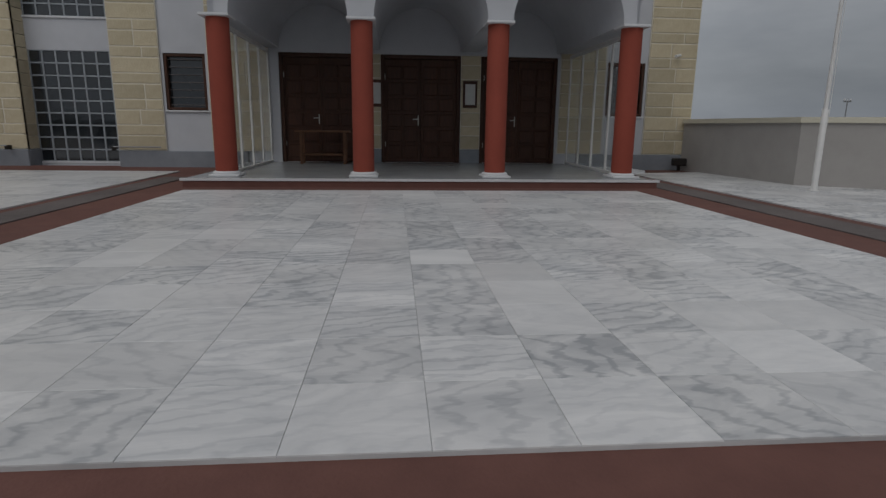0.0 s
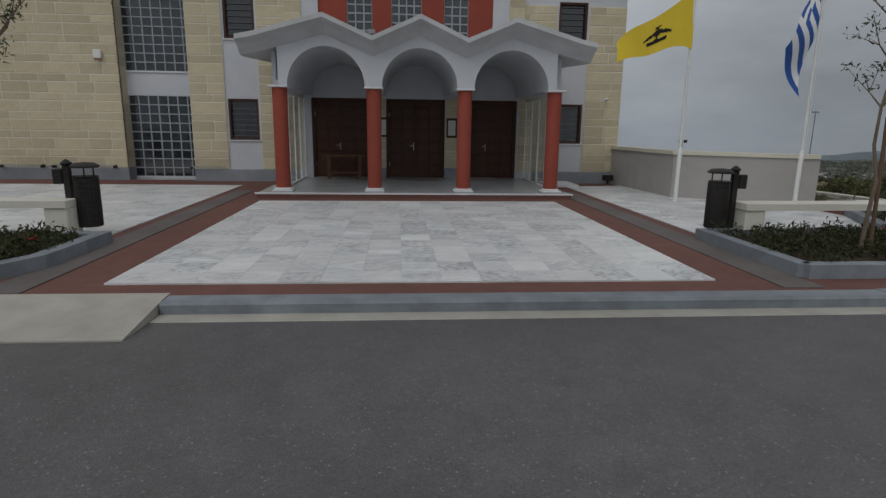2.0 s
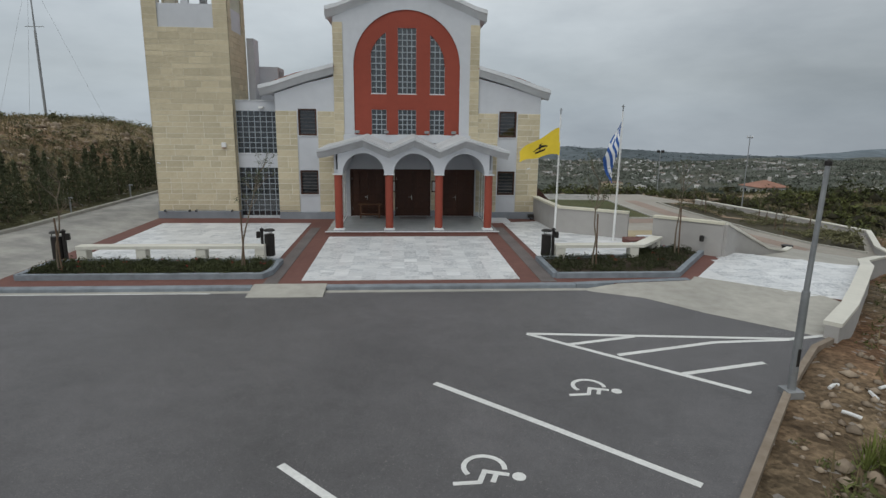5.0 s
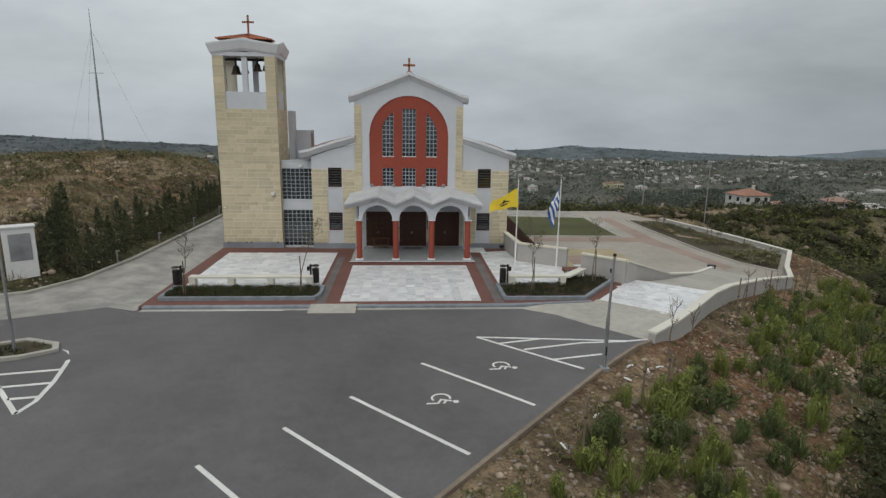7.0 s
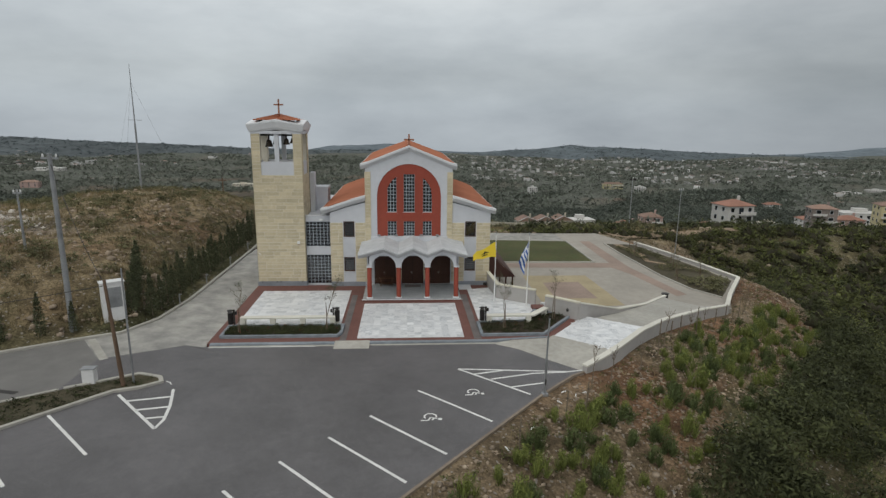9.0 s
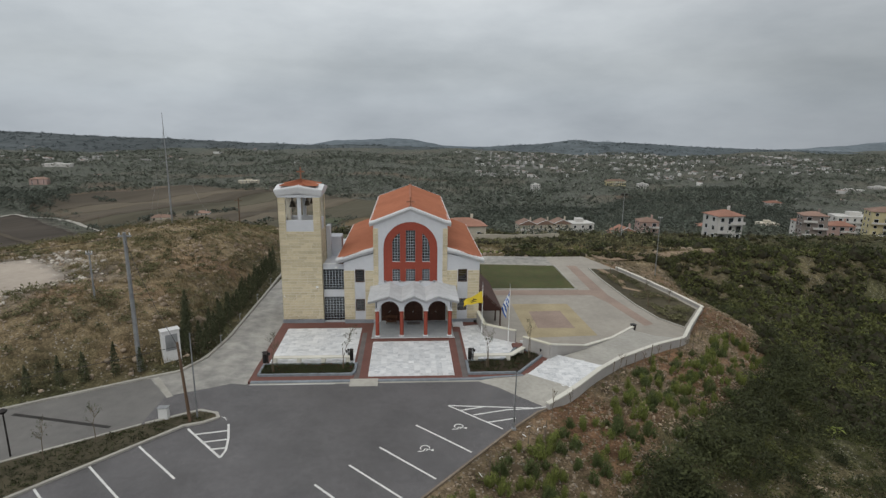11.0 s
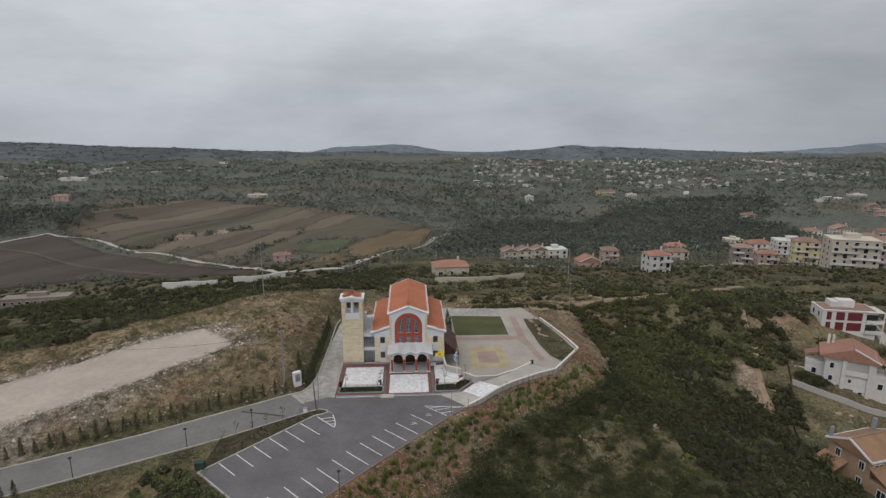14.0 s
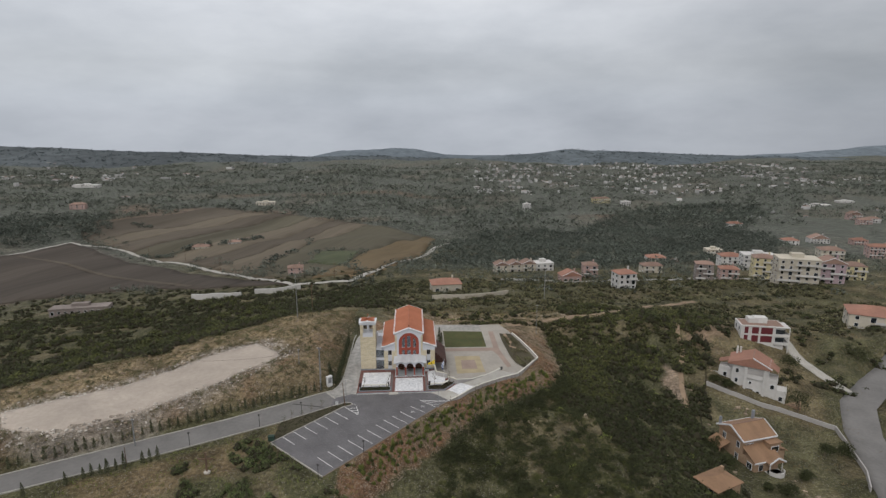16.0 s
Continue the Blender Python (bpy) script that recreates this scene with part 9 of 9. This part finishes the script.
def trail(name, line, width, mat, label, lift=0.12, step=3.0):
    """A road or path draped over the land."""
    L = []
    for (ax, ay), (bx, by) in zip(line, line[1:]):
        n = max(1, int(math.hypot(bx - ax, by - ay) / step))
        L += [(ax + (bx - ax) * i / n, ay + (by - ay) * i / n) for i in range(n)]
    L.append(line[-1])
    P = np.array(L)
    T = np.gradient(P, axis=0)
    T /= np.linalg.norm(T, axis=1, keepdims=True)
    N = np.stack([-T[:, 1], T[:, 0]], -1)
    cols = [P + N * width * k for k in (-0.5, -0.25, 0, 0.25, 0.5)]
    zc = np.max([land(c[:, 0], c[:, 1]) for c in cols], axis=0)
    V = np.stack([np.c_[c, zc + lift] for c in cols] + [np.c_[cols[-1], zc - 1.5]], 1)
    n = len(P)
    gi = np.arange(n * 6).reshape(n, 6)
    Q = np.stack([gi[:-1, :-1], gi[:-1, 1:], gi[1:, 1:], gi[1:, :-1]], -1).reshape(-1, 4)[:, ::-1]
    tagged(new(name, array_mesh(name, V.reshape(-1, 3), Q, M[mat])), label, "road", kind="structure")


trail("road_field", [(-560, 500), (-472, 564), (-454, 636), (-336, 546), (-233, 446), (-145, 339), (-83, 260), (-42, 252), (-26, 290), (-17, 358), (5, 430), (27, 502), (60, 560)], 5.0, "concrete", "pale field road", 0.4)
trail("road_field_track", [(-460, 545), (-441, 531), (-342, 452), (-273, 383), (-225, 342), (-170, 300)], 5.0, "field_brown", "brown field track", 1.1)
trail("path_hill", PATHWAY, 3.0, "dirt", "bare earth footpath over the scrub", 0.1, 1.5)
trail("path_ravine", [(103, 73), (96, 56), (95, 49), (89, 38), (86, 30), (84, 21)], 1.5, "dirt", "bare earth footpath along the ravine", 0.15, 1.5)
trail("road_villas", [(112, -40), (118, -18), (125, -4), (131.5, 11), (140, 24), (153, 34), (175, 50), (212, 72)], 9.5, "asphalt_road", "grey asphalt road bending between the villas", 0.15)
trail("road_villas_lane", [(142.5, 31.5), (140.5, 44), (139.0, 53), (136, 66)], 3.8, "concrete", "narrow concrete lane up to the white house", 0.15)
trail("road_north", [(60, 232), (110, 210), (150, 215), (195, 225), (240, 212), (300, 250)], 5.0, "concrete_road", "pale road in front of the houses", 0.3)


# ---- the far town: past counting ----
def town(name, n, box, keep, wall, roof, size, label):
    x, y = scatter(n, *box, keep)
    z = land(x, y)
    w, d = size * rs.lognormal(0, 0.4, len(x)), size * rs.uniform(0.6, 1.1, len(x))
    h = rs.choice([3.0, 3.4, 5.6, 6.2, 8.5], len(x), p=[0.3, 0.3, 0.2, 0.15, 0.05])
    a = rs.normal(size=len(x)) * 0.3
    corner = np.array([(-1, -1), (1, -1), (1, 1), (-1, 1)]) * 0.5
    cx, cy = corner[None, :, 0] * w[:, None], corner[None, :, 1] * d[:, None]
    X, Y = x[:, None] + cx * np.cos(a)[:, None] - cy * np.sin(a)[:, None], y[:, None] + cx * np.sin(a)[:, None] + cy * np.cos(a)[:, None]
    lo = np.stack([X, Y, np.repeat((z - 3)[:, None], 4, 1)], -1)
    hi = np.stack([X, Y, np.repeat((z + h)[:, None], 4, 1)], -1)
    V = np.concatenate([lo, hi], 1)
    F = np.array([(0, 1, 5, 4), (1, 2, 6, 5), (2, 3, 7, 6), (3, 0, 4, 7), (4, 5, 6, 7)])
    stuff(name + "_walls", V.reshape(-1, 3), (F[None] + 8 * np.arange(len(x))[:, None, None]).reshape(-1, 4), M[wall], label, "far houses")
    k = rs.rand(len(x)) < roof
    top = np.stack([x, y, z + h + d * 0.2], -1)[k]
    V = np.concatenate([hi[k] + (0, 0, 0.05), top[:, None]], 1)
    F = np.array([(0, 1, 4), (1, 2, 4), (2, 3, 4), (3, 0, 4)])
    stuff(name + "_roofs", V.reshape(-1, 3), (F[None] + 5 * np.arange(len(V))[:, None, None]).reshape(-1, 3), M["tile_far"], label, "far roofs")


M["far_white"] = material("far_pale_walls", (0.42, 0.42, 0.41), 0.9, (0.25, 0.25, 0.245), 0.02, 0.7, 0, spread=0.4, island=True)
M["tile_far"] = material("far_roof_tiles", (0.22, 0.145, 0.12), 0.9, (0.18, 0.125, 0.105), 0.02, 0.6, 0, spread=0.3, island=True)
town("town", 1500, (150, 1350, 1150, 2050), lambda x, y: (patch(x, y, 230, 120) + 0.7 * patch(x, y, 60, 124) > 0.05) & (y > 1000 + 0.3 * (x - 300)), "far_white", 0.55, 7.0, "far pale town spread over the valley floor")
town("suburb", 80, (420, 1500, 500, 1100), lambda x, y: patch(x, y, 150, 121) > 0.25, "far_white", 0.7, 9, "scattered pale houses of the suburb")
town("hamlet", 70, (-1500, -250, 1100, 2200), lambda x, y: patch(x, y, 170, 122) > 0.3, "far_white", 0.5, 12, "scattered pale houses on the western slope")

town("village", 46, (-1190, -840, 1440, 1680), lambda x, y: patch(x, y, 120, 123) > -0.3, "far_white", 0.5, 13, "pale houses of a village on the western slope")
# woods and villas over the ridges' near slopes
# leaf colour carries the ridges' haze: pale blue-grey instead of green
M["ridge_wood"] = material("hazed_ridge_wood", (0.135, 0.158, 0.165), 1.0, (0.100, 0.120, 0.128), 0.03, 0.9, 0, spread=0.3, island=True, spec=0.0)
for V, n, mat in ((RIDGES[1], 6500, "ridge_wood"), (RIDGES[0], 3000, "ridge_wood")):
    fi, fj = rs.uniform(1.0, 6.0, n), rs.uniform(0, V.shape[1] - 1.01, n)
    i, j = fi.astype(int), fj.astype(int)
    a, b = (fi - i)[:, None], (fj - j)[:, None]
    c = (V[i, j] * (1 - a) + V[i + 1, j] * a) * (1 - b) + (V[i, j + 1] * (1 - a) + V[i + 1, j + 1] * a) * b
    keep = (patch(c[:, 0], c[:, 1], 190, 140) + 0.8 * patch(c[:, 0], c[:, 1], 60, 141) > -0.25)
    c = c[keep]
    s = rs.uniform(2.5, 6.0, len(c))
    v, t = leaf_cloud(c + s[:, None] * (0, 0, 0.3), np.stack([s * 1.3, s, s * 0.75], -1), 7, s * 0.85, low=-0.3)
    stuff("ridge_woods", v, t, M[mat], "far woods over the ridge, tinted blue-grey as haze", "trees")
for x, y in ((-437, 638), (-361, 564), (-302, 524), (-239, 468), (-177, 390), (-56, 274), (-39.7, 91.4)):
    p = thing("utility_pole", (x, y, zl(x, y)), "grey timber utility pole beside the field road", "utility pole", "field road poles")
    part("pole", Shape().tube([(0, 0, -0.5), (0.1, 0, 11.5)], [0.19, 0.12], 8), M["stake"], p)
    part("crossarm", Shape().box(-0.9, 0.9, -0.06, 0.06, 10.8, 10.95), M["stake"], p)


# ---- limestone cladding: courses of blocks ----
stone_meshes = {}
def stone_mesh(w, h):
    key = (round(w, 2), round(h, 3))
    if key not in stone_meshes:
        stone_meshes[key] = Shape().box(-w / 2 + 0.01, w / 2 - 0.01, -0.055, 0.03, -h / 2 + 0.01, h / 2 - 0.01, 0.014).mesh("stone", M["stone"])
    return stone_meshes[key]


rng = random.Random(5)
far_stones = {}
count = {}
COURSE = 0.285


def clad(owner, x0, x1, z0, z1, y, single):
    """Courses of blocks on the front; those near the porch are pieces of their own."""
    nz = max(1, round((z1 - z0) / COURSE))
    rise = [(z1 - z0) / nz * (1.18 if (j % 2 == 0) == (j < nz - nz % 2) and j < nz - nz % 2 else 0.82 if j < nz - nz % 2 else 1.0) for j in range(nz)]
    part("mortar_bed", C(Shape().box(x0, x1, y - 0.044, y, z0, z1)), M["mortar"], owner)
    for j in range(nz):
        x, h = x0, rise[j]
        while x < x1 - 1e-4:
            w = rng.choice((0.55, 0.7, 0.85, 1.05))
            if x1 - x - w < 0.35:
                w = x1 - x
            zc = z0 + sum(rise[:j]) + 0.5 * h
            if single and zc < 5.7 and count.get(owner.name, 0) < 295:
                piece("stone", stone_mesh(w, h), owner, (x + w / 2, y - FY, zc))
                count[owner.name] = count.get(owner.name, 0) + 1
            else:
                far_stones.setdefault(owner.name, (owner, Shape()))[1].box(x + 0.01, x + w - 0.01, y - 0.055, y + 0.02, zc - h / 2 + 0.01, zc + h / 2 - 0.01)
            x += w


for x0, x1, z0, z1 in ((-6.80, -5.72, 0.37, 5.62), (-4.66, -3.28, 0.37, 5.62), (3.68, 4.81, 0.37, 4.3), (3.24, 4.81, 4.3, 5.62), (5.87, 7.08, 0.37, 5.62)):
    clad(church, x0, x1, z0, z1, FY, True)
for x0, x1 in ((-1.16, -0.68), (1.24, 1.72)):
    clad(church, x0, x1, 0.46, 2.66, FY, True)
clad(church, -3.78, -3.28, 4.05, 10.0, FY - 0.06, False)
clad(church, 3.24, 3.73, 4.05, 10.0, FY - 0.06, False)
clad(tower, TX0, TX1, 0.37, 9.62, TY0 + 0.05, True)
for x0 in (TX0, TX1 - P):
    clad(tower, x0, x0 + P, 9.62, 13.05, TY0 + 0.05, False)
# sides of the tower
for x, sgn in ((TX1 - 0.05, 1), (TX0 + 0.05, -1)):
    S2 = far_stones[tower.name][1]
    for z0, z1, spans in ((0.37, 9.62, ((TY0, TY1),)), (9.62, 13.05, ((TY0, TY0 + 0.62), (TY1 - 0.62, TY1)))):
        nz = round((z1 - z0) / COURSE)
        h = (z1 - z0) / nz
        for j in range(nz):
            for a, b in spans:
                y = a
                while y < b - 1e-4:
                    w = rng.choice((0.45, 0.6, 0.75, 0.9))
                    if b - y - w < 0.3:
                        w = b - y
                    S2.box(x - 0.02, x + 0.05, y + 0.006, y + w - 0.006, z0 + j * h + 0.006, z0 + (j + 1) * h - 0.006) if sgn > 0 else S2.box(x - 0.05, x + 0.02, y + 0.006, y + w - 0.006, z0 + j * h + 0.006, z0 + (j + 1) * h - 0.006)
                    y += w
for owner, shape in far_stones.values():
    part("stone_course_rest", C(shape), M["stone_far"], owner, "upper courses of limestone blocks", kind="stuff")


# ---- marble slabs ----
def slabs(name, outline, tw, td, label, near=None, bed="joint"):
    x0, x1 = min(p[0] for p in outline), max(p[0] for p in outline)
    y0, y1 = min(p[1] for p in outline), max(p[1] for p in outline)
    base = flat(name, outline, -0.3, -0.004, M[bed], label, "marble paving")
    nx, nyy = round((x1 - x0) / tw), round((y1 - y0) / td)
    w, d = (x1 - x0) / nx, (y1 - y0) / nyy
    m = Shape().box(-w / 2 + 0.001, w / 2 - 0.001, -d / 2 + 0.001, d / 2 - 0.001, -0.03, 0.002, 0.0015).mesh("slab", M["marble"])
    rest, full = Shape(), 0
    for j in range(nyy):
        for i in range(nx):
            cx, cy = x0 + (i + 0.5) * w, y0 + (j + 0.5) * d
            if outside(np.array([cx]), np.array([cy]), outline)[0] > -0.12:
                continue
            if near and cy < near and full < 300:
                piece("slab", m, base, (cx, cy, 0.0))
                full += 1
            else:
                rest.box(cx - w / 2 + 0.001, cx + w / 2 - 0.001, cy - d / 2 + 0.001, cy + d / 2 - 0.001, -0.03, 0.0)
    if rest.v:
        part("slab_field", rest, M["marble_far"], base, "grey-veined white marble slabs", kind="stuff")


slabs("floor_marble_court", rect(-3.6, 3.6, 1.4, 8.84), 0.48, 0.49, "white marble slabs with grey veins set in red paving", 99)
slabs("floor_marble_west", rect(-12.3, -4.95, 4.0, 12.5), 0.48, 0.48, "white marble slabs between planting bed and tower")
slabs("floor_marble_east", [(5.0, 4.1), (8.5, 4.3), (9.6, 6.7), (10.0, 8.5), (7.2, 13.2), (5.0, 12.6)], 0.48, 0.48, "white marble slabs below the flagpoles", bed="marble")
slabs("floor_marble_landing", [(9.8, 1.45), (12.97, -1.33), (16.77, 2.79), (13.1, 5.4)], 0.48, 0.48, "white marble landing at the head of the ramp", bed="marble")
